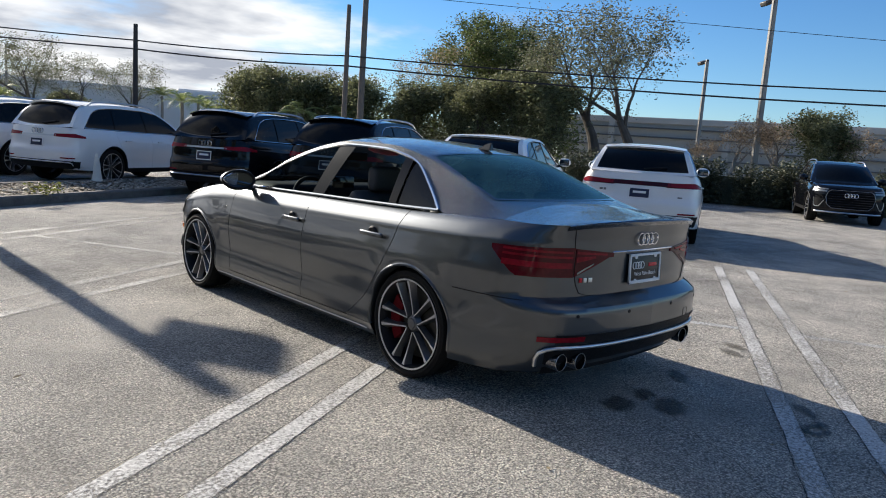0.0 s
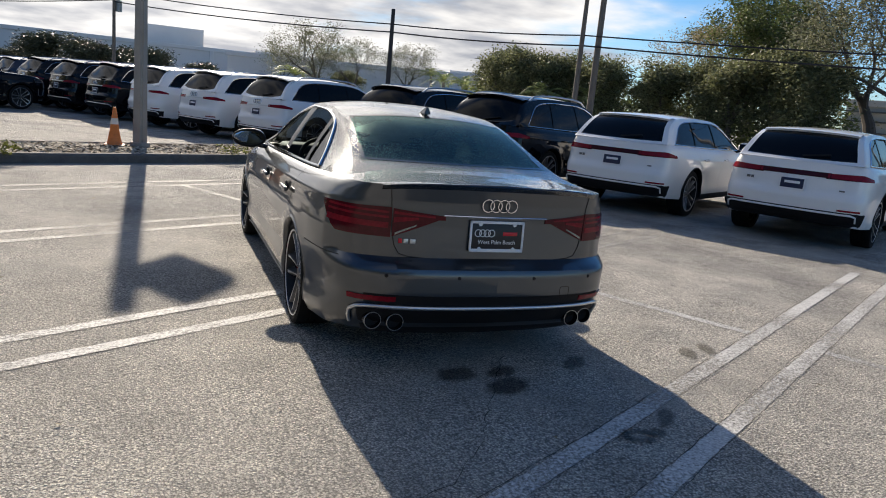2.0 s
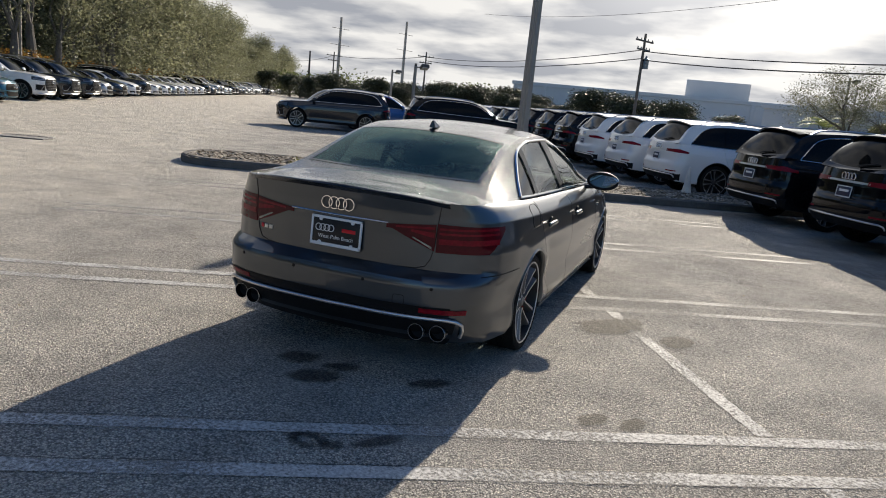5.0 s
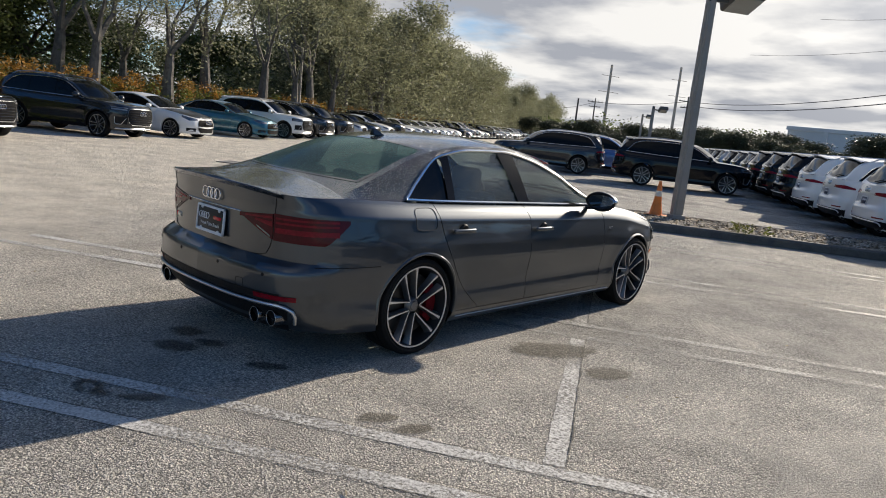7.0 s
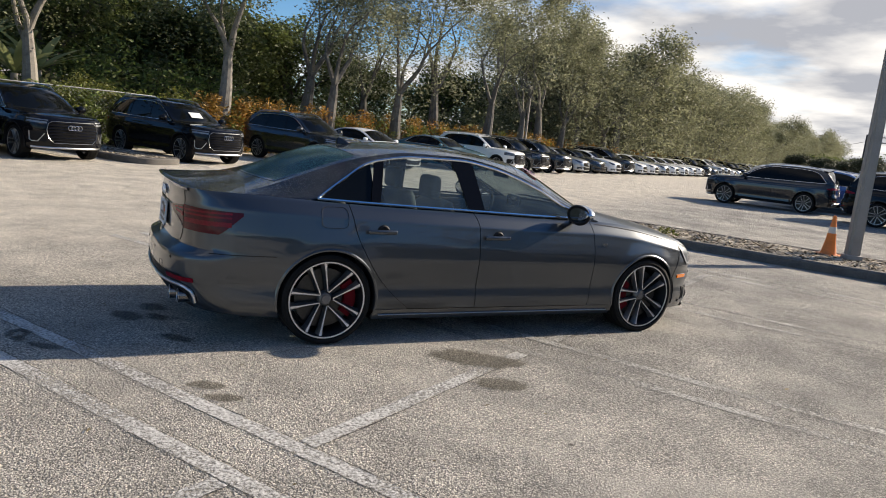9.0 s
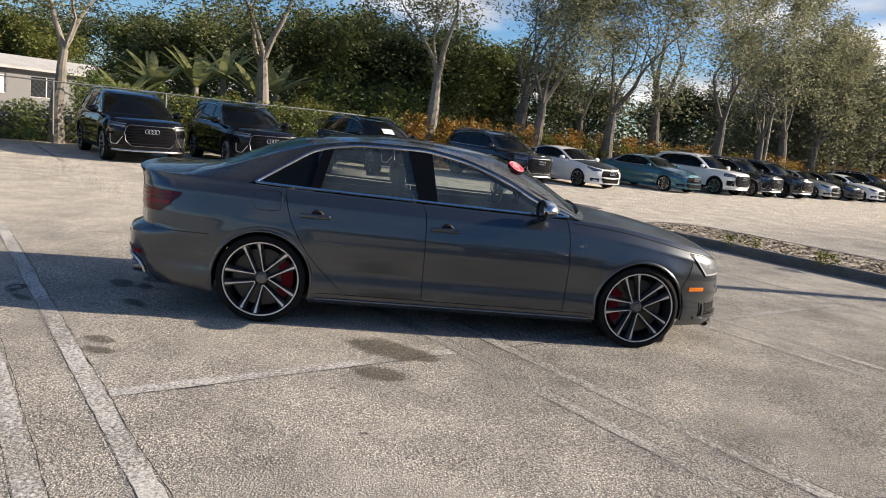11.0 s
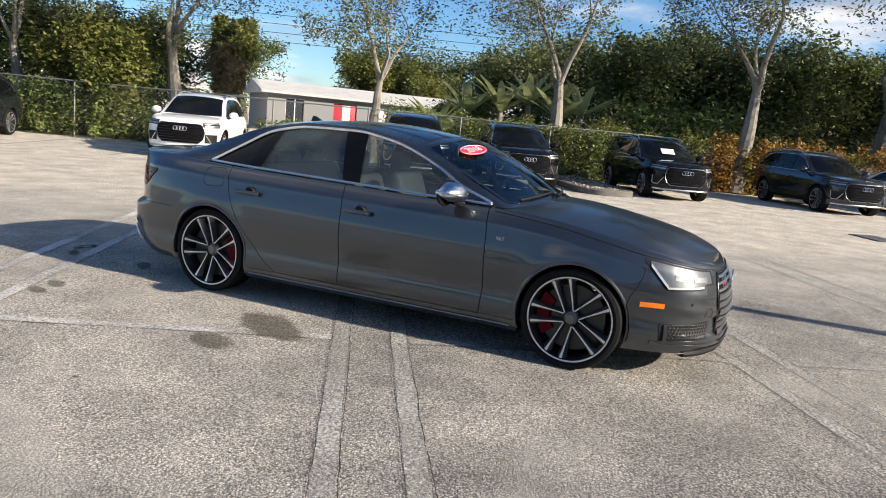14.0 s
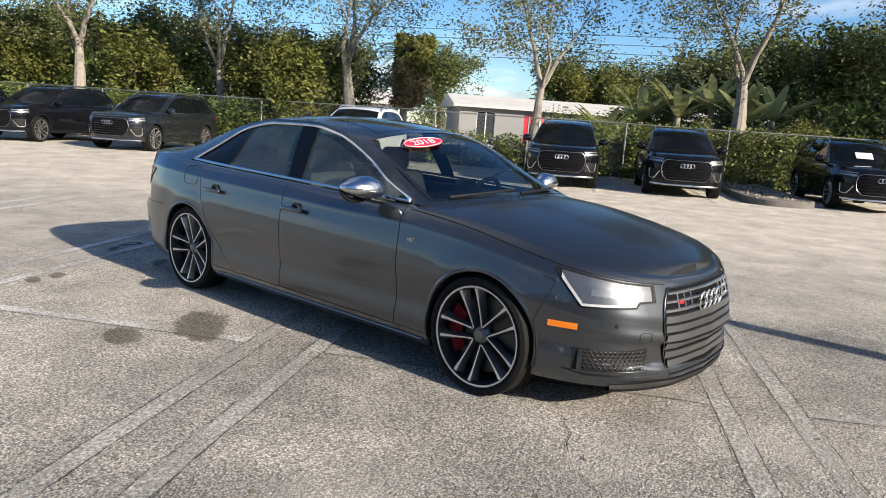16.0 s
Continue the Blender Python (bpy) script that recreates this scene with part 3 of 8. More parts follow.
def grid(name, P, keep=None, closed=False, flip=False, smooth=True, sharp=32.0):
    """A mesh from a table of points P[i][j]."""
    P = np.asarray(P, float)
    a, b = P.shape[:2]
    faces = []
    for i in range(a - 1 + closed):
        for j in range(b - 1):
            if keep is not None and not keep[i][j]:
                continue
            k = (i + 1) % a
            f = (i * b + j, k * b + j, k * b + j + 1, i * b + j + 1)
            faces.append(f[::-1] if flip else f)
    used = sorted({v for f in faces for v in f})
    ren = {v: k for k, v in enumerate(used)}
    V = P.reshape(-1, 3)
    return mesh(name, V[used], [[ren[v] for v in f] for f in faces], smooth, sharp)


def lathe(name, profile, n=40, axis="x", closed=False, sharp=32.0):
    """Turns a profile of (along, radius) round an axis."""
    V, F = [], []
    m = len(profile)
    for k in range(n):
        a = 2 * math.pi * k / n
        for d, r in profile:
            c, s = r * math.cos(a), r * math.sin(a)
            V.append((d, c, s) if axis == "x" else (c, s, d))
    for k in range(n):
        k2 = (k + 1) % n
        for j in range(m - 1 + closed):
            j2 = (j + 1) % m
            F.append((k * m + j, k * m + j2, k2 * m + j2, k2 * m + j))
    return mesh(name, V, F, True, sharp)


def tube(name, pts, r, n=6, closed=False, squash=None):
    """A round bar along a line of points; squash gives other radii point by point."""
    pts = [Vector(p) for p in pts]
    V, F = [], []
    up = Vector((0, 0, 1))
    last = None
    for i, p in enumerate(pts):
        if closed:
            d = pts[(i + 1) % len(pts)] - pts[i - 1]
        else:
            d = pts[min(i + 1, len(pts) - 1)] - pts[max(i - 1, 0)]
        d = d.normalized() if d.length else Vector((0, 0, 1))
        if last is None:
            side = d.cross(up)
            if side.length < 0.1:
                side = d.cross(Vector((1, 0, 0)))
        else:
            side = last - d * last.dot(d)
        side.normalize()
        last = side
        other = d.cross(side)
        rr = squash[i] if squash is not None else r
        for k in range(n):
            a = 2 * math.pi * k / n
            V.append(p + side * (rr * math.cos(a)) + other * (rr * math.sin(a)))
    m = len(pts)
    for i in range(m - 1 + closed):
        i2 = (i + 1) % m
        for k in range(n):
            k2 = (k + 1) % n
            F.append((i * n + k, i * n + k2, i2 * n + k2, i2 * n + k))
    if not closed:
        F.append(tuple(range(n - 1, -1, -1)))
        F.append(tuple((m - 1) * n + k for k in range(n)))
    return mesh(name, V, F, True, 50)


def join(name, meshes, smooth=True, sharp=32.0):
    V, F = [], []
    for me, m in meshes:
        k = len(V)
        V += [tuple(m @ v.co) for v in me.vertices]
        F += [[k + i for i in p.vertices] for p in me.polygons]
        bpy.data.meshes.remove(me)
    return mesh(name, V, F, smooth, sharp)


ID = Matrix()


def text_mesh(name, words, size, depth=0.001):
    c = bpy.data.curves.new(name, "FONT")
    c.body, c.size, c.extrude, c.align_x, c.align_y = words, size, depth, "CENTER", "CENTER"
    o = bpy.data.objects.new(name, c)
    scene.collection.objects.link(o)
    bpy.context.view_layer.update()
    me = bpy.data.meshes.new_from_object(o.evaluated_get(bpy.context.evaluated_depsgraph_get()))
    bpy.data.objects.remove(o)
    me.name = name
    return me


def smooth_curve(xs, ys):
    """A monotone cubic through points; xs rising."""
    xs, ys = np.asarray(xs, float), np.asarray(ys, float)
    if xs[0] > xs[-1]:
        xs, ys = xs[::-1], ys[::-1]
    h = np.diff(xs)
    d = np.diff(ys) / h
    m = np.zeros(len(xs))
    for i in range(1, len(xs) - 1):
        if d[i - 1] * d[i] > 0:
            w1, w2 = 2 * h[i] + h[i - 1], h[i] + 2 * h[i - 1]
            m[i] = (w1 + w2) / (w1 / d[i - 1] + w2 / d[i])
    m[0], m[-1] = d[0], d[-1]

    def f(x):
        x = np.clip(np.asarray(x, float), xs[0], xs[-1])
        i = np.clip(np.searchsorted(xs, x) - 1, 0, len(h) - 1)
        t = (x - xs[i]) / h[i]
        return ((2 * t**3 - 3 * t**2 + 1) * ys[i] + (t**3 - 2 * t**2 + t) * h[i] * m[i]
                + (-2 * t**3 + 3 * t**2) * ys[i + 1] + (t**3 - t**2) * h[i] * m[i + 1])
    return f


# ---- vehicles ----
class Shell:
    """The surfaces of a car: x to its right, y ahead, z up, from the ground under the middle of its wheelbase."""

    def __init__(self, spec):
        self.spec = spec
        o = np.array(spec["outline"], float)          # x, y, top, bottom, front weight, rear weight
        seg = np.hypot(np.diff(o[:, 0]), np.diff(o[:, 1]))
        self.s = np.concatenate([[0], np.cumsum(seg)])
        self.len = self.s[-1]
        self.fx, self.fy, self.ft, self.fb = (smooth_curve(self.s, o[:, k]) for k in range(4))
        self.wf, self.wr = (lambda q, k=k: np.interp(q, self.s, o[:, k]) for k in (4, 5))
        fine = np.linspace(0, self.len, 3000)
        self.fine, self.finey = fine, self.fy(fine)
        self.rx, self.rz = (smooth_curve([r[0] for r in spec["rail"]], [r[k] for r in spec["rail"]]) for k in (1, 2))
        self.dz = smooth_curve([r[0] for r in spec["glass_top"]], [r[1] for r in spec["glass_top"]])
        st = np.array(spec["stations"], float)
        self.kc = st[:, 0]
        self.sy, self.sz, self.se = (np.array(st[:, k]) for k in (1, 2, 3))

    def s_at(self, y):
        return np.interp(-np.asarray(y, float), -self.finey, self.fine)

    def point(self, s, z, out=0.0):
        """On the lower body, s along the outline from the nose, at height z."""
        sp = self.spec
        s = np.asarray(s, float)
        e = 0.004
        x, y = self.fx(s), self.fy(s)
        dx, dy = self.fx(s + e) - self.fx(s - e), self.fy(s + e) - self.fy(s - e)
        ln = np.hypot(dx, dy) + 1e-9
        nx, ny = -dy / ln, dx / ln
        t = self.ft(s)
        d = t - z
        side = np.interp(d, *sp["shoulder"]) + np.interp(z, *sp["skirt"])
        front = np.interp(d, *sp["nose"])
        rear = np.interp(z, *sp["tail"])
        wf, wr = self.wf(s), self.wr(s)
        off = side * (1 - wf - wr) + front * wf + rear * wr
        for yc in (sp["wb"] / 2, -sp["wb"] / 2):
            rr = np.hypot(y - yc, z - sp["hub"])
            off = off - sp["flare"] * np.exp(-(((rr - sp["arch"] - 0.02) / 0.07) ** 2)) * (1 - wf - wr)
        off = off - out
        return np.stack([x - nx * off, y - ny * off, z + 0 * s], -1)

    def edge(self, s):
        return self.point(s, self.ft(s))

    def side(self, y, z, out=0.0):
        """On the cabin's flank, between belt and roof rail."""
        y, z = np.asarray(y, float), np.asarray(z, float)
        b = self.edge(self.s_at(y))
        zr = np.maximum(self.rz(y), b[..., 2] + 1e-4)
        h = np.clip((z - b[..., 2]) / (zr - b[..., 2]), 0, 1)
        x = b[..., 0] + (self.rx(y) - b[..., 0]) * h + 0.045 * h * (1 - h) + out * 0.93
        return np.stack([x, y, z + out * 0.35], -1)

    def top(self, k, q, out=0.0):
        """On windscreen, roof and rear window: station k, and q from -1 to 1 across."""
        k, q = np.asarray(k, float), np.asarray(q, float)
        f = lambda v: smooth_curve(self.kc, v)(k)
        yc, zc, ye = f(self.sy), f(self.sz), f(self.se)
        xr, zr = self.rx(ye), self.rz(ye)
        a = np.abs(q)
        return np.stack([xr * q, yc + (ye - yc) * a**2.1, zc + (zr - zc) * a**2.5 + out], -1)


def mirror_pts(P):
    P = np.array(P, float)
    P[..., 0] *= -1
    return P


def wheel(parent, at, R, rim, width, spokes, material, caliper=None, flip=False, detail=48, ahead=False):
    """A wheel whose outer face looks along +x."""
    w = width / 2
    tyre = part("wheel", lathe("tyre", [(w * 0.55, rim * 0.985), (w * 0.9, rim * 1.02), (w, rim + (R - rim) * 0.45), (w * 0.93, R * 0.975), (w * 0.75, R * 0.997),
                                        (w * 0.4, R), (w * 0.38, R * 0.985), (w * 0.33, R * 0.985), (w * 0.31, R), (w * 0.05, R), (w * 0.03, R * 0.985),
                                        (-w * 0.03, R * 0.985), (-w * 0.05, R), (-w * 0.75, R * 0.997), (-w, R * 0.95), (-w * 0.9, rim * 1.02), (-w * 0.5, rim * 0.98)],
                                detail, "x", sharp=45), "rubber", parent, at=at)
    part("rim_barrel", lathe("rim_barrel", [(w * 0.86, rim * 1.03), (w * 0.95, rim * 1.015), (w * 0.93, rim * 0.965), (w * 0.75, rim * 0.945), (-w * 0.7, rim * 0.90), (-w * 0.72, rim * 0.8)], detail), "barrel_dark", tyre)
    part("rim_lip", lathe("rim_lip", [(w * 0.90, rim * 0.970), (w * 0.96, rim * 0.976), (w * 0.97, rim * 1.008), (w * 0.90, rim * 1.018)], detail), material[1], tyre)
    V, F, M = [], [], []
    for k in range(spokes):
        pair = k // 2
        half = -1 if k % 2 == 0 else 1
        step = 2 * math.pi / (spokes / 2)
        mid = pair * step
        a0, a1 = mid + half * step * 0.05, mid + half * step * 0.335
        n = 7
        for i in range(n + 1):
            t = i / n
            r = rim * (0.19 + (0.97 - 0.19) * t)
            px = (0.19 * math.cos(a0) * (1 - t) + 0.97 * math.cos(a1) * t, 0.19 * math.sin(a0) * (1 - t) + 0.97 * math.sin(a1) * t)
            r, a = rim * math.hypot(*px), math.atan2(px[1], px[0])
            wd = rim * (0.0155 + 0.003 * t + 0.024 * t**4)
            dep = w * (0.66 + 0.2 * t**1.5)
            c, s = math.cos(a), math.sin(a)
            for sx, dd, ww in ((-1, dep - 0.04, 3.3), (-1, dep - 0.005, 1.3), (-0.9, dep, 1.0), (0.9, dep, 1.0), (1, dep - 0.005, 1.3), (1, dep - 0.04, 3.3)):
                V.append((dd, r * c - sx * wd * ww * s, r * s + sx * wd * ww * c))
        b = len(V) - 6 * (n + 1)
        for i in range(n):
            for j in range(5):
                p = b + i * 6 + j
                F.append((p, p + 1, p + 7, p + 6))
                M.append(1 if j == 2 else 0)
    sp = mesh("spokes", V, F, True, 25)
    part("spokes", sp, list(material), tyre, "machined alloy spokes with dark sides")
    sp.polygons.foreach_set("material_index", M)
    part("hub_cap", lathe("hub_cap", [(w * 0.35, rim * 0.21), (w * 0.58, rim * 0.165), (w * 0.62, rim * 0.14), (w * 0.62, rim * 0.12), (w * 0.68, rim * 0.105), (w * 0.69, rim * 0.001)], 28), material[0], tyre)
    part("brake_disc", lathe("brake_disc", [(0.0, 0.02), (w * 0.2, 0.02), (w * 0.2, rim * 0.78), (w * 0.02, rim * 0.78), (w * 0.02, 0.02)], 32), "brake_disc", tyre)
    if caliper:
        bm = bmesh.new()
        n = 8
        ring = []
        for i in range(n + 1):
            a = radians(-38 + 76 * i / n)
            ring.append([bm.verts.new((d, r * math.cos(a), r * math.sin(a))) for d, r in ((w * 0.05, rim * 0.5), (w * 0.42, rim * 0.53), (w * 0.46, rim * 0.62), (w * 0.42, rim * 0.84), (w * 0.05, rim * 0.86))])
        for i in range(n):
            for j in range(4):
                bm.faces.new((ring[i][j], ring[i][j + 1], ring[i + 1][j + 1], ring[i + 1][j]))
        bm.faces.new(ring[0])
        bm.faces.new(ring[-1][::-1])
        part("brake_caliper", bm_mesh("brake_caliper", bm), caliper, tyre, "red brake caliper", at=Matrix.Rotation(radians(180 if bool(flip) == ahead else 0), 4, "X"))
    return tyre


def flank_panel(sh, name, left, right, rows, cols, material, car, arch=None, gap=0.0028, ends=(True, True), low=None, mirror=False, label=""):
    """One body panel of a flank: between two seams given as s(z), over rows (0 to 1 from bottom to top edge)."""
    sp = sh.spec
    P = []
    for t in cols:
        col = []
        for r in rows:
            s0 = sh.len * 0.5
            z = 0.0
            for _ in range(3):
                zb = sh.fb(s0) if low is None else low
                z = zb + (sh.ft(s0) - zb) * r
                a, b = left(z), right(z)
                s0 = a + (b - a) * t
            col.append((s0, z))
        P.append(col)
    P = np.array(P)
    S, Z = P[..., 0], P[..., 1]
    if ends[0]:
        S[0] += gap
    if ends[1]:
        S[-1] -= gap
    keep = None
    if arch is not None:
        R = sp["arch"]
        Y = sh.fy(S)
        D = np.hypot(Y - arch, Z - sp["hub"])
        inside = D < R
        inside &= (sh.wf(S) + sh.wr(S)) < 0.9
        cell = np.stack([inside[:-1, :-1], inside[1:, :-1], inside[1:, 1:], inside[:-1, 1:]], -1)
        keep = ~cell.all(-1)
        touch = np.zeros_like(inside)
        for di in (0, 1):
            for dj in (0, 1):
                touch[di:di + keep.shape[0], dj:dj + keep.shape[1]] |= keep
        move = inside & touch
        k = R / np.maximum(D, 1e-3)
        Y2 = arch + (Y - arch) * k
        Z2 = sp["hub"] + (Z - sp["hub"]) * k
        S = np.where(move, sh.s_at(Y2), S)
        Z = np.where(move, Z2, Z)
        Z = np.maximum(Z, sh.fb(S)) if low is None else np.maximum(Z, low)
    Q = sh.point(S, Z)
    # fold the shut edges inwards
    if ends[0]:
        Q = np.concatenate([(Q[0] - [0.022, 0, 0])[None], Q])
        keep = None if keep is None else np.concatenate([np.ones((1, keep.shape[1]), bool), keep])
    if ends[1]:
        Q = np.concatenate([Q, (Q[-1] - [0.022, 0, 0])[None]])
        keep = None if keep is None else np.concatenate([keep, np.ones((1, keep.shape[1]), bool)])
    if mirror:
        Q = mirror_pts(Q)
    return part(name, grid(name, Q, keep, flip=mirror, sharp=40), material, car, label)


def patch(sh, name, s0, s1, lo, hi, material, car, out=0.005, n=14, m=5, mirror=False, label="", thick=True):
    """A piece that lies on the lower body from s0 to s1, between heights lo(t) and hi(t)."""
    t = np.linspace(0, 1, n)
    S = s0 + (s1 - s0) * t
    Lo, Hi = np.array([lo(a) for a in t]), np.array([hi(a) for a in t])
    v = np.linspace(0, 1, m)
    Sg, Zg = np.repeat(S[:, None], m, 1), Lo[:, None] + (Hi - Lo)[:, None] * v
    P = sh.point(Sg, Zg, out)
    if thick:
        q = sh.point(Sg, Zg, -0.02)
        P = np.concatenate([q[:, :1], P, q[:, -1:]], 1)
        a, b = P[:1].copy(), P[-1:].copy()
        a[:, :, :] = np.concatenate([q[:1, :1], q[:1], q[:1, -1:]], 1)
        b[:, :, :] = np.concatenate([q[-1:, :1], q[-1:], q[-1:, -1:]], 1)
        P = np.concatenate([a, P, b], 0)
    if mirror:
        P = mirror_pts(P)
    return part(name, grid(name, P, flip=mirror, sharp=40), material, car, label)


def face_out(car):
    """Turns the faces of a car's open shells outwards."""
    for o in car.children_recursive:
        if o.name.split(".")[0] in ("windscreen", "rear_window", "side_window", "roof", "bonnet", "boot_lid", "front_fender", "rear_fender", "front_door", "rear_door", "cabin_frame", "border", "window_pillar", "sill",
                                    "tail_lamp", "boot_lamp", "head_lamp", "reflector", "light_guide", "grille", "slat", "diffuser", "sunroof", "lip_spoiler", "roof_spoiler"):
            s = 0.0
            for f in o.data.polygons:
                c = f.center
                s += f.area * f.normal.dot(Vector((c.x, c.y * 0.35, c.z - 0.65)))
            if s < 0:
                o.data.flip_normals()


def table(rows):
    a = np.array(rows, float).T
    return a[0], a[1]


def straight(points):
    """A seam as y over z, turned into s over z for a shell."""
    z, y = zip(*sorted(points))
    return lambda sh: (lambda q: sh.s_at(smooth_curve(z, y)(q)))


def build_shell(car, sh, paint, roof_paint, res=1.0, glass="car_glass", back_glass="rear_glass", open_left=False, side_glass=None):
    """All painted panels, glass, chrome and the dark tub of a car."""
    sp = sh.spec
    sill = sp["sill"]
    rows = np.concatenate([np.linspace(0, 0.7, int(16 * res)), np.linspace(0.72, 1.0, int(14 * res))])
    A, B, C = (straight(sp["seams"][k])(sh) for k in "ABC")
    zero, end = (lambda z: 0.0 + 0 * z), (lambda z: sh.len + 0 * z)
    fa, ra = sp["wb"] / 2, -sp["wb"] / 2
    long = np.concatenate([np.linspace(0, 0.42, int(22 * res)), np.linspace(0.44, 1, int(44 * res))])
    longr = 1 - long[::-1]
    mid = np.linspace(0, 1, int(22 * res))
    for mirror, nm in ((False, "right"), (True, "left")):
        flank_panel(sh, "front_fender", zero, A, rows, long, paint, car, fa, ends=(False, True), mirror=mirror)
        flank_panel(sh, "front_door", A, B, rows, mid, paint, car, low=sill, mirror=mirror)
        flank_panel(sh, "rear_door", B, C, rows, mid, paint, car, ra, low=sill, mirror=mirror)
        flank_panel(sh, "rear_fender", C, end, rows, longr, paint, car, ra, ends=(True, False), mirror=mirror)
        # sill under the doors
        ys = np.linspace(fa - sp["arch"] * 0.97, ra + sp["arch"] * 0.97, 30)
        zs = np.linspace(0, 1, 6)
        S = sh.s_at(ys)
        zb = sh.fb(S) - sp["sill_drop"]
        Zg = zb[:, None] + (sill - 0.004 - zb)[:, None] * zs
        P = sh.point(np.repeat(S[:, None], 6, 1), Zg, 0.004)
        P = np.concatenate([P[:, :1] - [0.25, 0, 0], P, P[:, -1:] - [0.03, 0, 0]], 1)
        part("sill", grid("sill", mirror_pts(P) if mirror else P, flip=mirror, sharp=35), sp.get("sill_paint", paint), car)
        # wheel arch lips and liners
        for yc in (fa, ra):
            a0, a1 = radians(-12), radians(192)
            an = np.linspace(a0, a1, 34)
            rings = []
            for dr, dx in ((0.016, -0.001), (0.006, 0.006), (-0.004, 0.004), (-0.010, -0.010), (-0.012, -0.05)):
                rr = sp["arch"] + dr
                y, z = yc + rr * np.cos(an), sp["hub"] + rr * np.sin(an)
                z = np.maximum(z, sh.fb(sh.s_at(y)) - 0.0)
                q = sh.point(sh.s_at(y), z, 0)
                q[:, 0] += dx
                rings.append(q)
            P = np.stack(rings, 1)
            part("wheel_arch", grid("wheel_arch", mirror_pts(P) if mirror else P, flip=mirror), sp.get("lip_paint", paint), car)
            ln = []
            for x in (0.30, sp["half"] - 0.03):
                ln.append(np.stack([0 * an + x, yc + (sp["arch"] + 0.012) * np.cos(an), sp["hub"] + (sp["arch"] + 0.012) * np.sin(an)], -1))
            P = np.stack(ln, 1)
            part("arch_liner", grid("arch_liner", mirror_pts(P) if mirror else P, flip=mirror), "black_plastic", car)
    # bonnet and boot lid
    for name, ya, yb, key in (("bonnet", None, sp["cowl"], "bonnet"), ("boot_lid", sp["deck"], None, "deck_z")):
        s0 = 0.0 if ya is None else float(sh.s_at(ya))
        s1 = sh.len if yb is None else float(sh.s_at(yb))
        S = np.linspace(s0, s1, int(46 * res))
        if ya is None:
            S = s0 + (s1 - s0) * np.linspace(0, 1, int(46 * res)) ** 1.25
        else:
            S = s1 - (s1 - s0) * np.linspace(1, 0, int(46 * res)) ** 1.25
        E = sh.edge(S)
        zc = smooth_curve(*table(sp[key]))
        qs = np.linspace(-1, 1, int(25 * res) | 1)
        P = []
        for x, y, z in E:
            c = max(float(zc(y)), z)
            x = max(x, 0.0)
            P.append([(x * q, y, z + (c - z) * (1 - abs(q) ** 2.3)) for q in qs])
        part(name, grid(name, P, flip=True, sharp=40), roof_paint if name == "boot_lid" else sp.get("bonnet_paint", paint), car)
    # roof, windscreen, rear window
    k0, k1, k2, k3 = sp["glass_k"]
    ks = np.unique(np.concatenate([np.linspace(0, k0, 3), np.linspace(k0, k1, int(14 * res)), np.linspace(k1, k2, int(26 * res)), np.linspace(k2, k3, int(14 * res)), np.linspace(k3, sh.kc[-1], 4)]))
    qg = sp.get("pillar", 0.925)
    qs = np.concatenate([[-1, -0.975, -0.95], np.linspace(-qg, qg, int(22 * res)), [0.95, 0.975, 1]])
    K, Q = np.meshgrid(ks, qs, indexing="ij")
    P = sh.top(K, Q)
    kc, qc = (ks[:-1] + ks[1:]) / 2, (qs[:-1] + qs[1:]) / 2
    gl = ((kc[:, None] > k0) & (kc[:, None] < k1) | (kc[:, None] > k2) & (kc[:, None] < k3)) & (np.abs(qc)[None] < qg)
    part("roof", grid("roof", P, ~gl, flip=True, sharp=40), roof_paint, car)
    for nm, a, b, g in (("windscreen", k0, k1, glass), ("rear_window", k2, k3, back_glass)):
        kk = ((kc > a) & (kc < b))[:, None] & (np.abs(qc)[None] < qg)
        o = part(nm, grid(nm, P, kk, flip=True, sharp=80), g, car)
        # black printed border
        W = []
        for f in (1.0, 0.955):
            ring = []
            for kx, qx in [(a, q) for q in np.linspace(-qg, qg, 24)] + [(b, q) for q in np.linspace(qg, -qg, 24)]:
                km, wdt = (a + b) / 2, sp.get("border", 0.93)
                ff = 1.0 if f == 1.0 else wdt
                ring.append(sh.top(km + (kx - km) * ff, qx * (1.0 if f == 1.0 else 0.965), 0.0025))
            W.append(ring)
        part("border", grid("border", np.array(W).transpose(1, 0, 2), closed=True, flip=False), "gloss_black", o)
    # flanks of the cabin
    y0, y1 = sp["cabin"]
    g0, g1 = sp["glass_y"]
    ys = np.unique(np.concatenate([np.linspace(y0, g0, 5), np.linspace(g0, g1, int(52 * res)), np.linspace(g1, y1, 10), sp["cuts"]]))[::-1]
    b = sh.edge(sh.s_at(ys))[:, 2]
    inside = (ys <= g0 + 1e-6) & (ys >= g1 - 1e-6)
    lo = np.where(inside, b + 0.014, b)
    hi = np.where(inside, np.maximum(sh.dz(ys), lo + 0.001), lo)
    hi = np.minimum(hi, sh.rz(ys) - 0.004)
    rail = sh.rz(ys)
    for mirror in (False, True):
        v = np.linspace(0, 1, 5)
        Z = hi[:, None] + (rail - hi)[:, None] * v
        F = sh.side(np.repeat(ys[:, None], 5, 1), Z)
        part("cabin_frame", grid("cabin_frame", mirror_pts(F) if mirror else F, flip=not mirror, sharp=40), roof_paint, car)
        v = np.linspace(0, 1, 7)
        Z = lo[:, None] + (hi - lo)[:, None] * v
        F = sh.side(np.repeat(ys[:, None], 7, 1), Z, -0.006)
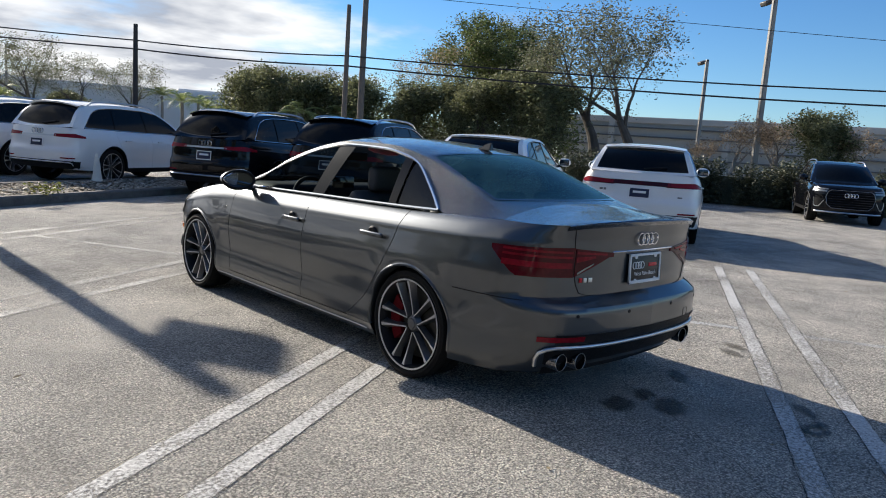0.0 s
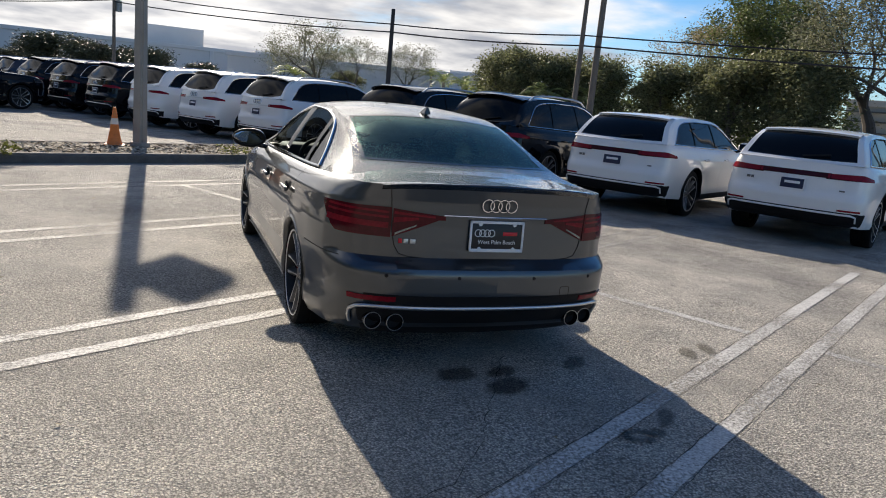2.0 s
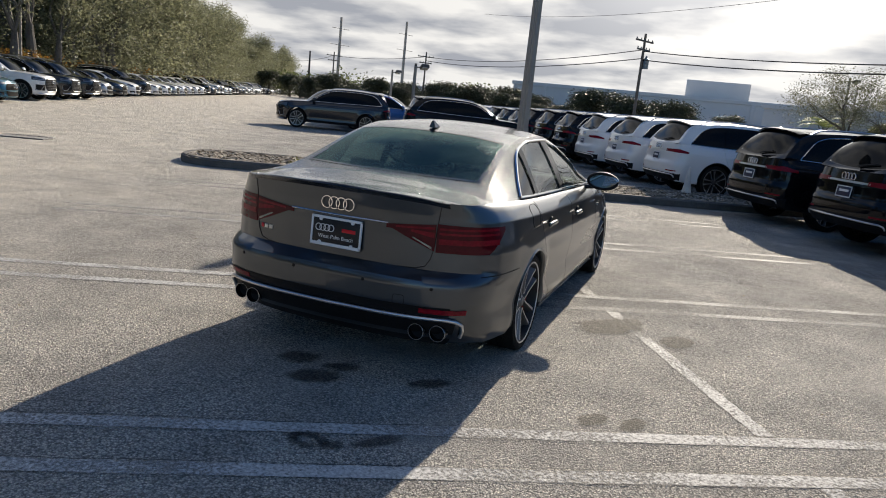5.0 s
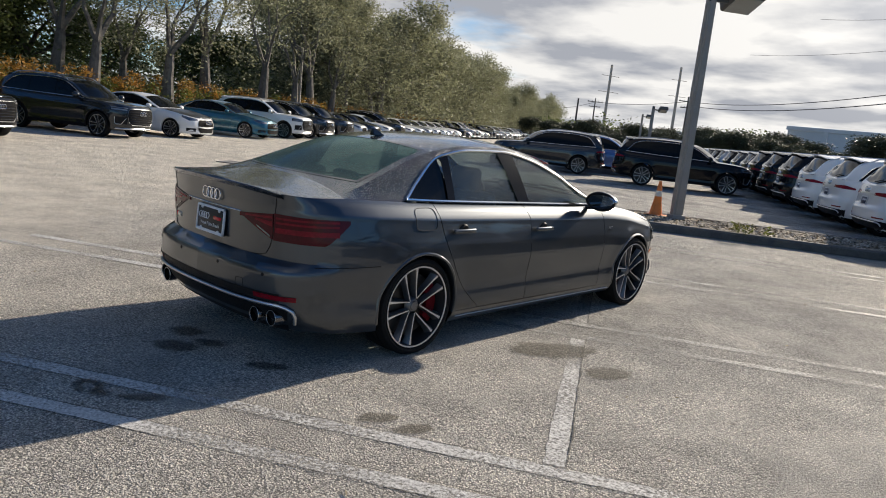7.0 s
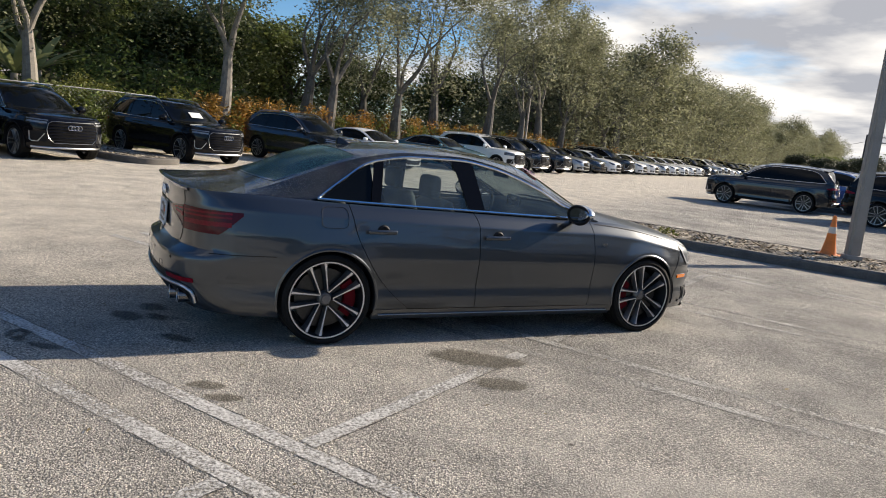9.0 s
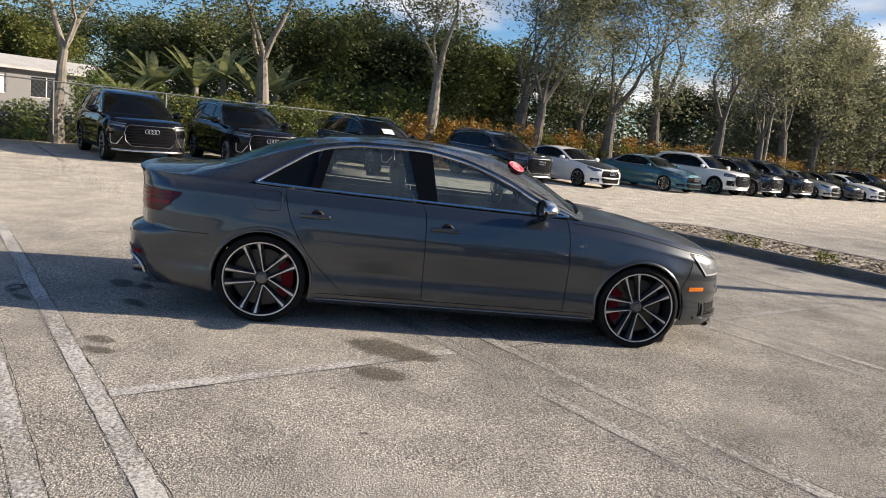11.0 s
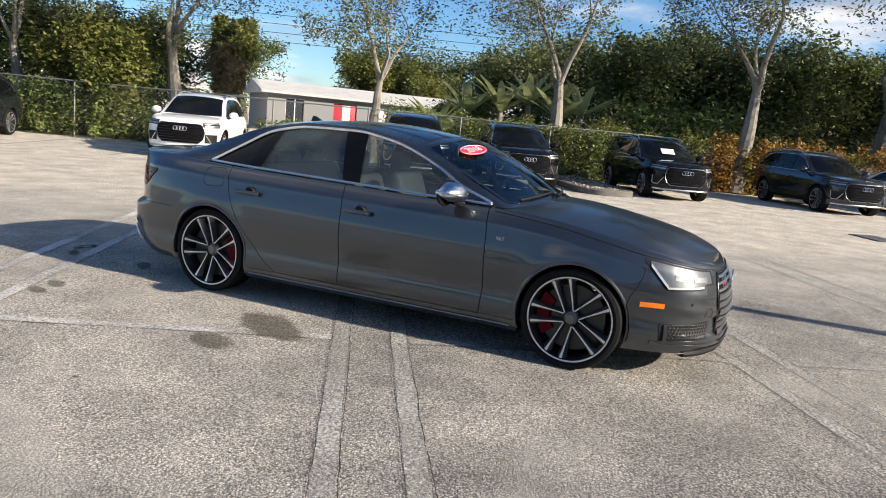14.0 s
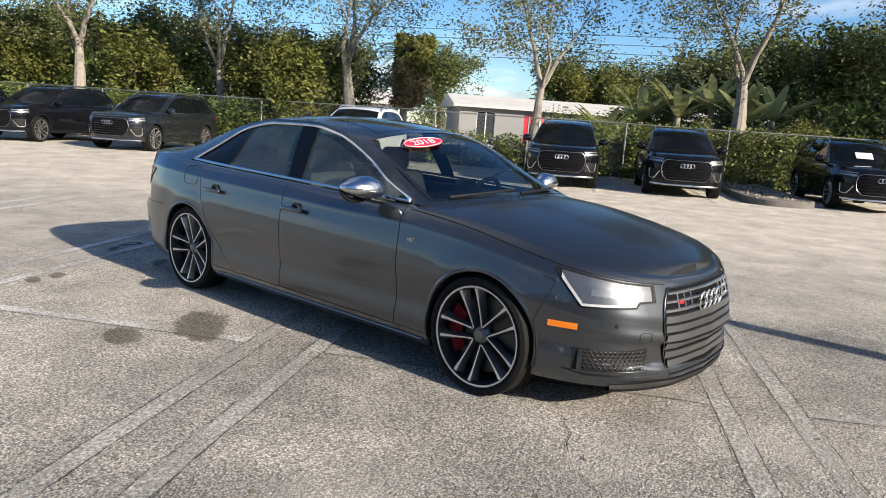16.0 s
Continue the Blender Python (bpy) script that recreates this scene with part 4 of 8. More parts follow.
        cuts = [g0] + list(sp["cuts"]) + [g1]
        for i in range(len(cuts) - 1):
            kk = (((ys[:-1] + ys[1:]) / 2 < cuts[i]) & ((ys[:-1] + ys[1:]) / 2 > cuts[i + 1]))[:, None] & np.ones((1, 6), bool)
            if mirror and open_left and i < 2:
                continue
            o = part("side_window", grid("side_window", mirror_pts(F) if mirror else F, kk, flip=not mirror, sharp=80), (side_glass or [glass] * 9)[i], car)
        # pillars between the panes
        for (ba, bb, ta, tb) in sp["pillars"]:
            v = np.linspace(0, 1, 9)
            cols = []
            for f in (0, 0.5, 1):
                yb, yt = ba + (bb - ba) * f, ta + (tb - ta) * f
                zl, zh = float(np.interp(-yb, -ys, lo)), float(np.interp(-yt, -ys, hi))
                cols.append([sh.side(yb + (yt - yb) * q, zl + (zh - zl) * q, 0.004) for q in v])
            F = np.array(cols)
            part("window_pillar", grid("window_pillar", mirror_pts(F) if mirror else F, flip=not mirror), sp.get("pillar_mat", "pillar_black"), car)
        # bright trim round the panes
        yy = ys[inside]
        l2, h2 = lo[inside], hi[inside]
        loop = [sh.side(a, c, 0.004) for a, c in zip(yy, l2)] + [sh.side(a, c, 0.004) for a, c in zip(yy[::-1], h2[::-1])]
        loop = np.array(loop)
        part("window_trim", tube("window_trim", mirror_pts(loop) if mirror else loop, sp.get("trim", 0.009), 6, True), sp.get("trim_mat", "chrome"), car)
    # dark tub and floor
    S = np.linspace(0, sh.len, 60)
    P = []
    for r in np.linspace(0.02, 0.93, 8):
        z = sh.fb(S) + (sh.ft(S) - sh.fb(S)) * r
        q = sh.point(S, z, -0.05)
        q[:, 0] = np.maximum(q[:, 0], 0)
        P.append(q)
    P = np.array(P).transpose(1, 0, 2)
    Y, Zz = P[..., 1], P[..., 2]
    near = np.minimum(np.hypot(Y - fa, Zz - sp["hub"]), np.hypot(Y - ra, Zz - sp["hub"])) < sp["arch"] + 0.06
    near &= P[..., 0] > 0.4
    keep = ~(near[:-1, :-1] | near[1:, 1:] | near[1:, :-1] | near[:-1, 1:])
    for mirror in (False, True):
        part("inner_body", grid("inner_body", mirror_pts(P) if mirror else P, keep, flip=mirror), "cabin_black", car)
    face_out(car)
    F = [[(x, y, zf) for x in (-0.55, -0.2, 0.2, 0.55)] for y, zf in ((sp["front"] - 0.35, 0.20 + sp["floor"]), (0.8, 0.19 + sp["floor"]), (-0.8, 0.19 + sp["floor"]), (sp["back"] + 0.4, 0.24 + sp["floor"]))]
    part("floor_pan", grid("floor_pan", F), "cabin_black", car)


SALOON = dict(
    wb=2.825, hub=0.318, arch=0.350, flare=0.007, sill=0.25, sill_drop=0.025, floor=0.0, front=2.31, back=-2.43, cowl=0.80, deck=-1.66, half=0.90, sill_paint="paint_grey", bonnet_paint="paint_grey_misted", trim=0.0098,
    outline=[(0, 2.31, 0.708, 0.19, 1, 0), (0.30, 2.285, 0.716, 0.19, 1, 0), (0.55, 2.205, 0.738, 0.19, 0.9, 0), (0.70, 2.11, 0.757, 0.19, 0.6, 0), (0.80, 1.98, 0.781, 0.19, 0.25, 0),
             (0.865, 1.80, 0.811, 0.19, 0, 0), (0.90, 1.55, 0.855, 0.19, 0, 0), (0.912, 1.2, 0.908, 0.19, 0, 0), (0.913, 0.8, 0.935, 0.19, 0, 0), (0.914, 0.4, 0.938, 0.19, 0, 0),
             (0.916, -0.25, 0.952, 0.19, 0, 0), (0.918, -0.9, 0.966, 0.19, 0, 0), (0.918, -1.29, 0.976, 0.19, 0, 0), (0.916, -1.5, 0.984, 0.19, 0, 0), (0.904, -1.8, 0.996, 0.20, 0, 0),
             (0.872, -2.05, 1.003, 0.21, 0, 0.1), (0.815, -2.22, 1.004, 0.22, 0, 0.5), (0.72, -2.335, 1.008, 0.22, 0, 0.9), (0.55, -2.412, 1.012, 0.22, 0, 1), (0.30, -2.452, 1.018, 0.22, 0, 1), (0, -2.465, 1.020, 0.22, 0, 1)],
    shoulder=table([(-0.02, 0.13), (0, 0.120), (0.012, 0.098), (0.035, 0.074), (0.07, 0.049), (0.094, 0.0345), (0.104, 0.0330), (0.116, 0.0312), (0.125, 0.0295), (0.185, 0.017), (0.25, 0.005), (0.35, 0), (0.9, 0)]),
    skirt=table([(0.15, 0.085), (0.2, 0.045), (0.25, 0.022), (0.30, 0.0145), (0.345, 0.017), (0.385, 0.0235), (0.42, 0.0245), (0.5, 0.013), (0.6, 0.0), (1.2, 0.0)]),
    nose=table([(-0.02, 0.14), (0, 0.125), (0.01, 0.10), (0.03, 0.080), (0.07, 0.060), (0.13, 0.039), (0.20, 0.018), (0.255, 0.012), (0.285, 0.003), (0.30, 0.0), (0.315, 0.003), (0.335, 0.024), (0.435, 0.028), (0.455, 0.004), (0.50, 0.006), (0.53, 0.03)]),
    tail=table([(0.2, 0.17), (0.27, 0.08), (0.36, 0.028), (0.45, 0.0), (0.57, 0.0), (0.598, 0.012), (0.628, 0.086), (0.80, 0.088), (0.93, 0.082), (1.0, 0.070), (1.05, 0.060)]),
    rail=[(0.90, 0.787, 0.937), (0.56, 0.705, 1.072), (0.34, 0.660, 1.182), (0.10, 0.615, 1.270), (-0.06, 0.594, 1.312), (-0.36, 0.578, 1.352), (-0.75, 0.572, 1.349), (-1.08, 0.577, 1.300),
          (-1.3, 0.590, 1.238), (-1.5, 0.613, 1.166), (-1.8, 0.662, 1.058), (-2.0, 0.715, 1.004)],
    glass_top=[(0.82, 0.952), (0.56, 1.040), (0.34, 1.152), (-0.06, 1.285), (-0.36, 1.325), (-0.75, 1.318), (-1.0, 1.280), (-1.1, 1.250), (-1.3, 1.130), (-1.5, 0.999)],
    stations=[(0, 1.10, 0.955, 0.90), (0.5, 1.03, 0.985, 0.86), (2, 0.30, 1.335, 0.17), (3, -0.45, 1.403, -0.45), (4, -1.20, 1.335, -1.12), (5.5, -1.86, 1.085, -1.74), (6, -1.98, 1.05, -1.99)],
    glass_k=(0.5, 2.0, 4.0, 5.5), cabin=(0.89, -1.98), glass_y=(0.80, -1.50), cuts=(-0.30, -1.08),
    pillars=[(-0.19, -0.33, -0.25, -0.43), (-1.045, -1.115, -0.975, -1.055)],
    bonnet=[(0.7, 0.975), (1.1, 0.972), (1.4, 0.940), (1.8, 0.872), (2.1, 0.785), (2.25, 0.730), (2.31, 0.700)],
    deck_z=[(-2.46, 1.020), (-2.40, 1.040), (-2.34, 1.036), (-2.1, 1.050), (-1.86, 1.075), (-1.6, 1.080)],
    seams=dict(A=[(0.2, 0.81), (0.45, 0.825), (0.66, 0.82), (0.8, 0.81), (0.95, 0.79)], B=[(0.2, -0.255), (0.5, -0.26), (0.86, -0.27), (0.97, -0.30)],
               C=[(0.25, -0.80), (0.30, -0.87), (0.36, -0.94), (0.5, -1.07), (0.65, -1.17), (0.78, -1.235), (0.95, -1.28), (1.0, -1.29)]),
)

ESTATE = dict(
    pillar_mat="window_tint",
    wb=2.99, hub=0.375, arch=0.425, flare=0.016, sill=0.36, sill_drop=0.04, floor=0.12, front=2.41, back=-2.61, cowl=0.98, deck=-2.40, half=0.965, sill_paint="black_plastic", lip_paint="black_plastic",
    outline=[(0, 2.415, 0.985, 0.27, 1, 0), (0.35, 2.39, 0.99, 0.27, 1, 0), (0.62, 2.30, 1.0, 0.27, 0.9, 0), (0.78, 2.18, 1.01, 0.27, 0.6, 0), (0.88, 2.02, 1.022, 0.27, 0.25, 0),
             (0.93, 1.85, 1.035, 0.28, 0, 0), (0.965, 1.5, 1.06, 0.29, 0, 0), (0.978, 1.0, 1.08, 0.30, 0, 0), (0.978, 0.3, 1.09, 0.30, 0, 0), (0.982, -0.5, 1.10, 0.30, 0, 0),
             (0.982, -1.2, 1.115, 0.30, 0, 0), (0.97, -1.8, 1.13, 0.30, 0, 0), (0.945, -2.15, 1.14, 0.31, 0, 0.1), (0.90, -2.38, 1.14, 0.32, 0, 0.5), (0.80, -2.51, 1.14, 0.33, 0, 0.9),
             (0.60, -2.575, 1.14, 0.33, 0, 1), (0.30, -2.605, 1.14, 0.33, 0, 1), (0, -2.615, 1.14, 0.33, 0, 1)],
    shoulder=table([(-0.02, 0.12), (0, 0.112), (0.015, 0.095), (0.05, 0.065), (0.10, 0.042), (0.16, 0.022), (0.175, 0.010), (0.3, 0.0), (0.9, 0)]),
    skirt=table([(0.2, 0.08), (0.30, 0.04), (0.36, 0.02), (0.45, 0.03), (0.58, 0.016), (0.75, 0.0), (1.3, 0.0)]),
    nose=table([(-0.02, 0.16), (0, 0.14), (0.015, 0.10), (0.05, 0.055), (0.1, 0.03), (0.25, 0.005), (0.5, 0), (0.62, 0.01), (0.72, 0.07)]),
    tail=table([(0.3, 0.14), (0.40, 0.05), (0.5, 0.0), (0.70, 0.0), (0.76, 0.045), (0.95, 0.06), (1.14, 0.10)]),
    rail=[(1.04, 0.862, 1.083), (0.75, 0.805, 1.245), (0.5, 0.755, 1.395), (0.25, 0.71, 1.525), (0, 0.682, 1.605), (-0.4, 0.668, 1.648), (-1.0, 0.662, 1.655), (-1.6, 0.665, 1.630), (-2.0, 0.68, 1.565),
          (-2.2, 0.715, 1.455), (-2.35, 0.755, 1.29), (-2.46, 0.795, 1.145)],
    glass_top=[(0.95, 1.11), (0.75, 1.20), (0.5, 1.35), (0.25, 1.475), (0, 1.55), (-0.4, 1.588), (-1.0, 1.59), (-1.6, 1.555), (-1.85, 1.48), (-2.05, 1.30), (-2.18, 1.155)],
    stations=[(0, 1.30, 1.07, 1.04), (0.5, 1.20, 1.11, 0.98), (2, 0.36, 1.60, 0.2), (3, -0.8, 1.70, -0.8), (4, -2.12, 1.655, -1.98), (5.5, -2.46, 1.16, -2.40), (6, -2.50, 1.14, -2.45)],
    glass_k=(0.5, 2.0, 4.15, 5.4), cabin=(1.03, -2.45), glass_y=(0.93, -2.16), cuts=(-0.25, -1.25),
    pillars=[(-0.16, -0.32, -0.20, -0.38), (-1.20, -1.33, -1.17, -1.30)],
    bonnet=[(0.9, 1.12), (1.3, 1.105), (1.8, 1.075), (2.1, 1.035), (2.3, 1.003), (2.415, 0.985)],
    deck_z=[(-2.62, 1.14), (-2.5, 1.145), (-2.38, 1.15)], border=0.9, pillar=0.90,
    seams=dict(A=[(0.3, 0.93), (0.7, 0.95), (1.1, 0.92)], B=[(0.3, -0.24), (0.8, -0.25), (1.12, -0.28)],
               C=[(0.36, -0.98), (0.45, -1.03), (0.6, -1.13), (0.8, -1.27), (1.0, -1.34), (1.13, -1.36)]),
)


COUPE = dict(ESTATE)
lower = lambda z: z if z < 1.14 else 1.14 + (z - 1.14) * 0.86
COUPE["rail"] = [(y if y > -1.2 else -1.2 + (y + 1.2) * 0.97, x - (0.012 if z > 1.3 else 0), lower(z)) for y, x, z in ESTATE["rail"]]
COUPE["glass_top"] = [(y, lower(z)) for y, z in ESTATE["glass_top"]]
COUPE["stations"] = [(0, 1.30, 1.07, 1.04), (0.5, 1.20, 1.11, 0.98), (2, 0.36, 1.535, 0.2), (3, -0.75, 1.622, -0.75), (4, -1.94, 1.560, -1.86), (5.5, -2.48, 1.165, -2.40), (6, -2.52, 1.14, -2.45)]


def rings(name, parent, centre, r, gap, thick, facing, material="chrome"):
    """The four overlapping bright rings of the badge."""
    ms = []
    for k in range(4):
        pts = [(math.cos(a) * r + (k - 1.5) * gap, 0, math.sin(a) * r) for a in np.linspace(0, 2 * math.pi, 25)[:-1]]
        ms.append((tube("ring", pts, thick, 5, True), ID))
    return part(name, join(name, ms), material, parent, at=Matrix.Translation(centre) @ Matrix.Rotation(facing, 4, "Z"))


def plate(parent, centre, tilt, words=True, turn=0.0):
    """A dealer plate: white frame with knobs, dark field, a red word shape and a line of text."""
    m = Matrix.Translation(centre) @ Matrix.Rotation(turn, 4, "Z") @ Matrix.Rotation(tilt, 4, "X")
    body = part("plate", box_mesh("plate", 0.305, 0.008, 0.155, 0.003), "plate_black" if words else "plate_navy", parent, at=m)
    fr = []
    for sx, sz, x, z in ((0.318, 0.014, 0, 0.076), (0.318, 0.018, 0, -0.074), (0.012, 0.166, 0.153, 0), (0.012, 0.166, -0.153, 0)):
        fr.append((box_mesh("bar", sx, 0.014, sz, 0.003), Matrix.Translation((x, -0.002, z))))
    if words:
        for x in (-0.10, 0.10):
            for z in (-0.066, 0.066):
                fr.append((lathe("knob", [(-0.010, 0.0001), (-0.010, 0.010), (0, 0.012)], 12, "x"), Matrix.Translation((x, 0, z)) @ Matrix.Rotation(radians(90), 4, "Z")))
    part("plate_frame", join("plate_frame", fr), "plate_white", body)
    if words:
        rings("plate_rings", body, (-0.072, -0.006, 0.018), 0.0185, 0.026, 0.0025, 0, "plate_white")
        part("plate_word", box_mesh("plate_word", 0.085, 0.004, 0.020, 0.001), "badge_red", body, "red bar for a brand word", at=Matrix.Translation((0.078, -0.004, 0.016)))
        t = text_mesh("plate_text", "West Palm Beach", 0.031, 0.0006)
        part("plate_text", t, "plate_white", body, at=Matrix.Translation((0, -0.0055, -0.03)) @ Matrix.Rotation(radians(90), 4, "X"))
    else:
        part("plate_word", box_mesh("plate_word", 0.20, 0.004, 0.035, 0.001), "plate_white", body, at=Matrix.Translation((0, -0.004, 0.015)))
    return body


def seat(parent, x, y, z, wide=0.5, back=0.62, tilt=18, rest=True, name="seat"):
    base = part(name, box_mesh(name, wide, 0.52, 0.16, 0.055, 3), "leather_grey", parent, at=Matrix.Translation((x, y, z)))
    part("backrest", box_mesh("backrest", wide * 0.98, 0.14, back, 0.055, 3, (0, 0, back / 2)), "leather_grey", base, at=Matrix.Translation((0, -0.25, 0.04)) @ Matrix.Rotation(radians(tilt), 4, "X"))
    if rest:
        part("headrest", box_mesh("headrest", 0.27, 0.09, 0.18, 0.04, 3), "leather_grey", base, at=Matrix.Translation((0, -0.25 - (back + 0.10) * math.sin(radians(tilt)), 0.04 + (back + 0.10) * math.cos(radians(tilt)))))
    return base


def saloon():
    """The grey sports saloon in the middle of the lot."""
    car = tagged(new("saloon_car"), "dark grey metallic sports saloon car beaded with dew, side windows lowered", "car")
    sh = Shell(SALOON)
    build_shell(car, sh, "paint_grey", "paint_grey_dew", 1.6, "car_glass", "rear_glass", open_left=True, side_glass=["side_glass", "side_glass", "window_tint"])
    fa, ra = 1.4125, -1.4125
    # wheels
    for x, y, fl in ((0.785, fa, False), (0.785, ra, False), (-0.785, fa, True), (-0.785, ra, True)):
        m = Matrix.Translation((x, y, 0.318)) @ Matrix.Rotation(math.pi if fl else 0, 4, "Z")
        wheel(car, m, 0.320, 0.266, 0.235, 10, ("dark_alloy", "machined_alloy"), "caliper_red", fl, 64, y < 0)
    s_of = lambda y: float(sh.s_at(y))

    def s_x(x, rear=True):
        q = np.linspace(0, sh.len, 4000)
        xs = sh.fx(q)
        sel = (sh.fy(q) < 0) if rear else (sh.fy(q) > 0)
        q, xs = q[sel], xs[sel]
        return float(q[np.argmin(np.abs(xs - x))])

    for mir in (False, True):
        # tail lamps: outer piece on the wing, inner piece on the boot lid
        low = lambda t: 0.866 - 0.128 * min(1, t * 3.6)
        top = lambda t: 0.886 + 0.008 * t
        o = patch(sh, "tail_lamp", s_of(-2.00), s_x(0.60), low, top, "red_lens_dark", car, 0.006, 18, 8, mir, "smoked red tail lamp")
        for z0, h in ((0.868, 0.012), (0.842, 0.012), (0.790, 0.030)):
            patch(sh, "light_bar", s_of(-2.07), s_x(0.615), lambda t, z=z0: z - 0.006 * t, lambda t, z=z0, hh=h: z + hh - 0.006 * t, "red_lens", o, 0.0085, 12, 2, mir)
        o = patch(sh, "boot_lamp", s_x(0.592), s_x(0.30), lambda t: 0.742 + 0.098 * min(1, t * 1.15)**1.1, lambda t: 0.890 - 0.028 * t, "red_lens_dark", car, 0.006, 16, 6, mir, "smoked red lamp on the boot lid")
        patch(sh, "light_bar", s_x(0.585), s_x(0.36), lambda t: 0.862 - 0.012 * t, lambda t: 0.876 - 0.016 * t, "red_lens", o, 0.0085, 12, 2, mir)
        patch(sh, "light_bar", s_x(0.585), s_x(0.45), lambda t: 0.815 + 0.022 * t, lambda t: 0.845 + 0.004 * t, "red_lens", o, 0.0085, 12, 2, mir)
        patch(sh, "reversing_light", s_x(0.575), s_x(0.46), lambda t: 0.752 + 0.052 * t, lambda t: 0.765 + 0.046 * t, "lamp_reflector", o, 0.0095, 10, 3, mir)
        patch(sh, "rear_reflector", s_x(0.775), s_x(0.545), lambda t: 0.412 + 0.003 * t, lambda t: 0.440 + 0.003 * t, "red_lens", car, 0.006, 12, 3, mir, "slim red bumper reflector")
        # head lamps
        span = (s_of(1.82), s_x(0.50, False))
        h_top = lambda t: float(sh.ft(span[0] + (span[1] - span[0]) * t)) - 0.044 + 0.004 * t
        h_low = lambda t: max(0.742 - 0.62 * t, 0.578 + 0.006 * t) + (0.022 if t > 0.80 else 0.0)
        o = patch(sh, "head_lamp", span[0], span[1], h_low, h_top, "lens_clear", car, 0.016, 28, 8, mir, "clear head lamp with white light guides in black housing")
        patch(sh, "housing", span[0] + 0.004, span[1] - 0.004, lambda t: h_low(t) + 0.002, lambda t: h_top(t) - 0.002, "black_plastic", o, 0.003, 28, 6, mir, thick=False)
        at_t = lambda t: span[0] + t * (span[1] - span[0])
        piece = lambda nm, ta, tb, lo, hi, m, out, k=10, j=3: patch(sh, nm, at_t(ta), at_t(tb), lambda t: lo(ta + (tb - ta) * t), lambda t: hi(ta + (tb - ta) * t), m, o, out, k, j, mir, thick=False)
        mid_z = lambda t: (h_low(0.5) + h_top(t)) / 2
        piece("reflector", 0.06, 0.955, lambda t: h_low(t) + 0.013, lambda t: h_top(t) - 0.011, "lamp_bowl", 0.006, 30, 6)
        piece("light_guide", 0.065, 0.265, lambda t: h_low(t) + 0.014, lambda t: h_low(t) + 0.034, "lamp_guide", 0.009, 10, 2)
        piece("light_guide", 0.265, 0.765, lambda t: h_low(t) + 0.012, lambda t: h_low(t) + 0.024, "lamp_guide", 0.009, 16, 2)
        for ta, tb in ((0.34, 0.57), (0.60, 0.84)):
            piece("lamp_inner", ta, tb, lambda t: mid_z(t) - 0.014, lambda t: mid_z(t) + 0.018, "lamp_silver", 0.0085, 10, 3)
        patch(sh, "side_marker", s_of(1.955), s_of(1.815), lambda t: 0.470, lambda t: 0.500, "amber_lens", car, 0.006, 8, 3, mir, "amber side marker")
        # air intakes of the front bumper
        o = patch(sh, "side_intake", s_of(1.975), s_x(0.53, False), lambda t: 0.275, lambda t: 0.365 + 0.02 * t, "black_plastic", car, 0.002, 14, 5, mir)
        hexes = []
        for i in range(13):
            for j in range(5):
                s = s_of(1.975) + (s_x(0.53, False) - s_of(1.975)) * (i + 0.8 + 0.5 * (j % 2)) / 14.2
                p = sh.point(s, 0.288 + 0.0185 * j, 0.006)
                p2 = sh.point(s + 0.01, 0.288 + 0.0185 * j, 0.006)
                d = Vector(p2 - p).normalized()
                hexes.append((tube("cell", [Vector(p) + d * (0.0125 * math.cos(a)) + Vector((0, 0, 0.0098 * math.sin(a))) for a in np.linspace(0, 2 * math.pi, 7)[:-1]], 0.0017, 4, True), ID))
        me = join("mesh_insert", hexes)
        if mir:
            for v in me.vertices:
                v.co.x *= -1
            me.flip_normals()
        part("mesh_insert", me, "mesh_dark", o)
        patch(sh, "intake_blade", s_of(1.95), s_x(0.50, False), lambda t: 0.262, lambda t: 0.272, "paint_grey", car, 0.007, 14, 3, mir)
        patch(sh, "lower_blade", s_of(1.90), s_x(0.46, False), lambda t: 0.226 + 0.020 * max(0, 1 - 5 * t), lambda t: 0.246 + 0.024 * max(0, 1 - 5 * t), "paint_grey", car, 0.010, 16, 3, mir)
        patch(sh, "intake_fin", s_of(1.968), s_of(1.988), lambda t: 0.272, lambda t: 0.372, "paint_grey", car, 0.012, 4, 4, mir)
        patch(sh, "corner_duct", s_of(1.945), s_of(2.02), lambda t: 0.27, lambda t: 0.38, "black_plastic", car, 0.004, 5, 4, mir)
        # door handles
        for y in (-1.06, -0.125):
            z = 0.806 if y < -0.5 else 0.788
            c = sh.point(s_of(y), z)
            x = c[0]
            sg = -1 if mir else 1
            cup = lathe("handle_cup", [(0.006, 0.001), (0.008, 0.040), (-0.004, 0.048)], 20, "x")
            o = part("door_handle", box_mesh("door_handle", 0.024, 0.215, 0.030, 0.011, 3), "paint_grey", car, at=Matrix.Translation((sg * (x + 0.028), y, z)))
            lean = math.atan((sh.point(s_of(y), z + 0.04)[0] - sh.point(s_of(y), z - 0.04)[0]) / 0.08)
            part("handle_cup", cup, "cabin_black", o, at=Matrix.Translation((-sg * 0.028, 0.015, -0.002)) @ Matrix.Rotation(math.pi if mir else 0, 4, "Z") @ Matrix.Rotation(-lean, 4, "Y"))
        # mirrors
        sg = -1 if mir else 1
        bm = bmesh.new()
        bmesh.ops.create_uvsphere(bm, u_segments=28, v_segments=16, radius=1.0)
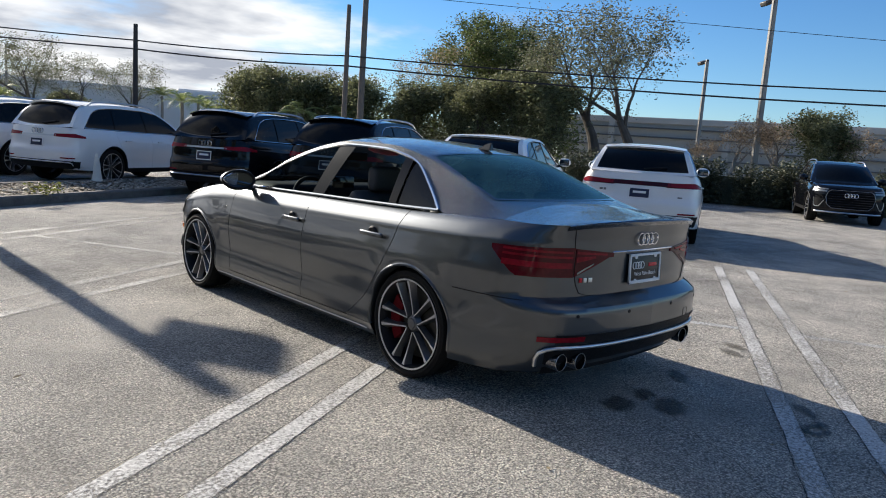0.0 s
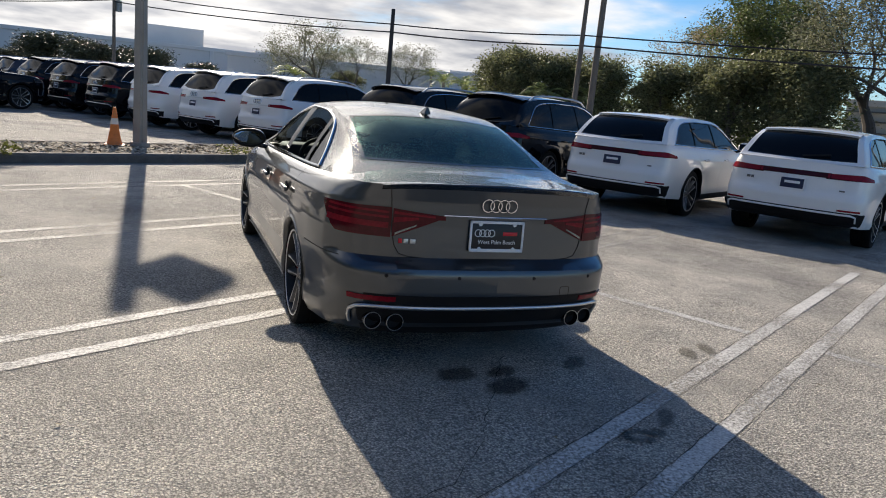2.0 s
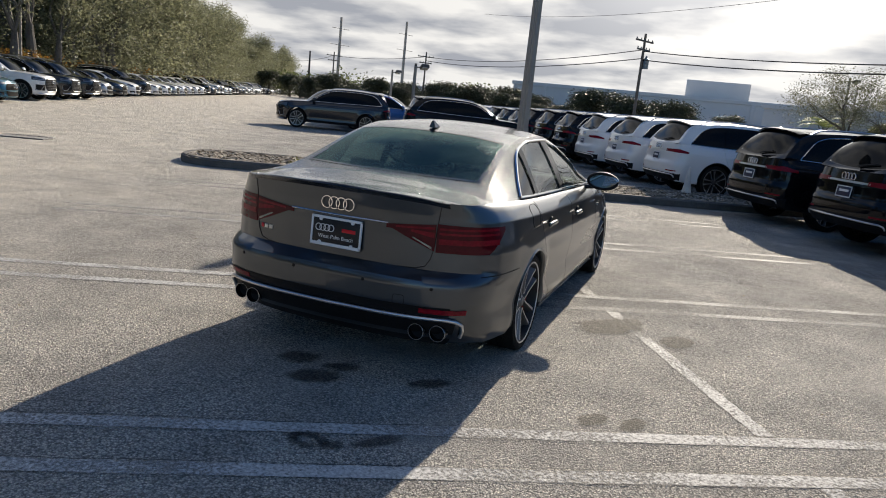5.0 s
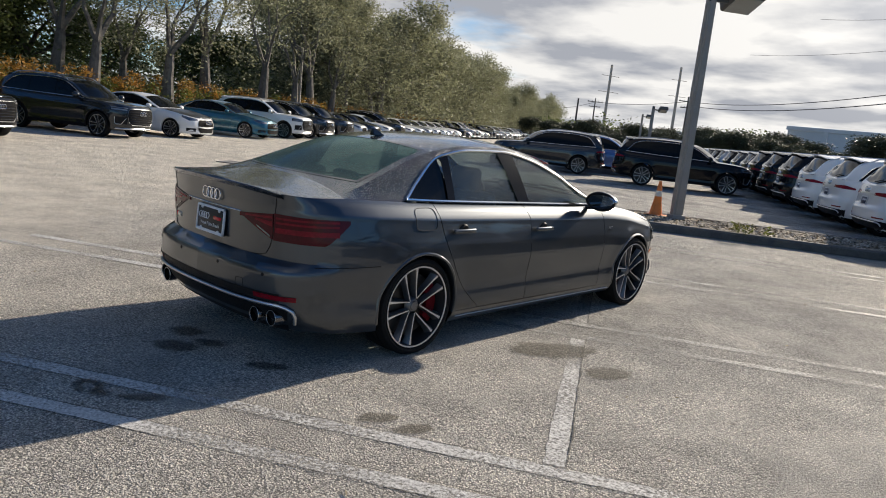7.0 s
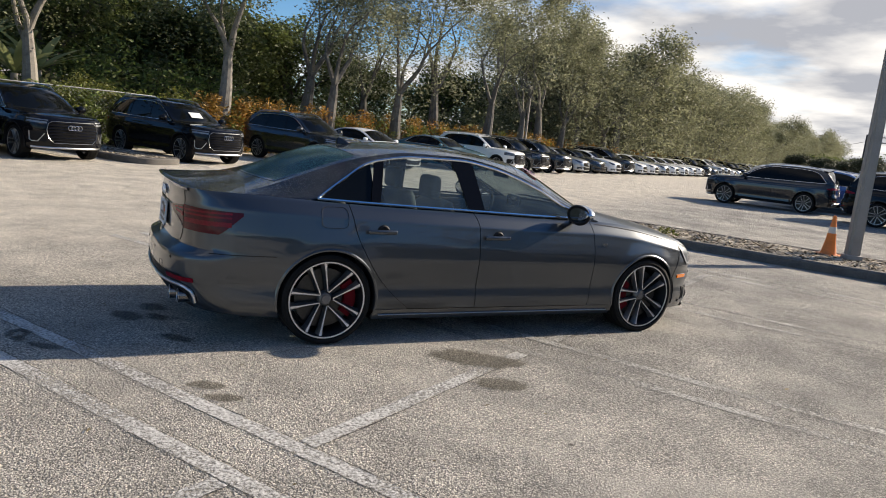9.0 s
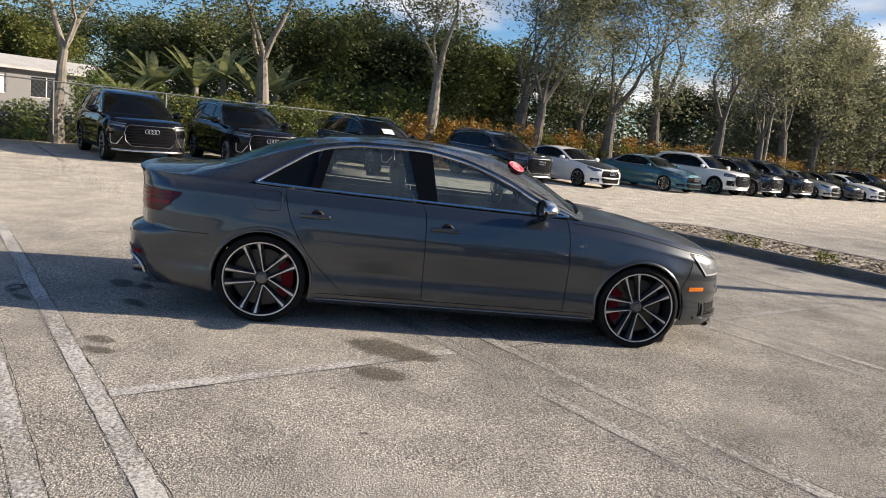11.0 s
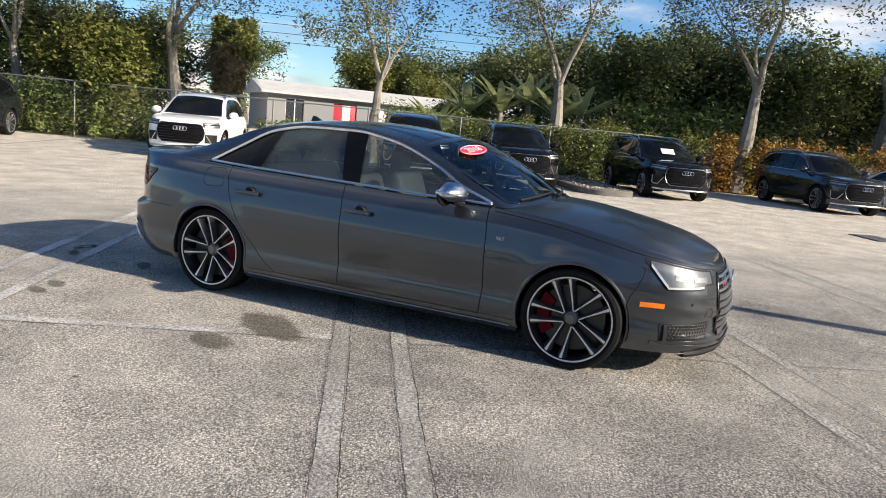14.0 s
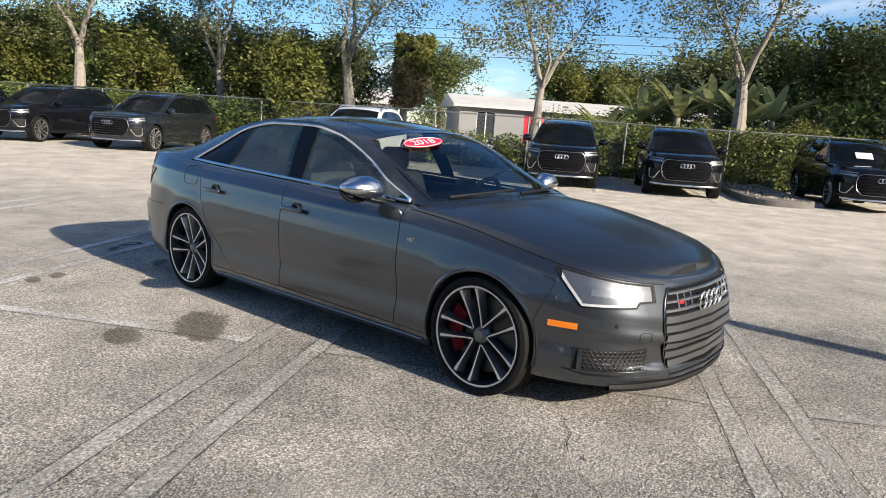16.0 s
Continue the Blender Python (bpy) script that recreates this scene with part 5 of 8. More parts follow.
        for v in bm.verts:
            x, y, z = v.co
            v.co = (x * 0.140 + 0.01 * z, (max(y, -0.42)) * 0.090 + (0.02 * (x * sg) * -1), z * (0.078 if z > 0 else 0.050) * (1 - 0.22 * x * sg) + 0.006 * x * sg)
        mo = part("door_mirror", bm_mesh("door_mirror", bm, sharp=50), "mirror_cap", car, "satin aluminium door mirror", at=Matrix.Translation((sg * 0.972, 0.585, 0.998)))
        bm = bmesh.new()
        bmesh.ops.create_circle(bm, cap_ends=True, radius=1.0, segments=28)
        for v in bm.verts:
            v.co = (v.co.x * 0.116, 0, v.co.y * 0.060)
        bmesh.ops.reverse_faces(bm, faces=bm.faces)
        part("mirror_glass", bm_mesh("mirror_glass", bm, False), "mirror_glass", mo, at=Matrix.Translation((0, -0.0395, 0.0)))
        part("mirror_rim", tube("mirror_rim", [(0.126 * math.cos(a), -0.037, 0.067 * math.sin(a)) for a in np.linspace(0, 2 * math.pi, 29)[:-1]], 0.013, 8, True), "black_plastic", mo)
        part("mirror_foot", tube("mirror_foot", [(-sg * 0.16, 0.02, -0.070), (-sg * 0.10, 0.015, -0.062), (-sg * 0.02, 0.0, -0.045)], 0.02, 8), "gloss_black", mo)
        # sill blade, front quarter badge, seams
        y = np.linspace(1.03, -1.03, 24)
        q = sh.point(sh.s_at(y), 0.205 + 0 * y, 0.010)
        part("sill_blade", tube("sill_blade", mirror_pts(q) if mir else q, 0.0048, 6), "blade_alloy", car)
        p = sh.point(s_of(0.915), 0.752, 0.003)
        turn = Matrix.Rotation(radians(-90 if mir else 90), 4, "Z") @ Matrix.Rotation(radians(90), 4, "X")
        part("wing_badge", text_mesh("wing_badge", "V6T", 0.034, 0.0015), "satin_silver", car, "small chrome engine badge", at=Matrix.Translation((sg * p[0], 0.915, 0.752)) @ turn)

        def seam(name, pts, r=0.0028, fill="cabin_black"):
            pts = np.array(pts)
            part(name, tube(name, mirror_pts(pts) if mir else pts, r, 5), fill, car)
        # bumper and wing seams
        seam("bumper_seam", [sh.point(s_of(yy), 0.615 + 0.0 * yy, 0.0008) for yy in np.linspace(-1.78, -2.2, 12)])
        seam("bumper_seam", [sh.point(s_of(yy), zz, 0.0008) for yy, zz in ((1.74, 0.47), (1.76, 0.53), (1.80, 0.60), (1.83, 0.68), (1.82, 0.73))])
        seam("boot_seam", [sh.point(s_x(xx), zz, 0.0008) for xx, zz in ((0.615, 1.02), (0.605, 0.93), (0.598, 0.85), (0.592, 0.77), (0.575, 0.70), (0.545, 0.655), (0.49, 0.640), (0.35, 0.634), (0.15, 0.632), (0.0, 0.632))])
        bon = [sh.point(s_of(yy), float(sh.ft(s_of(yy))) - dz, 0.0008) for yy, dz in zip(np.linspace(0.84, 1.84, 24), np.linspace(0.022, 0.037, 24))]
        bon += [sh.point(q, float(sh.ft(q)) - 0.036, 0.0012) for q in np.linspace(s_of(1.90), s_x(0.42, False), 12)]
        seam("bonnet_seam", bon, 0.0034)
        # tail pipes
        for xx in (0.53, 0.64):
            o = part("tail_pipe", lathe("tail_pipe", [(0.10, 0.044), (-0.055, 0.046), (-0.060, 0.044), (-0.05, 0.0415), (0.08, 0.040)], 28, "x"), "dark_chrome", car, "round dark chrome tail pipe",
                     at=Matrix.Translation((sg * xx, -2.290 - 0.040 * (0.64 - xx) / 0.11, 0.300)) @ Matrix.Rotation(radians(90), 4, "Z"))
            part("pipe_rim", tube("pipe_rim", [(-0.058, 0.0445 * math.cos(a), 0.0445 * math.sin(a)) for a in np.linspace(0, 2 * math.pi, 29)[:-1]], 0.0020, 6, True), "satin_silver", o)
            part("bore", lathe("bore", [(-0.02, 0.0001), (-0.02, 0.0410)], 20, "x"), "cabin_black", o)
        # interior
        seat(car, sg * 0.37, 0.02, 0.40, 0.50, 0.60, 20, name="front_seat")
        part("door_card", box_mesh("door_card", 0.05, 2.0, 0.42, 0.02, 2), "cabin_black", car, at=Matrix.Translation((sg * 0.775, -0.2, 0.70)))
    # parking sensors and towing-eye covers
    for fr, z, xs in ((False, 0.552, (0.22, 0.60, -0.22, -0.60)), (True, 0.50, (0.70, -0.70))):
        for x in xs:
            q = sh.point(s_x(abs(x), not fr), z, 0.0015)
            d = Vector(sh.point(s_x(abs(x), not fr), z, 0.02) - q).normalized()
            if x < 0:
                q, d = q * [-1, 1, 1], Vector((-d.x, d.y, d.z))
            m = d.to_track_quat("X", "Z").to_matrix().to_4x4()
            m.translation = Vector(q)
            part("parking_sensor", lathe("parking_sensor", [(0.002, 0.0001), (0.002, 0.0085), (-0.002, 0.0105)], 16, "x"), "black_plastic", car, at=m)
    for fr, x0, z0 in ((False, 0.43, 0.475), (True, 0.56, 0.44)):
        lp = []
        for a in np.linspace(0, 2 * math.pi, 25)[:-1]:
            ca, sa = math.cos(a), math.sin(a)
            lp.append(sh.point(s_x(x0 + math.copysign(abs(ca) ** 0.4, ca) * 0.032, not fr), z0 + math.copysign(abs(sa) ** 0.4, sa) * 0.026, 0.0006))
        part("towing_cover", tube("towing_cover", lp, 0.0016, 4, True), "cabin_black", car)
    # fuel flap on the right flank
    lp = []
    for a in np.linspace(0, 2 * math.pi, 33)[:-1]:
        cy, cz = math.copysign(abs(math.cos(a)) ** 0.45, math.cos(a)) * 0.095, math.copysign(abs(math.sin(a)) ** 0.45, math.sin(a)) * 0.068
        lp.append(sh.point(s_of(-1.395 + cy), 0.885 + cz, 0.0006))
    part("fuel_flap", tube("fuel_flap", lp, 0.0022, 5, True), "cabin_black", car, "seam of the fuel flap")
    # rear bench, dashboard, steering wheel
    bench = part("rear_bench", box_mesh("rear_bench", 1.28, 0.5, 0.18, 0.06, 3), "leather_grey", car, at=Matrix.Translation((0, -0.82, 0.42)))
    part("backrest", box_mesh("backrest", 1.28, 0.14, 0.56, 0.05, 3, (0, 0, 0.28)), "leather_grey", bench, at=Matrix.Translation((0, -0.27, 0.05)) @ Matrix.Rotation(radians(24), 4, "X"))
    for x in (-0.38, 0, 0.38):
        part("headrest", box_mesh("headrest", 0.25, 0.08, 0.15, 0.035, 3), "leather_grey", bench, at=Matrix.Translation((x, -0.53, 0.60)))
    part("parcel_shelf", box_mesh("parcel_shelf", 1.2, 0.5, 0.03, 0.01), "cabin_black", car, at=Matrix.Translation((0, -1.52, 0.985)))
    part("dashboard", box_mesh("dashboard", 1.40, 0.46, 0.26, 0.09, 4), "cabin_black", car, at=Matrix.Translation((0, 0.75, 0.84)))
    part("screen", box_mesh("screen", 0.22, 0.015, 0.11, 0.006), "gloss_black", car, at=Matrix.Translation((0, 0.56, 0.985)))
    part("centre_console", box_mesh("centre_console", 0.24, 0.95, 0.28, 0.05, 3), "cabin_black", car, at=Matrix.Translation((0, 0.1, 0.45)))
    w = part("steering_wheel", tube("steering_wheel", [(0.185 * math.cos(a), 0, 0.185 * math.sin(a)) for a in np.linspace(0, 2 * math.pi, 37)[:-1]], 0.017, 8, True), "cabin_black", car,
             at=Matrix.Translation((-0.37, 0.42, 0.86)) @ Matrix.Rotation(radians(-24), 4, "X"))
    part("wheel_hub", box_mesh("wheel_hub", 0.34, 0.05, 0.07, 0.02, 2), "cabin_black", w)
    part("rear_view_mirror", box_mesh("rear_view_mirror", 0.24, 0.03, 0.07, 0.014, 3), "cabin_black", car, at=Matrix.Translation((0, 0.40, 1.225)))
    # grille with bright slats
    zz = np.linspace(0.235, 0.672, 9)
    half = np.interp(zz, [0.235, 0.33, 0.48, 0.60, 0.672], [0.375, 0.425, 0.455, 0.450, 0.405])
    qs = np.linspace(-1, 1, 19)

    def front(x, z, out):
        p = sh.point(s_x(abs(x), False), z, out)
        return (math.copysign(p[0], x) if x else 0.0, p[1], p[2])
    g = part("grille", grid("grille", [[front(q * h, z, 0.004) for q in qs] for z, h in zip(zz, half)], flip=True), "grille_black", car, "black single-frame grille with bright slats")
    # thin slats behind the rings, broad flat blades below
    for z, tall in [(0.648, 0.007), (0.608, 0.007), (0.566, 0.008)] + [(0.524 - 0.046 * k, 0.0185) for k in range(6)]:
        h = float(np.interp(z, zz, half)) * 0.985
        P = [[front(q * h, z + dz, o) for q in qs] for dz, o in ((-tall, 0.004), (-tall + 0.001, 0.011), (tall - 0.003, 0.014), (tall, 0.005))]
        part("slat", grid("slat", P, flip=True), "satin_silver" if tall < 0.01 else "blade_alloy", g)
    for x in (-0.34, -0.27, -0.20, 0.20, 0.27, 0.34):
        part("upright", tube("upright", [front(x, z, 0.008) for z in (0.570, 0.61, 0.655)], 0.004, 6), "satin_silver", g)
    part("grille_frame", tube("grille_frame", [front(x, z, 0.006) for x, z in
         [(0.405 * q, 0.672) for q in np.linspace(-1, 1, 12)] + [(x, z) for x, z in zip(half[::-1][1:-1], zz[::-1][1:-1])] + [(0.375 * q, 0.235) for q in np.linspace(1, -1, 12)] + [(-x, z) for x, z in zip(half[1:-1], zz[1:-1])]], 0.0045, 8, True), "dark_chrome", g)
    rings("grille_badge", car, (0, front(0, 0.587, 0.020)[1], 0.587), 0.047, 0.070, 0.006, 0)
    part("grille_tag", box_mesh("grille_tag", 0.036, 0.008, 0.016, 0.002), "badge_red", car, "small red badge on the grille", at=Matrix.Translation(front(0.315, 0.60, 0.012)) @ Matrix.Rotation(radians(-14), 4, "Z"))
    P = [[front(q * 0.70, z, o) for q in np.linspace(-1, 1, 31)] for z, o in ((0.165, -0.04), (0.165, 0.012), (0.185, 0.022), (0.20, 0.006))]
    part("front_lip", grid("front_lip", P, flip=True), "black_plastic", car)
    # rear: lower diffuser, bright trim, badges, plate, lip spoiler, aerial
    def back(x, z, out):
        p = sh.point(s_x(abs(x)), z, out)
        return (math.copysign(p[0], x) if x else 0.0, p[1], p[2])
    P = [[back(q * 0.74, z, o) for q in np.linspace(-1, 1, 33)] for z, o in ((0.20, 0.0), (0.23, 0.01), (0.30, 0.004), (0.372, 0.004), (0.378, -0.01))]
    part("diffuser", grid("diffuser", P), "black_plastic", car)
    P = [[back(q * 0.70, z, o) for q in np.linspace(-1, 1, 33)] for z, o in ((0.400, -0.01), (0.402, 0.003), (0.452, 0.003), (0.456, -0.01))]
    part("bumper_inset", grid("bumper_inset", P), "black_plastic", car)
    tr = [(-0.775, 0.275), (-0.775, 0.315), (-0.765, 0.352), (-0.735, 0.374), (-0.69, 0.384)] + [(x, 0.386) for x in np.linspace(-0.62, 0.62, 22)] + [(0.69, 0.384), (0.735, 0.374), (0.765, 0.352), (0.775, 0.315), (0.775, 0.275)]
    part("bumper_trim", tube("bumper_trim", [back(x, z, 0.012) for x, z in tr], 0.0115, 8), "satin_silver", car, "satin silver strip over the diffuser")
    rings("boot_badge", car, (0, -2.392, 0.930), 0.033, 0.0455, 0.004, 0)
    part("boot_trim", tube("boot_trim", [back(x, 0.866, 0.004) for x in np.linspace(-0.31, 0.31, 14)], 0.004, 6), "chrome", car)
    for k, (x, wd, m) in enumerate(((-0.540, 0.020, "badge_red"), (-0.510, 0.024, "satin_silver"), (-0.472, 0.028, "satin_silver"))):
        p = back(x, 0.722, 0.004)
        part("model_badge", box_mesh("model_badge", wd, 0.006, 0.024, 0.002), m, car, "small bright badge shape", at=Matrix.Translation(p) @ Matrix.Rotation(radians(-8), 4, "Z"))
    plate(car, (0, -2.388, 0.765), radians(-3))
    P = []
    for q in np.linspace(-1, 1, 41):
        e = sh.edge(s_x(0.63 * abs(q)))
        x, y, k = 0.63 * q, e[1], 1 - abs(q) ** 5
        zc = e[2] - 0.004
        P.append([(x, y + 0.12, zc - 0.004), (x, y + 0.05, zc + 0.008 * k), (x, y - 0.002 - 0.008 * k, zc + 0.020 * k), (x, y - 0.004 - 0.014 * k, zc + 0.014 * k), (x, y + 0.004, zc - 0.012), (x, y + 0.02, zc - 0.03)])
    part("lip_spoiler", grid("lip_spoiler", P), "paint_grey_dew", car)
    bm = bmesh.new()
    bmesh.ops.create_cube(bm, size=1)
    for v in bm.verts:
        up = v.co.z > 0
        v.co = (v.co.x * (0.012 if up else 0.05), v.co.y * (0.03 if up else 0.13) - (0.045 if up else 0), v.co.z * 0.05 + 0.025)
    bmesh.ops.bevel(bm, geom=bm.edges[:], offset=0.005, segments=2, affect="EDGES")
    part("roof_aerial", bm_mesh("roof_aerial", bm), "gloss_black", car, at=Matrix.Translation((0, -1.08, 1.352)))
    K, Q = np.meshgrid(np.linspace(2.12, 2.95, 14), np.linspace(-0.74, 0.74, 15), indexing="ij")
    part("sunroof", grid("sunroof", sh.top(K, Q, 0.002), flip=True), "gloss_black", car)
    for x0, x1, y0 in ((0.62, 0.05, 0.0), (0.02, -0.52, 0.0)):
        pts = [np.array(sh.top(0.52 + 0.14 * f, (x0 + (x1 - x0) * f) / 0.80, 0.014)) for f in np.linspace(0, 1, 9)]
        part("wiper", tube("wiper", pts, 0.008, 6), "black_plastic", car)
    # price-year sticker inside the windscreen's upper corner
    kk, qq = 1.70, 0.52
    c, du, dv = np.array(sh.top(kk, qq, -0.004)), np.array(sh.top(kk, qq + 0.02, -0.004)), np.array(sh.top(kk + 0.02, qq, -0.004))
    ax, ay = Vector(du - c).normalized(), Vector(dv - c).normalized()
    az = ax.cross(ay).normalized()
    ay = az.cross(ax)
    ax, ay = -ax, ay
    az = ax.cross(ay)
    M = Matrix((ax, ay, az)).transposed().to_4x4()
    M.translation = Vector(c) - az * 0.012 if az.y < 0 else Vector(c)
    M.translation = Vector(c) + Vector((0, 0.016, 0.013))
    if az.y < 0:
        M = M @ Matrix.Rotation(math.pi, 4, "Y")
    bm = bmesh.new()
    bmesh.ops.create_circle(bm, cap_ends=True, radius=1.0, segments=48)
    for v in bm.verts:
        v.co = (v.co.x * 0.150, v.co.y * 0.066, 0)
    ov = bm_mesh("year_sticker", bm, False)
    o = part("year_sticker", ov, "sticker_red", car, "red oval sticker with white year", at=M)
    part("sticker_rim", tube("sticker_rim", [(0.141 * math.cos(a), 0.058 * math.sin(a), 0.001) for a in np.linspace(0, 2 * math.pi, 49)[:-1]], 0.002, 4, True), "plate_white", o)
    part("sticker_year", text_mesh("sticker_year", "2018", 0.088, 0.0006), "plate_white", o, at=Matrix.Translation((0, 0, 0.002)))
    face_out(car)
    return car


def car_wheels(car, sh, R, rim, width, detail=28, alloy=("dark_alloy", "machined_alloy")):
    sp = sh.spec
    x = sp["half"] - 0.02 - width / 2 + 0.01
    first = wheel(car, Matrix.Translation((x, sp["wb"] / 2, R)), R, rim, width, 10, alloy, None, False, detail)
    again(first, car, Matrix.Translation((x, -sp["wb"] / 2, R)))
    for y in (sp["wb"] / 2, -sp["wb"] / 2):
        again(first, car, Matrix.Translation((-x, y, R)) @ Matrix.Rotation(math.pi, 4, "Z"))


def estate_car(paint, label, name="sport_utility_car", bar=False, scale=(1, 1, 1), detail=True, rails=True, alloy=("dark_alloy", "machined_alloy")):
    """A parked sport utility car with its own panels, lamps, grille, wheels and glass."""
    car = tagged(new(name), label, "car", group="parked cars")
    sh = Shell(COUPE if bar else ESTATE)
    build_shell(car, sh, paint, paint, 0.75, "window_tint", "window_tint")
    car_wheels(car, sh, 0.375, 0.285, 0.26, 32, alloy)

    def s_x(x, rear=True):
        q = np.linspace(0, sh.len, 3000)
        xs, sel = sh.fx(q), (sh.fy(q) < 0) if rear else (sh.fy(q) > 0)
        q, xs = q[sel], xs[sel]
        return float(q[np.argmin(np.abs(xs - x))])
    s_of = lambda y: float(sh.s_at(y))

    def back(x, z, out):
        p = sh.point(s_x(abs(x)), z, out)
        return (math.copysign(p[0], x) if x else 0.0, p[1], p[2])

    def front(x, z, out):
        p = sh.point(s_x(abs(x), False), z, out)
        return (math.copysign(p[0], x) if x else 0.0, p[1], p[2])
    for mir in (False, True):
        sg = -1 if mir else 1
        patch(sh, "tail_lamp", s_of(-2.22), s_x(0.42), lambda t: 0.945 + 0.015 * t, lambda t: 0.985 + 0.055 * min(1, t * 3) - 0.025 * t, "red_lens", car, 0.008, 14, 4, mir, "red tail lamp")
        if bar:
            patch(sh, "lamp_base", s_of(-2.26), s_x(0.40), lambda t: 0.940 + 0.010 * (1 - t), lambda t: 0.964 + 0.0 * t, "bar_lens", car, 0.007, 12, 2, mir, "dark red lower strip of the tail lamp")
        patch(sh, "rear_reflector", s_x(0.86), s_x(0.60), lambda t: 0.535, lambda t: 0.56, "red_lens", car, 0.006, 8, 2, mir)
        o = patch(sh, "head_lamp", s_of(1.90), s_x(0.56, False), lambda t: 0.835 - 0.02 * t, lambda t: 0.965 - 0.025 * t, "gloss_black", car, 0.006, 12, 4, mir, "head lamp with white light guide")
        patch(sh, "light_guide", s_of(1.93), s_x(0.58, False), lambda t: 0.923 - 0.02 * t, lambda t: 0.945 - 0.02 * t, "lamp_silver", o, 0.010, 8, 2, mir)
        patch(sh, "lamp_shade", s_of(1.95), s_x(0.60, False), lambda t: 0.855 - 0.015 * t, lambda t: 0.900 - 0.02 * t, "lamp_silver", o, 0.008, 8, 2, mir)
        patch(sh, "side_intake", s_of(2.04), s_x(0.60, False), lambda t: 0.44, lambda t: 0.66, "black_plastic", car, 0.004, 8, 4, mir)
        pts = [sh.point(s_of(2.05) + (s_x(0.62, False) - s_of(2.05)) * f, z, 0.012) for f, z in ((0, 0.66), (0.0, 0.47), (0.15, 0.44), (0.55, 0.44), (0.95, 0.62))]
        part("intake_trim", tube("intake_trim", mirror_pts(np.array(pts)) if mir else pts, 0.010, 6), "satin_silver", car, "bright angular trim round the intake")
        if detail:
            for y in (-1.05, 0.02):
                c = sh.point(s_of(y), 0.93)
                part("door_handle", box_mesh("door_handle", 0.03, 0.21, 0.03, 0.012, 2), paint, car, at=Matrix.Translation((sg * (c[0] + 0.02), y, 0.93)))
        bm = bmesh.new()
        bmesh.ops.create_uvsphere(bm, u_segments=14, v_segments=8, radius=1.0)
        for v in bm.verts:
            v.co = (v.co.x * 0.13, max(v.co.y, -0.4) * 0.10, v.co.z * 0.09)
        mo = part("door_mirror", bm_mesh("door_mirror", bm), paint, car, at=Matrix.Translation((sg * 1.04, 0.78, 1.17)))
        part("mirror_glass", box_mesh("mirror_glass", 0.19, 0.008, 0.12, 0.003), "mirror_glass", mo, at=Matrix.Translation((0, -0.041, 0)))
        part("mirror_foot", tube("mirror_foot", [(-sg * 0.18, 0.02, -0.10), (-sg * 0.04, 0, -0.06)], 0.025, 6), "black_plastic", mo)
        if rails:
            y = np.linspace(0.15, -1.95, 14)
            q = np.stack([sh.rx(y) - 0.03, y, sh.rz(y) + 0.055], -1)
            q[0, 2] -= 0.05
            q[-1, 2] -= 0.05
            part("roof_rail", tube("roof_rail", mirror_pts(q) if mir else q, 0.018, 6), "satin_silver", car)
    # rear
    vt = 0.53 if bar else 0.50
    P = [[back(q * 0.91, z, o) for q in np.linspace(-1, 1, 25)] for z, o in ((0.33, 0.0), (0.36, 0.012), *((zz, 0.012) for zz in np.linspace(0.39, vt - 0.02, 6)), (vt, -0.01))]
    part("rear_valance", grid("rear_valance", P), "black_plastic", car)
    part("valance_trim", tube("valance_trim", [back(x, z, 0.02) for x, z in [(-0.84, 0.40), (-0.82, vt - 0.055)] + [(q, vt - 0.035) for q in np.linspace(-0.76, 0.76, 15)] + [(0.82, vt - 0.055), (0.84, 0.40)]], 0.013, 6), "paint_white" if bar else "satin_silver", car, "bright strip along the rear bumper")
    zb = ((0.965, 0.0), (0.968, 0.008), (0.995, 0.008), (0.998, 0.0)) if not bar else ((0.950, 0.0), (0.953, 0.008), (1.016, 0.008), (1.020, 0.0))
    P = [[back(q * 0.46, z, o) for q in np.linspace(-1, 1, 13)] for z, o in zb]
    part("light_strip", grid("light_strip", P), "bar_lens" if bar else "satin_silver", car)
    plate(car, (0, back(0, 0.83, 0.012)[1], 0.83), radians(-6), False)
    if bar:
        for x, wd in ((-0.60, 0.05), (-0.54, 0.04), (0.62, 0.07)):
            q = back(x, 0.855 if x < 0 else 0.80, 0.006)
            part("model_badge", box_mesh("model_badge", wd, 0.006, 0.035 if x < 0 else 0.02, 0.002), "dark_alloy", car, at=Matrix.Translation(q))
    else:
        rings("tail_badge", car, (0, back(0, 1.055, 0.012)[1], 1.055), 0.045, 0.066, 0.007, 0)
    P = []
    for q in np.linspace(-1, 1, 17):
        a = np.array(sh.top(4.0, q * 0.94))
        P.append([a + [0, 0.12, 0.012], a + [0, -0.03, 0.022], a + [0, -0.15, -0.002], a + [0, -0.13, -0.03], a + [0, 0.0, -0.03]])
    part("roof_spoiler", grid("roof_spoiler", P, flip=True), paint, car)
    part("rear_wiper", tube("rear_wiper", [sh.top(5.3, 0.05, 0.02) + [0, -0.02, 0], sh.top(5.15, 0.5, 0.02) + [0, -0.02, 0]], 0.012, 5), "black_plastic", car)
    # front
    zz = [0.42, 0.52, 0.70, 0.84, 0.90]
    hh = [0.45, 0.56, 0.60, 0.57, 0.50]
    qs = np.linspace(-1, 1, 15)
    g = part("grille", grid("grille", [[front(q * h, z, 0.012) for q in qs] for z, h in zip(zz, hh)], flip=True), "grille_black", car, "dark octagonal grille")
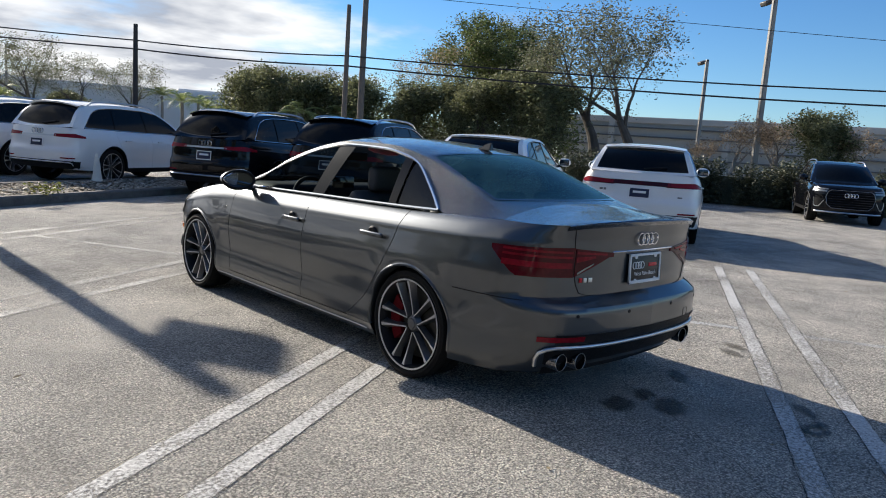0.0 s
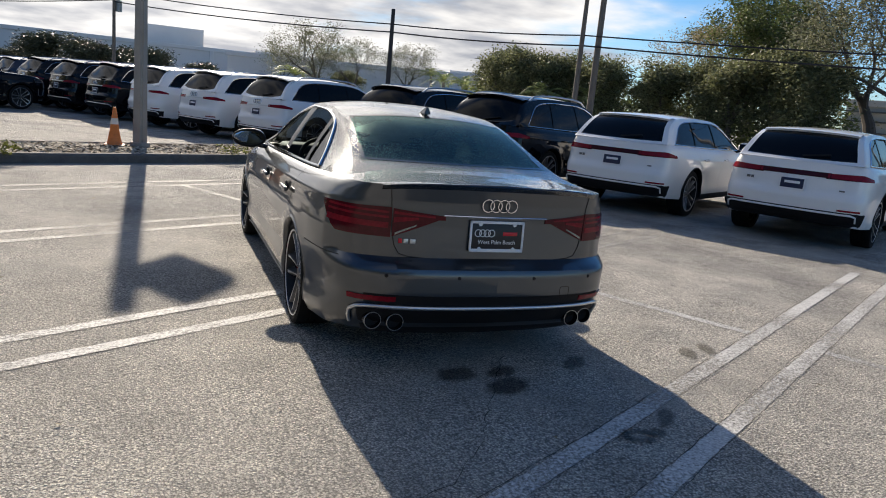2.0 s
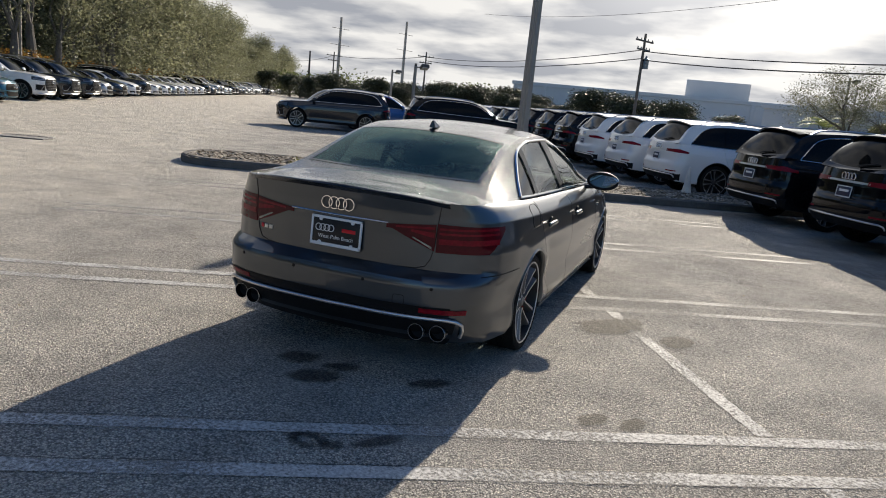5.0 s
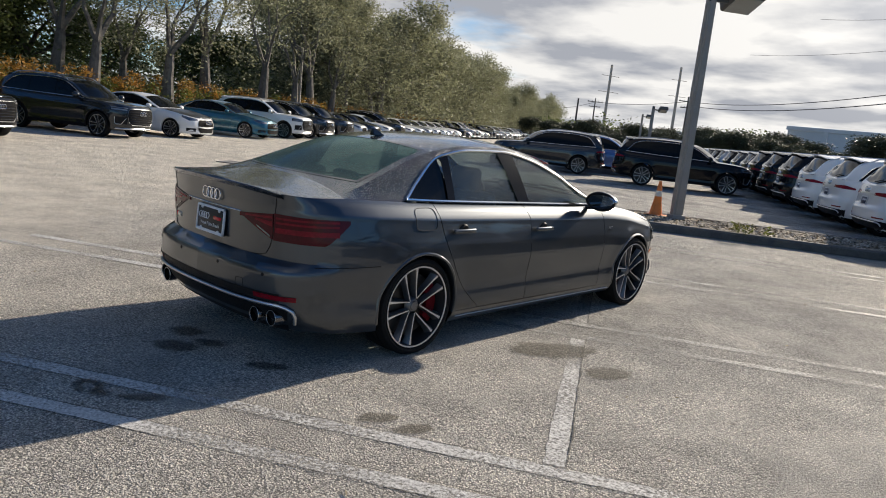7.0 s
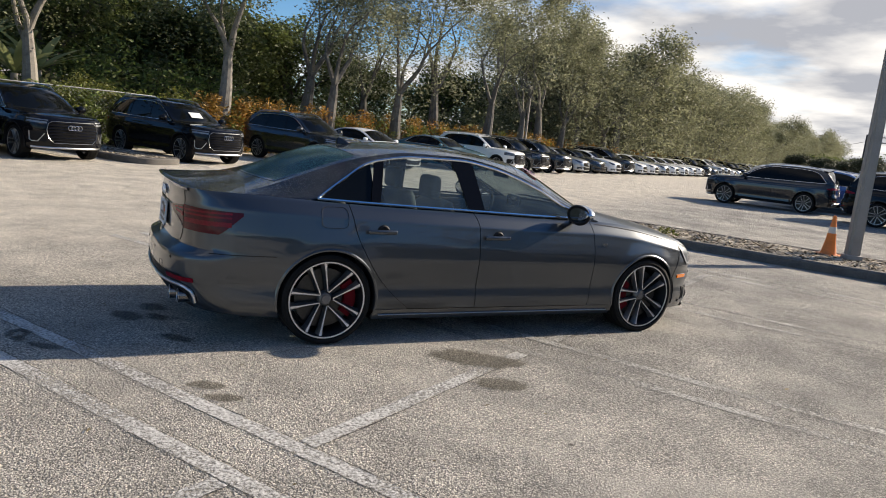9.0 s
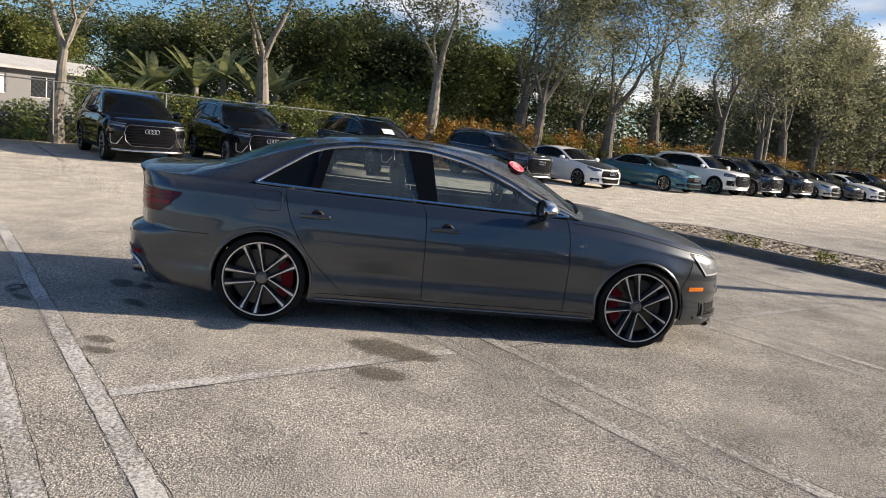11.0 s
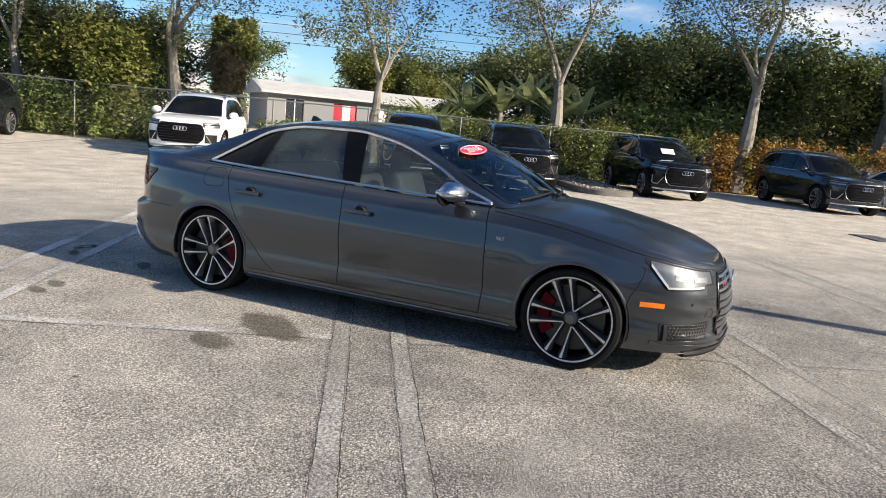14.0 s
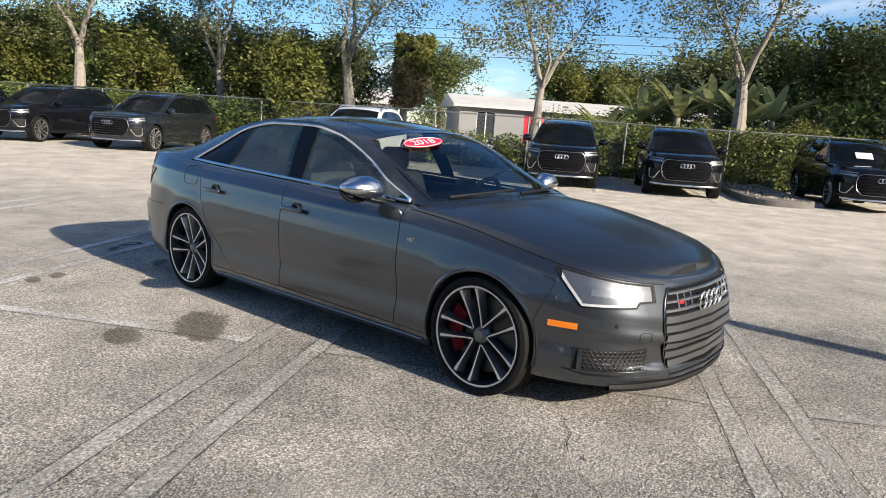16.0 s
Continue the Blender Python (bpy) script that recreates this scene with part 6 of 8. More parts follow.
    part("grille_frame", tube("grille_frame", [front(x, z, 0.02) for x, z in [(0.50 * q, 0.90) for q in np.linspace(-1, 1, 8)] + [(0.57, 0.84), (0.60, 0.70), (0.56, 0.52)] + [(0.45 * q, 0.42) for q in np.linspace(1, -1, 8)] + [(-0.56, 0.52), (-0.60, 0.70), (-0.57, 0.84)]], 0.006, 6, True), "blade_alloy", g)
    for z in np.linspace(0.48, 0.86, 7):
        h = float(np.interp(z, zz, hh)) * 0.97
        part("slat", tube("slat", [front(q * h, z, 0.018) for q in qs], 0.007, 4), "gloss_black", g)
    rings("grille_badge", car, (0, 2.445, 0.775), 0.052, 0.076, 0.006, 0)
    P = [[front(q * 0.86, z, o) for q in np.linspace(-1, 1, 21)] for z, o in ((0.288, -0.03), (0.288, 0.02), (0.308, 0.028), (0.328, 0.006))]
    part("skid_trim", grid("skid_trim", P, flip=True), "satin_silver", car, "silver lower bumper trim")
    face_out(car)
    return car


def small_car(paint, label, name="parked_car"):
    """A low parked car, plainer than the one in the middle."""
    car = tagged(new(name), label, "car", group="parked cars")
    sp = dict(SALOON, sill_paint=paint)
    sh = Shell(sp)
    build_shell(car, sh, paint, paint, 0.75, "window_tint", "window_tint")
    car_wheels(car, sh, 0.318, 0.25, 0.235, 28)

    def s_x(x, rear=True):
        q = np.linspace(0, sh.len, 3000)
        xs, sel = sh.fx(q), (sh.fy(q) < 0) if rear else (sh.fy(q) > 0)
        q, xs = q[sel], xs[sel]
        return float(q[np.argmin(np.abs(xs - x))])
    s_of = lambda y: float(sh.s_at(y))

    def front(x, z, out):
        p = sh.point(s_x(abs(x), False), z, out)
        return (math.copysign(p[0], x) if x else 0.0, p[1], p[2])
    for mir in (False, True):
        patch(sh, "head_lamp", s_of(1.80), s_x(0.47, False), lambda t: 0.735 - 0.11 * min(1, t * 2.2) + 0.04 * max(0, t - 0.5), lambda t: float(sh.ft(s_of(1.80) + (s_x(0.47, False) - s_of(1.80)) * t)) - 0.02, "lamp_reflector", car, 0.006, 12, 4, mir)
        patch(sh, "tail_lamp", s_of(-2.02), s_x(0.35), lambda t: 0.78, lambda t: 0.80 + 0.09 * min(1, t * 2.2), "red_lens", car, 0.006, 12, 4, mir)
        patch(sh, "side_intake", s_of(1.97), s_x(0.55, False), lambda t: 0.27, lambda t: 0.38, "black_plastic", car, 0.004, 8, 3, mir)
        sg = -1 if mir else 1
        bm = bmesh.new()
        bmesh.ops.create_uvsphere(bm, u_segments=14, v_segments=8, radius=1.0)
        for v in bm.verts:
            v.co = (v.co.x * 0.12, max(v.co.y, -0.4) * 0.09, v.co.z * 0.075)
        part("door_mirror", bm_mesh("door_mirror", bm), paint, car, at=Matrix.Translation((sg * 0.955, 0.60, 1.0)))
    g = part("grille", grid("grille", [[front(q * h, z, 0.010) for q in np.linspace(-1, 1, 13)] for z, h in zip([0.235, 0.33, 0.48, 0.60, 0.672], [0.395, 0.455, 0.485, 0.455, 0.385])], flip=True), "grille_black", car)
    rings("grille_badge", car, (0, 2.345, 0.585), 0.053, 0.078, 0.0075, 0)
    plate(car, (0, -2.398, 0.765), radians(-6), False)
    face_out(car)
    return car


# ---- ground and markings ----
def wobbly_strip(name, a, b, width, material, z, step=0.045, jag=0.005, seed=0, parent=None, label=""):
    """A thin painted strip on the ground with slightly ragged edges."""
    rnd = random.Random(seed)
    a, b = Vector(a), Vector(b)
    d = (b - a).normalized()
    s = Vector((-d.y, d.x, 0))
    n = max(2, int((b - a).length / step))
    V, F = [], []
    for i in range(n + 1):
        c = a + (b - a) * (i / n)
        V += [c + s * (width / 2 + rnd.uniform(-jag, jag)) + Vector((0, 0, z)), c - s * (width / 2 + rnd.uniform(-jag, jag)) + Vector((0, 0, z))]
    for i in range(n):
        F.append((2 * i, 2 * i + 1, 2 * i + 3, 2 * i + 2))
    return part(name, mesh(name, V, F, False), material, parent, label)


def crack(name, pts, width, z, seed, parent, step=0.05, wander=0.012, material="crack_fill"):
    """A thin irregular crack along a line of places."""
    rnd = random.Random(seed)
    V, F, off = [], [], 0.0
    pts = [Vector(p) for p in pts]
    for k in range(len(pts) - 1):
        a, b = pts[k], pts[k + 1]
        d = (b - a).normalized()
        s = Vector((-d.y, d.x, 0))
        n = max(1, int((b - a).length / step))
        for i in range(n + (k == len(pts) - 2)):
            off = 0.8 * off + rnd.uniform(-wander, wander)
            c = a + (b - a) * (i / n) + s * off
            w = width * rnd.uniform(0.25, 1.2) / 2
            V += [c + s * w + Vector((0, 0, z)), c - s * w + Vector((0, 0, z))]
    for i in range(len(V) // 2 - 1):
        F.append((2 * i, 2 * i + 1, 2 * i + 3, 2 * i + 2))
    return part(name, mesh(name, V, F, False), material, parent)


def blotch(name, centre, rx, ry, turn, material, z, seed, parent=None, label="", power=0.35):
    """A flat stain with an uneven rim."""
    rnd = random.Random(seed)
    ph = [rnd.uniform(0, 6.28) for _ in range(6)]
    V, n = [Vector((0, 0, 0))], 28
    for k in range(n):
        a = 2 * math.pi * k / n
        r = 1.25 + 0.1 * sum(math.sin((j + 2) * a + ph[j]) / (j + 2) for j in range(6))
        V.append(Vector((r * math.cos(a), r * math.sin(a), 0)))
    return part(name, mesh(name, V, [(0, 1 + k, 1 + (k + 1) % n) for k in range(n)], False), material, parent, label,
                at=Matrix.Translation((centre[0], centre[1], z)) @ Matrix.Rotation(turn, 4, "Z") @ Matrix.Diagonal((rx, ry, 1, 1)))


G = 1500.0
ground = tagged(part("ground", mesh("ground", [(-G, -G, 0), (G, -G, 0), (G, G, 0), (-G, G, 0)], [(0, 1, 2, 3)], False), "asphalt"), "weathered pale grey asphalt of a car park", "ground", kind="structure")


def markings():
    seed = 1
    pairs = [(-2.92, -3.31), (-0.22, -0.60), (2.50, 2.12), (5.10, 4.74), (-5.62, -6.01), (-8.32, -8.71)]
    for pa, pb in pairs:
        near = pa < 3
        for n in (pa, pb):
            u0, u1 = (-4.2, 4.85) if near else (-3.6, 5.2)
            worn = [(u0, u1, "line_paint" if n < -2 else "faded_paint")] if n < -2 or n > 0 else [(u0, 0.4, "line_paint"), (0.4, u1, "faded_paint")]
            for ua, ub, m in worn:
                wobbly_strip("bay_line", lot(ua, n), lot(ub, n), 0.102, m, 0.004, seed=seed, parent=ground, label="worn white bay line")
            seed += 1
            if n > -6.2:
                crack("crack", [lot(u0 + 0.2, n + 0.058), lot(u1 - 0.1, n + 0.058)], 0.0060, 0.006, seed, ground, wander=0.004)
                crack("crack", [lot(u0 + 0.1, n - 0.056), lot(u1 - 0.2, n - 0.056)], 0.0036, 0.006, seed + 500, ground, wander=0.004)
            seed += 1
    for n0, n1 in ((-3.37, -5.55), (-2.86, -0.66), (-0.16, 2.06), (2.56, 4.68), (-6.07, -8.26)):
        wobbly_strip("bay_line", lot(1.10, n0), lot(1.10, n1), 0.10, "line_paint" if n0 < -2 else "faded_paint", 0.004, seed=seed, parent=ground, label="worn white bay line")
        seed += 1
        crack("crack", [lot(1.10 + 0.055, n0), lot(1.10 + 0.055, n1)], 0.008, 0.006, seed, ground, wander=0.004)
        seed += 1
    # far stall lines along the fence row and the farther bays
    for n in np.arange(-12.0, 75.0, 2.72):
        wobbly_strip("bay_line", lot(-12.2, n), lot(-17.2, n), 0.10, "faded_paint", 0.004, step=0.5, seed=seed, parent=ground)
        seed += 1
    # drips, oil and damp
    for c, rx, ry, m, l in (((0.70, -3.10), 0.10, 0.035, "oil_stain", "black oil spill"), ((0.53, -3.25), 0.05, 0.03, "oil_stain", "black oil spill"), ((0.05, -2.62), 0.13, 0.08, "oil_stain", "old oil stain"),
                            ((-0.16, -2.42), 0.11, 0.07, "oil_stain", "old oil stain"), ((0.10, -2.42), 0.09, 0.05, "oil_stain", "old oil stain"), ((0.62, -2.35), 0.10, 0.05, "oil_stain", "old oil stain"),
                            ((1.34, -0.47), 0.25, 0.125, "damp_stain", "brown damp stain"), ((1.84, -0.55), 0.13, 0.085, "damp_stain", "brown damp stain"), ((1.52, -2.28), 0.085, 0.045, "damp_stain", "brown damp stain"),
                            ((1.72, -2.22), 0.075, 0.04, "damp_stain", "brown damp stain"), ((2.7, -0.65), 0.018, 0.012, "oil_stain", "dark spot")):
        blotch("stain", c, rx * 1.45, ry * 1.45, LOT + 0.4 * c[0], m, 0.008, seed, ground, l)
        seed += 1
    for a in np.linspace(0.2, 5.2, 12):
        blotch("stain", (0.42 + 0.075 * math.cos(a), -3.26 + 0.05 * math.sin(a)), 0.034, 0.022, a, "oil_stain", 0.008 + 0.0002 * a, seed, ground, "ring of black oil")
    # wandering cracks
    rnd = random.Random(9)
    for _ in range(14):
        u, n = rnd.uniform(-8, 9), rnd.uniform(-8, 7)
        a = rnd.uniform(0, 6.28)
        pts = []
        for k in range(5):
            pts.append(lot(u, n))
            a += rnd.uniform(-0.5, 0.5)
            u, n = u + 0.6 * math.cos(a), n + 0.6 * math.sin(a)
        crack("crack", pts, 0.005, 0.005, seed, ground, wander=0.02)
        seed += 1


markings()


# ---- kerbed islands ----
def island(name, u0, u1, n0, n1, round0, round1, label, fill="mulch", height=0.15):
    """A kerbed bed with rounded ends."""
    def loop(inset):
        a0, b0, a1, b1 = u0 + inset, n0 + inset, u1 - inset, n1 - inset
        pts = []
        for cx, cy, r, st in ((a1 - round1, b0 + round1, round1, -90), (a1 - round1, b1 - round1, round1, 0), (a0 + round0, b1 - round0, round0, 90), (a0 + round0, b0 + round0, round0, 180)):
            r2 = max(r - 0, 0.05)
            for k in range(9):
                t = radians(st + 90 * k / 8)
                pts.append((cx + r2 * math.cos(t), cy + r2 * math.sin(t)))
        return pts
    O, I = loop(0.0), loop(0.16)
    prof = [(O, 0.0), (O, height - 0.03), (loop(0.03), height), (loop(0.13), height), (I, height - 0.02), (I, height - 0.10)]
    P = np.array([[tuple(lot(u, n, z)) for u, n in lp] for lp, z in prof]).transpose(1, 0, 2)
    isl = tagged(part(name, grid(name, P, closed=True, sharp=30), "curb"), label, "kerb", kind="structure")
    rnd = random.Random(u0 * 7 + n0)
    V, F = [], []
    nu, nn = max(3, int((u1 - u0 - 0.3) / 0.25)), max(3, int((n1 - n0 - 0.3) / 0.25))
    for i in range(nu + 1):
        for j in range(nn + 1):
            u, n = u0 + 0.12 + (u1 - u0 - 0.24) * i / nu, n0 + 0.12 + (n1 - n0 - 0.24) * j / nn
            if i in (0, nu):
                n = n0 + (n1 - n0) * 0.5 + (n - (n0 + n1) / 2) * 0.55
            V.append(lot(u, n, height - 0.05 + rnd.uniform(0, 0.05)))
    for i in range(nu):
        for j in range(nn):
            a = i * (nn + 1) + j
            F.append((a, a + nn + 1, a + nn + 2, a + 1))
    part("bed", mesh("bed", V, F), fill, isl)
    V, F = [], []
    for _ in range(int(420 * (u1 - u0) * (n1 - n0))):
        u, n = rnd.uniform(u0 + 0.2, u1 - 0.2), rnd.uniform(n0 + 0.2, n1 - 0.2)
        c = lot(u, n, height - 0.02 + rnd.uniform(0, 0.02))
        a, t, s = rnd.uniform(0, 6.28), rnd.uniform(-0.5, 0.5), rnd.uniform(0.02, 0.05)
        d, e = Vector((math.cos(a), math.sin(a), t)) * s, Vector((-math.sin(a), math.cos(a), rnd.uniform(-0.3, 0.3))) * s * 0.4
        k = len(V)
        V += [c - d - e, c + d - e, c + d + e, c - d + e]
        F.append((k, k + 1, k + 2, k + 3))
    tagged(part("wood_chips", mesh("wood_chips", V, F, False), "mulch", isl), kind="stuff")
    return isl


island("kerb_island", -4.1, 12.5, 7.2, 9.25, 0.9, 0.9, "long kerbed island filled with pale wood mulch")
island("kerb_island", -18.6, -12.6, 5.15, 6.75, 0.2, 0.7, "short kerbed island between parking bays", "concrete", 0.16)


# ---- lamp posts, cone, poles and wires ----
def lamp_post(u, n, height, turn=0.0, width=0.21, heads=1, tilt=-24, size=1.0, label="square tan steel lamp post with a shoebox head"):
    post = tagged(new("lamp_post"), label, "lamp post", group="lamp posts")
    p = lot(u, n)
    post.matrix_world = pose(p.x, p.y, 0, 0, 0, turn)
    bm = bmesh.new()
    bmesh.ops.create_cube(bm, size=1)
    for v in bm.verts:
        k = 0.78 if v.co.z > 0 else 1.0
        v.co = (v.co.x * width * k, v.co.y * width * k, (v.co.z + 0.5) * height)
    bmesh.ops.bevel(bm, geom=[e for e in bm.edges if abs(e.verts[0].co.z - e.verts[1].co.z) > 1], offset=width * 0.18, segments=3, affect="EDGES")
    part("post", bm_mesh("post", bm), "post_paint", post)
    part("tenon", box_mesh("tenon", width * 0.62, width * 0.62, 0.26, 0.012, 2, (0, 0, height + 0.02)), "lamp_housing", post)
    part("base_collar", box_mesh("base_collar", width * 1.25, width * 1.25, 0.22, 0.02, 2, (0, 0, 0.11)), "post_paint", post)
    for k in range(heads):
        sg = 1 - 2 * k
        part("arm", box_mesh("arm", 0.30, 0.07, 0.07, 0.015, 2, (sg * 0.20, 0, height - 0.06)), "lamp_housing", post)
        hd = part("lamp_head", box_mesh("lamp_head", 0.50 * size, 0.46 * size, 0.22, 0.05, 3), "lamp_housing", post, at=Matrix.Translation((sg * (0.33 + 0.25 * size), 0, height)) @ Matrix.Rotation(radians(tilt), 4, "X"))
        part("lens", box_mesh("lens", 0.42 * size, 0.38 * size, 0.02, 0.005, 1, (0, 0, -0.115)), "lamp_lens", hd)
    return post


def traffic_cone(u, n, z, colour="orange_plastic", label="faded orange traffic cone beside the lamp post"):
    cone = tagged(new("traffic_cone"), label, "traffic cone")
    cone.matrix_world = Matrix.Translation(lot(u, n, z))
    part("base", box_mesh("base", 0.34, 0.34, 0.035, 0.012, 2, (0, 0, 0.018)), colour, cone)
    part("body", lathe("body", [(0.03, 0.14), (0.06, 0.125), (0.30, 0.078), (0.31, 0.08), (0.68, 0.03), (0.70, 0.024), (0.70, 0.001)], 24, "z"), colour, cone)
    part("band", lathe("band", [(0.395, 0.069), (0.40, 0.070), (0.50, 0.056), (0.505, 0.055)], 24, "z"), "white_band", cone)


def utility_pole(u, n, height, r=0.14, arms=(), material="wood_pole", label="weathered wooden utility pole", lean=0.0, insul=True):
    pole = tagged(new("utility_pole"), label, "utility pole", group="utility poles")
    p = lot(u, n)
    pole.matrix_world = pose(p.x, p.y, 0, 0, lean, math.degrees(LOT))
    part("post", tube("post", [(0, 0, height * f) for f in np.linspace(0, 1, 7)], r, 12, squash=[r * (1.0 - 0.35 * f) for f in np.linspace(0, 1, 7)]), material, pole)
    for z, wd, tn in arms:
        a = part("cross_arm", box_mesh("cross_arm", wd, 0.10, 0.12, 0.01), "wood_pole", pole, at=Matrix.Translation((0, 0, z)) @ Matrix.Rotation(radians(tn), 4, "Z"))
        for x in (-wd * 0.46, -wd * 0.2, wd * 0.2, wd * 0.46):
            part("insulator", lathe("insulator", [(0.06, 0.001), (0.06, 0.03), (0.14, 0.05), (0.18, 0.03), (0.18, 0.001)], 8, "z"), "galvanised", a, at=Matrix.Translation((x, 0, 0)))
    return pole


def wires(name, runs, r, label):
    """Slack cables between places, one by one; each run is (from, to, sag)."""
    for a, b, sag in runs:
        a, b = Vector(a), Vector(b)
        me = tube(name, [a + (b - a) * f - Vector((0, 0, 4 * sag * f * (1 - f))) for f in np.linspace(0, 1, 17)], r, 4)
        tagged(part(name, me, "wire"), label, "cable", group="overhead lines")


def drain_cover(x, y):
    """An iron grate set in the ground: frame and bars."""
    d = tagged(new("drain_cover"), "dark iron drain grate set in the asphalt", "drain")
    d.matrix_world = pose(x, y, 0, 0, 0, math.degrees(LOT))
    part("pit", box_mesh("pit", 0.84, 0.50, 0.006, 0, 1, (0, 0, 0.004)), "cabin_black", d)
    fr = [(box_mesh("bar", 0.90, 0.05, 0.02, 0.004, 1), Matrix.Translation((0, sy * 0.27, 0.01))) for sy in (-1, 1)] + [(box_mesh("bar", 0.05, 0.50, 0.02, 0.004, 1), Matrix.Translation((sx * 0.425, 0, 0.01))) for sx in (-1, 1)]
    part("frame", join("frame", fr, False), "dark_alloy", d)
    bar = box_mesh("bar", 0.022, 0.49, 0.014, 0.003, 1)
    for k in range(11):
        part("bar", bar, "dark_alloy", d, at=Matrix.Translation((-0.36 + 0.072 * k, 0, 0.011)))


drain_cover(-11.3, 4.75)


hero = saloon()


# ---- the parked cars ----
STOCK = {}
MID = (0.955, 0.93, 0.99)
FULL = (1.0, 0.985, 1.03)
KINDS = {   # shape, paint, scale, label
    "white": ("estate", "paint_white", FULL, "white sport utility car parked in a bay"),
    "white_bar": ("bar", "paint_white", (1.0, 0.97, 1.0), "white sport utility coupe with a full-width dark red light bar"),
    "black": ("estate", "paint_black", FULL, "glossy black sport utility car parked in a bay"),
    "slate": ("estate", "paint_slate", (0.97, 0.93, 1.0), "slate grey sport utility car parked across the lane"),
    "navy": ("estate", "paint_navy", MID, "very dark blue sport utility car parked in a bay"),
    "black_mid": ("estate", "paint_black", MID, "black mid-size sport utility car parked in a bay"),
    "white_mid": ("estate", "paint_white", MID, "white mid-size sport utility car parked nose out"),
    "slate_mid": ("estate", "paint_slate", MID, "dark grey mid-size sport utility car in a bay"),
    "silver_mid": ("estate", "paint_silver", MID, "silver mid-size sport utility car in a bay"),
    "blue_mid": ("estate", "paint_blue", MID, "bright blue mid-size sport utility car in a bay"),
    "red_mid": ("estate", "paint_red", MID, "dark red mid-size sport utility car in a bay"),
    "white_low": ("low", "paint_white", (1, 1, 1), "low white coupe backed up to the hedge"),
    "teal_low": ("low", "paint_teal", (1, 1, 1), "low teal blue saloon backed up to the hedge"),
    "slate_low": ("low", "paint_slate", (1, 1, 1), "low dark grey saloon backed up to the hedge"),
    "silver_low": ("low", "paint_silver", (1, 1, 1), "low silver saloon backed up to the hedge"),
}


def repaint(car, paint, label):
    """Gives a copied car meshes of its own where they carry paint, in another colour."""
    for o in car.children_recursive:
        if o.type == "MESH" and any(m and m.name.startswith("paint_") for m in o.data.materials):
            o.data = o.data.copy()
            for k, m in enumerate(o.data.materials):
                if m.name.startswith("paint_"):
                    o.data.materials[k] = MATS[paint]
    car["label"] = label
    return car


def simpler(car, name):
    """A far car with the same shape in fewer parts: body, glazing, trim and four wheels."""
    far_car = tagged(new(name), car["label"], "car", group="parked cars")
    sets = {}
    for o in car.children_recursive:
        wheel_of = o if o.name.startswith("wheel") and not o.name.startswith("wheel_") else (o.parent if o.parent and o.parent.name.startswith("wheel") and not o.parent.name.startswith("wheel_") else None)
        mname = o.data.materials[0].name
        if wheel_of:
            key = ("wheel", wheel_of.name)
        elif mname.startswith("paint_"):
            key = ("body", "")
        elif "window" in o.name or o.name.startswith("windscreen") or mname == "window_tint":
            key = ("glazing", "")
        elif "lamp" in o.name or "light" in o.name:
            c = sum((v.co for v in o.data.vertices), Vector()) / len(o.data.vertices)
            key = ("light_strip", "") if abs(c.x) < 0.05 else ("head_lamp" if c.y > 0 else "tail_lamp", c.x > 0)
        elif mname in ("satin_silver", "chrome"):
            key = (o.name.split(".")[0], o.name)
        else:
            key = ("dark_trim", "")
        sets.setdefault(key, []).append(o)
    for (nm, _), obs in sets.items():
        V, F, M, mats = [], [], [], []
        for o in obs:
            m, up = o.matrix_basis.copy(), o.parent
            while up is not None and up is not car:
                m = up.matrix_basis @ m
                up = up.parent
            k = len(V)
            V += [tuple(m @ v.co) for v in o.data.vertices]
            for poly in o.data.polygons:
                F.append([k + i for i in poly.vertices])
                mt = o.data.materials[min(poly.material_index, len(o.data.materials) - 1)].name
                if mt not in mats:
                    mats.append(mt)
                M.append(mats.index(mt))
        me = mesh(nm, V, F, True, 35)
        part(nm, me, mats, far_car)
        me.polygons.foreach_set("material_index", M)
    return far_car


def parked(kind, u, n, turn=0.0, far=False):
    """A parked car by kind; each shape is built once, the rest are copies. u, n: the middle of its wheelbase."""
    shape, paint, scale, label = KINDS[kind]
    m = lot_pose(u, n, 0, turn)
    key = (kind, far)
    if key not in STOCK:
        first = ("shape", shape)
        if first not in STOCK:
            STOCK[first] = {"estate": lambda: estate_car(paint, label), "bar": lambda: estate_car(paint, label, bar=True, rails=False), "low": lambda: small_car(paint, label)}[shape]()
            STOCK[(first, "used")] = False
        base = STOCK[first]
        if far:
            if (first, "far") not in STOCK:
                STOCK[(first, "far")] = simpler(base, base.name.split(".")[0])
                made = repaint(STOCK[(first, "far")], paint, label)
            else:
                made = repaint(copy_thing(STOCK[(first, "far")], m), paint, label)
        elif not STOCK[(first, "used")]:
            made = base
            STOCK[(first, "used")] = True
        else:
            made = repaint(copy_thing(base, m), paint, label)
        STOCK[key] = made
    else:
        made = copy_thing(STOCK[key], m)
    made.matrix_basis = m @ Matrix.Diagonal((*scale, 1))
    return made


for kind, n in (("white_bar", -1.75), ("white_bar", 0.94), ("black", 3.64), ("black", 6.20), ("white", 10.2), ("white", 12.9), ("white", 15.6), ("black", 18.3), ("black", 21.0), ("black", 23.7), ("navy", 26.4),
                ("slate_mid", 29.1), ("black_mid", 31.8), ("silver_mid", 34.5), ("black_mid", 37.2), ("slate_mid", 39.9), ("white_mid", 42.6)):
    parked(kind, 6.2 + 2.6, n, 0, n > 17)
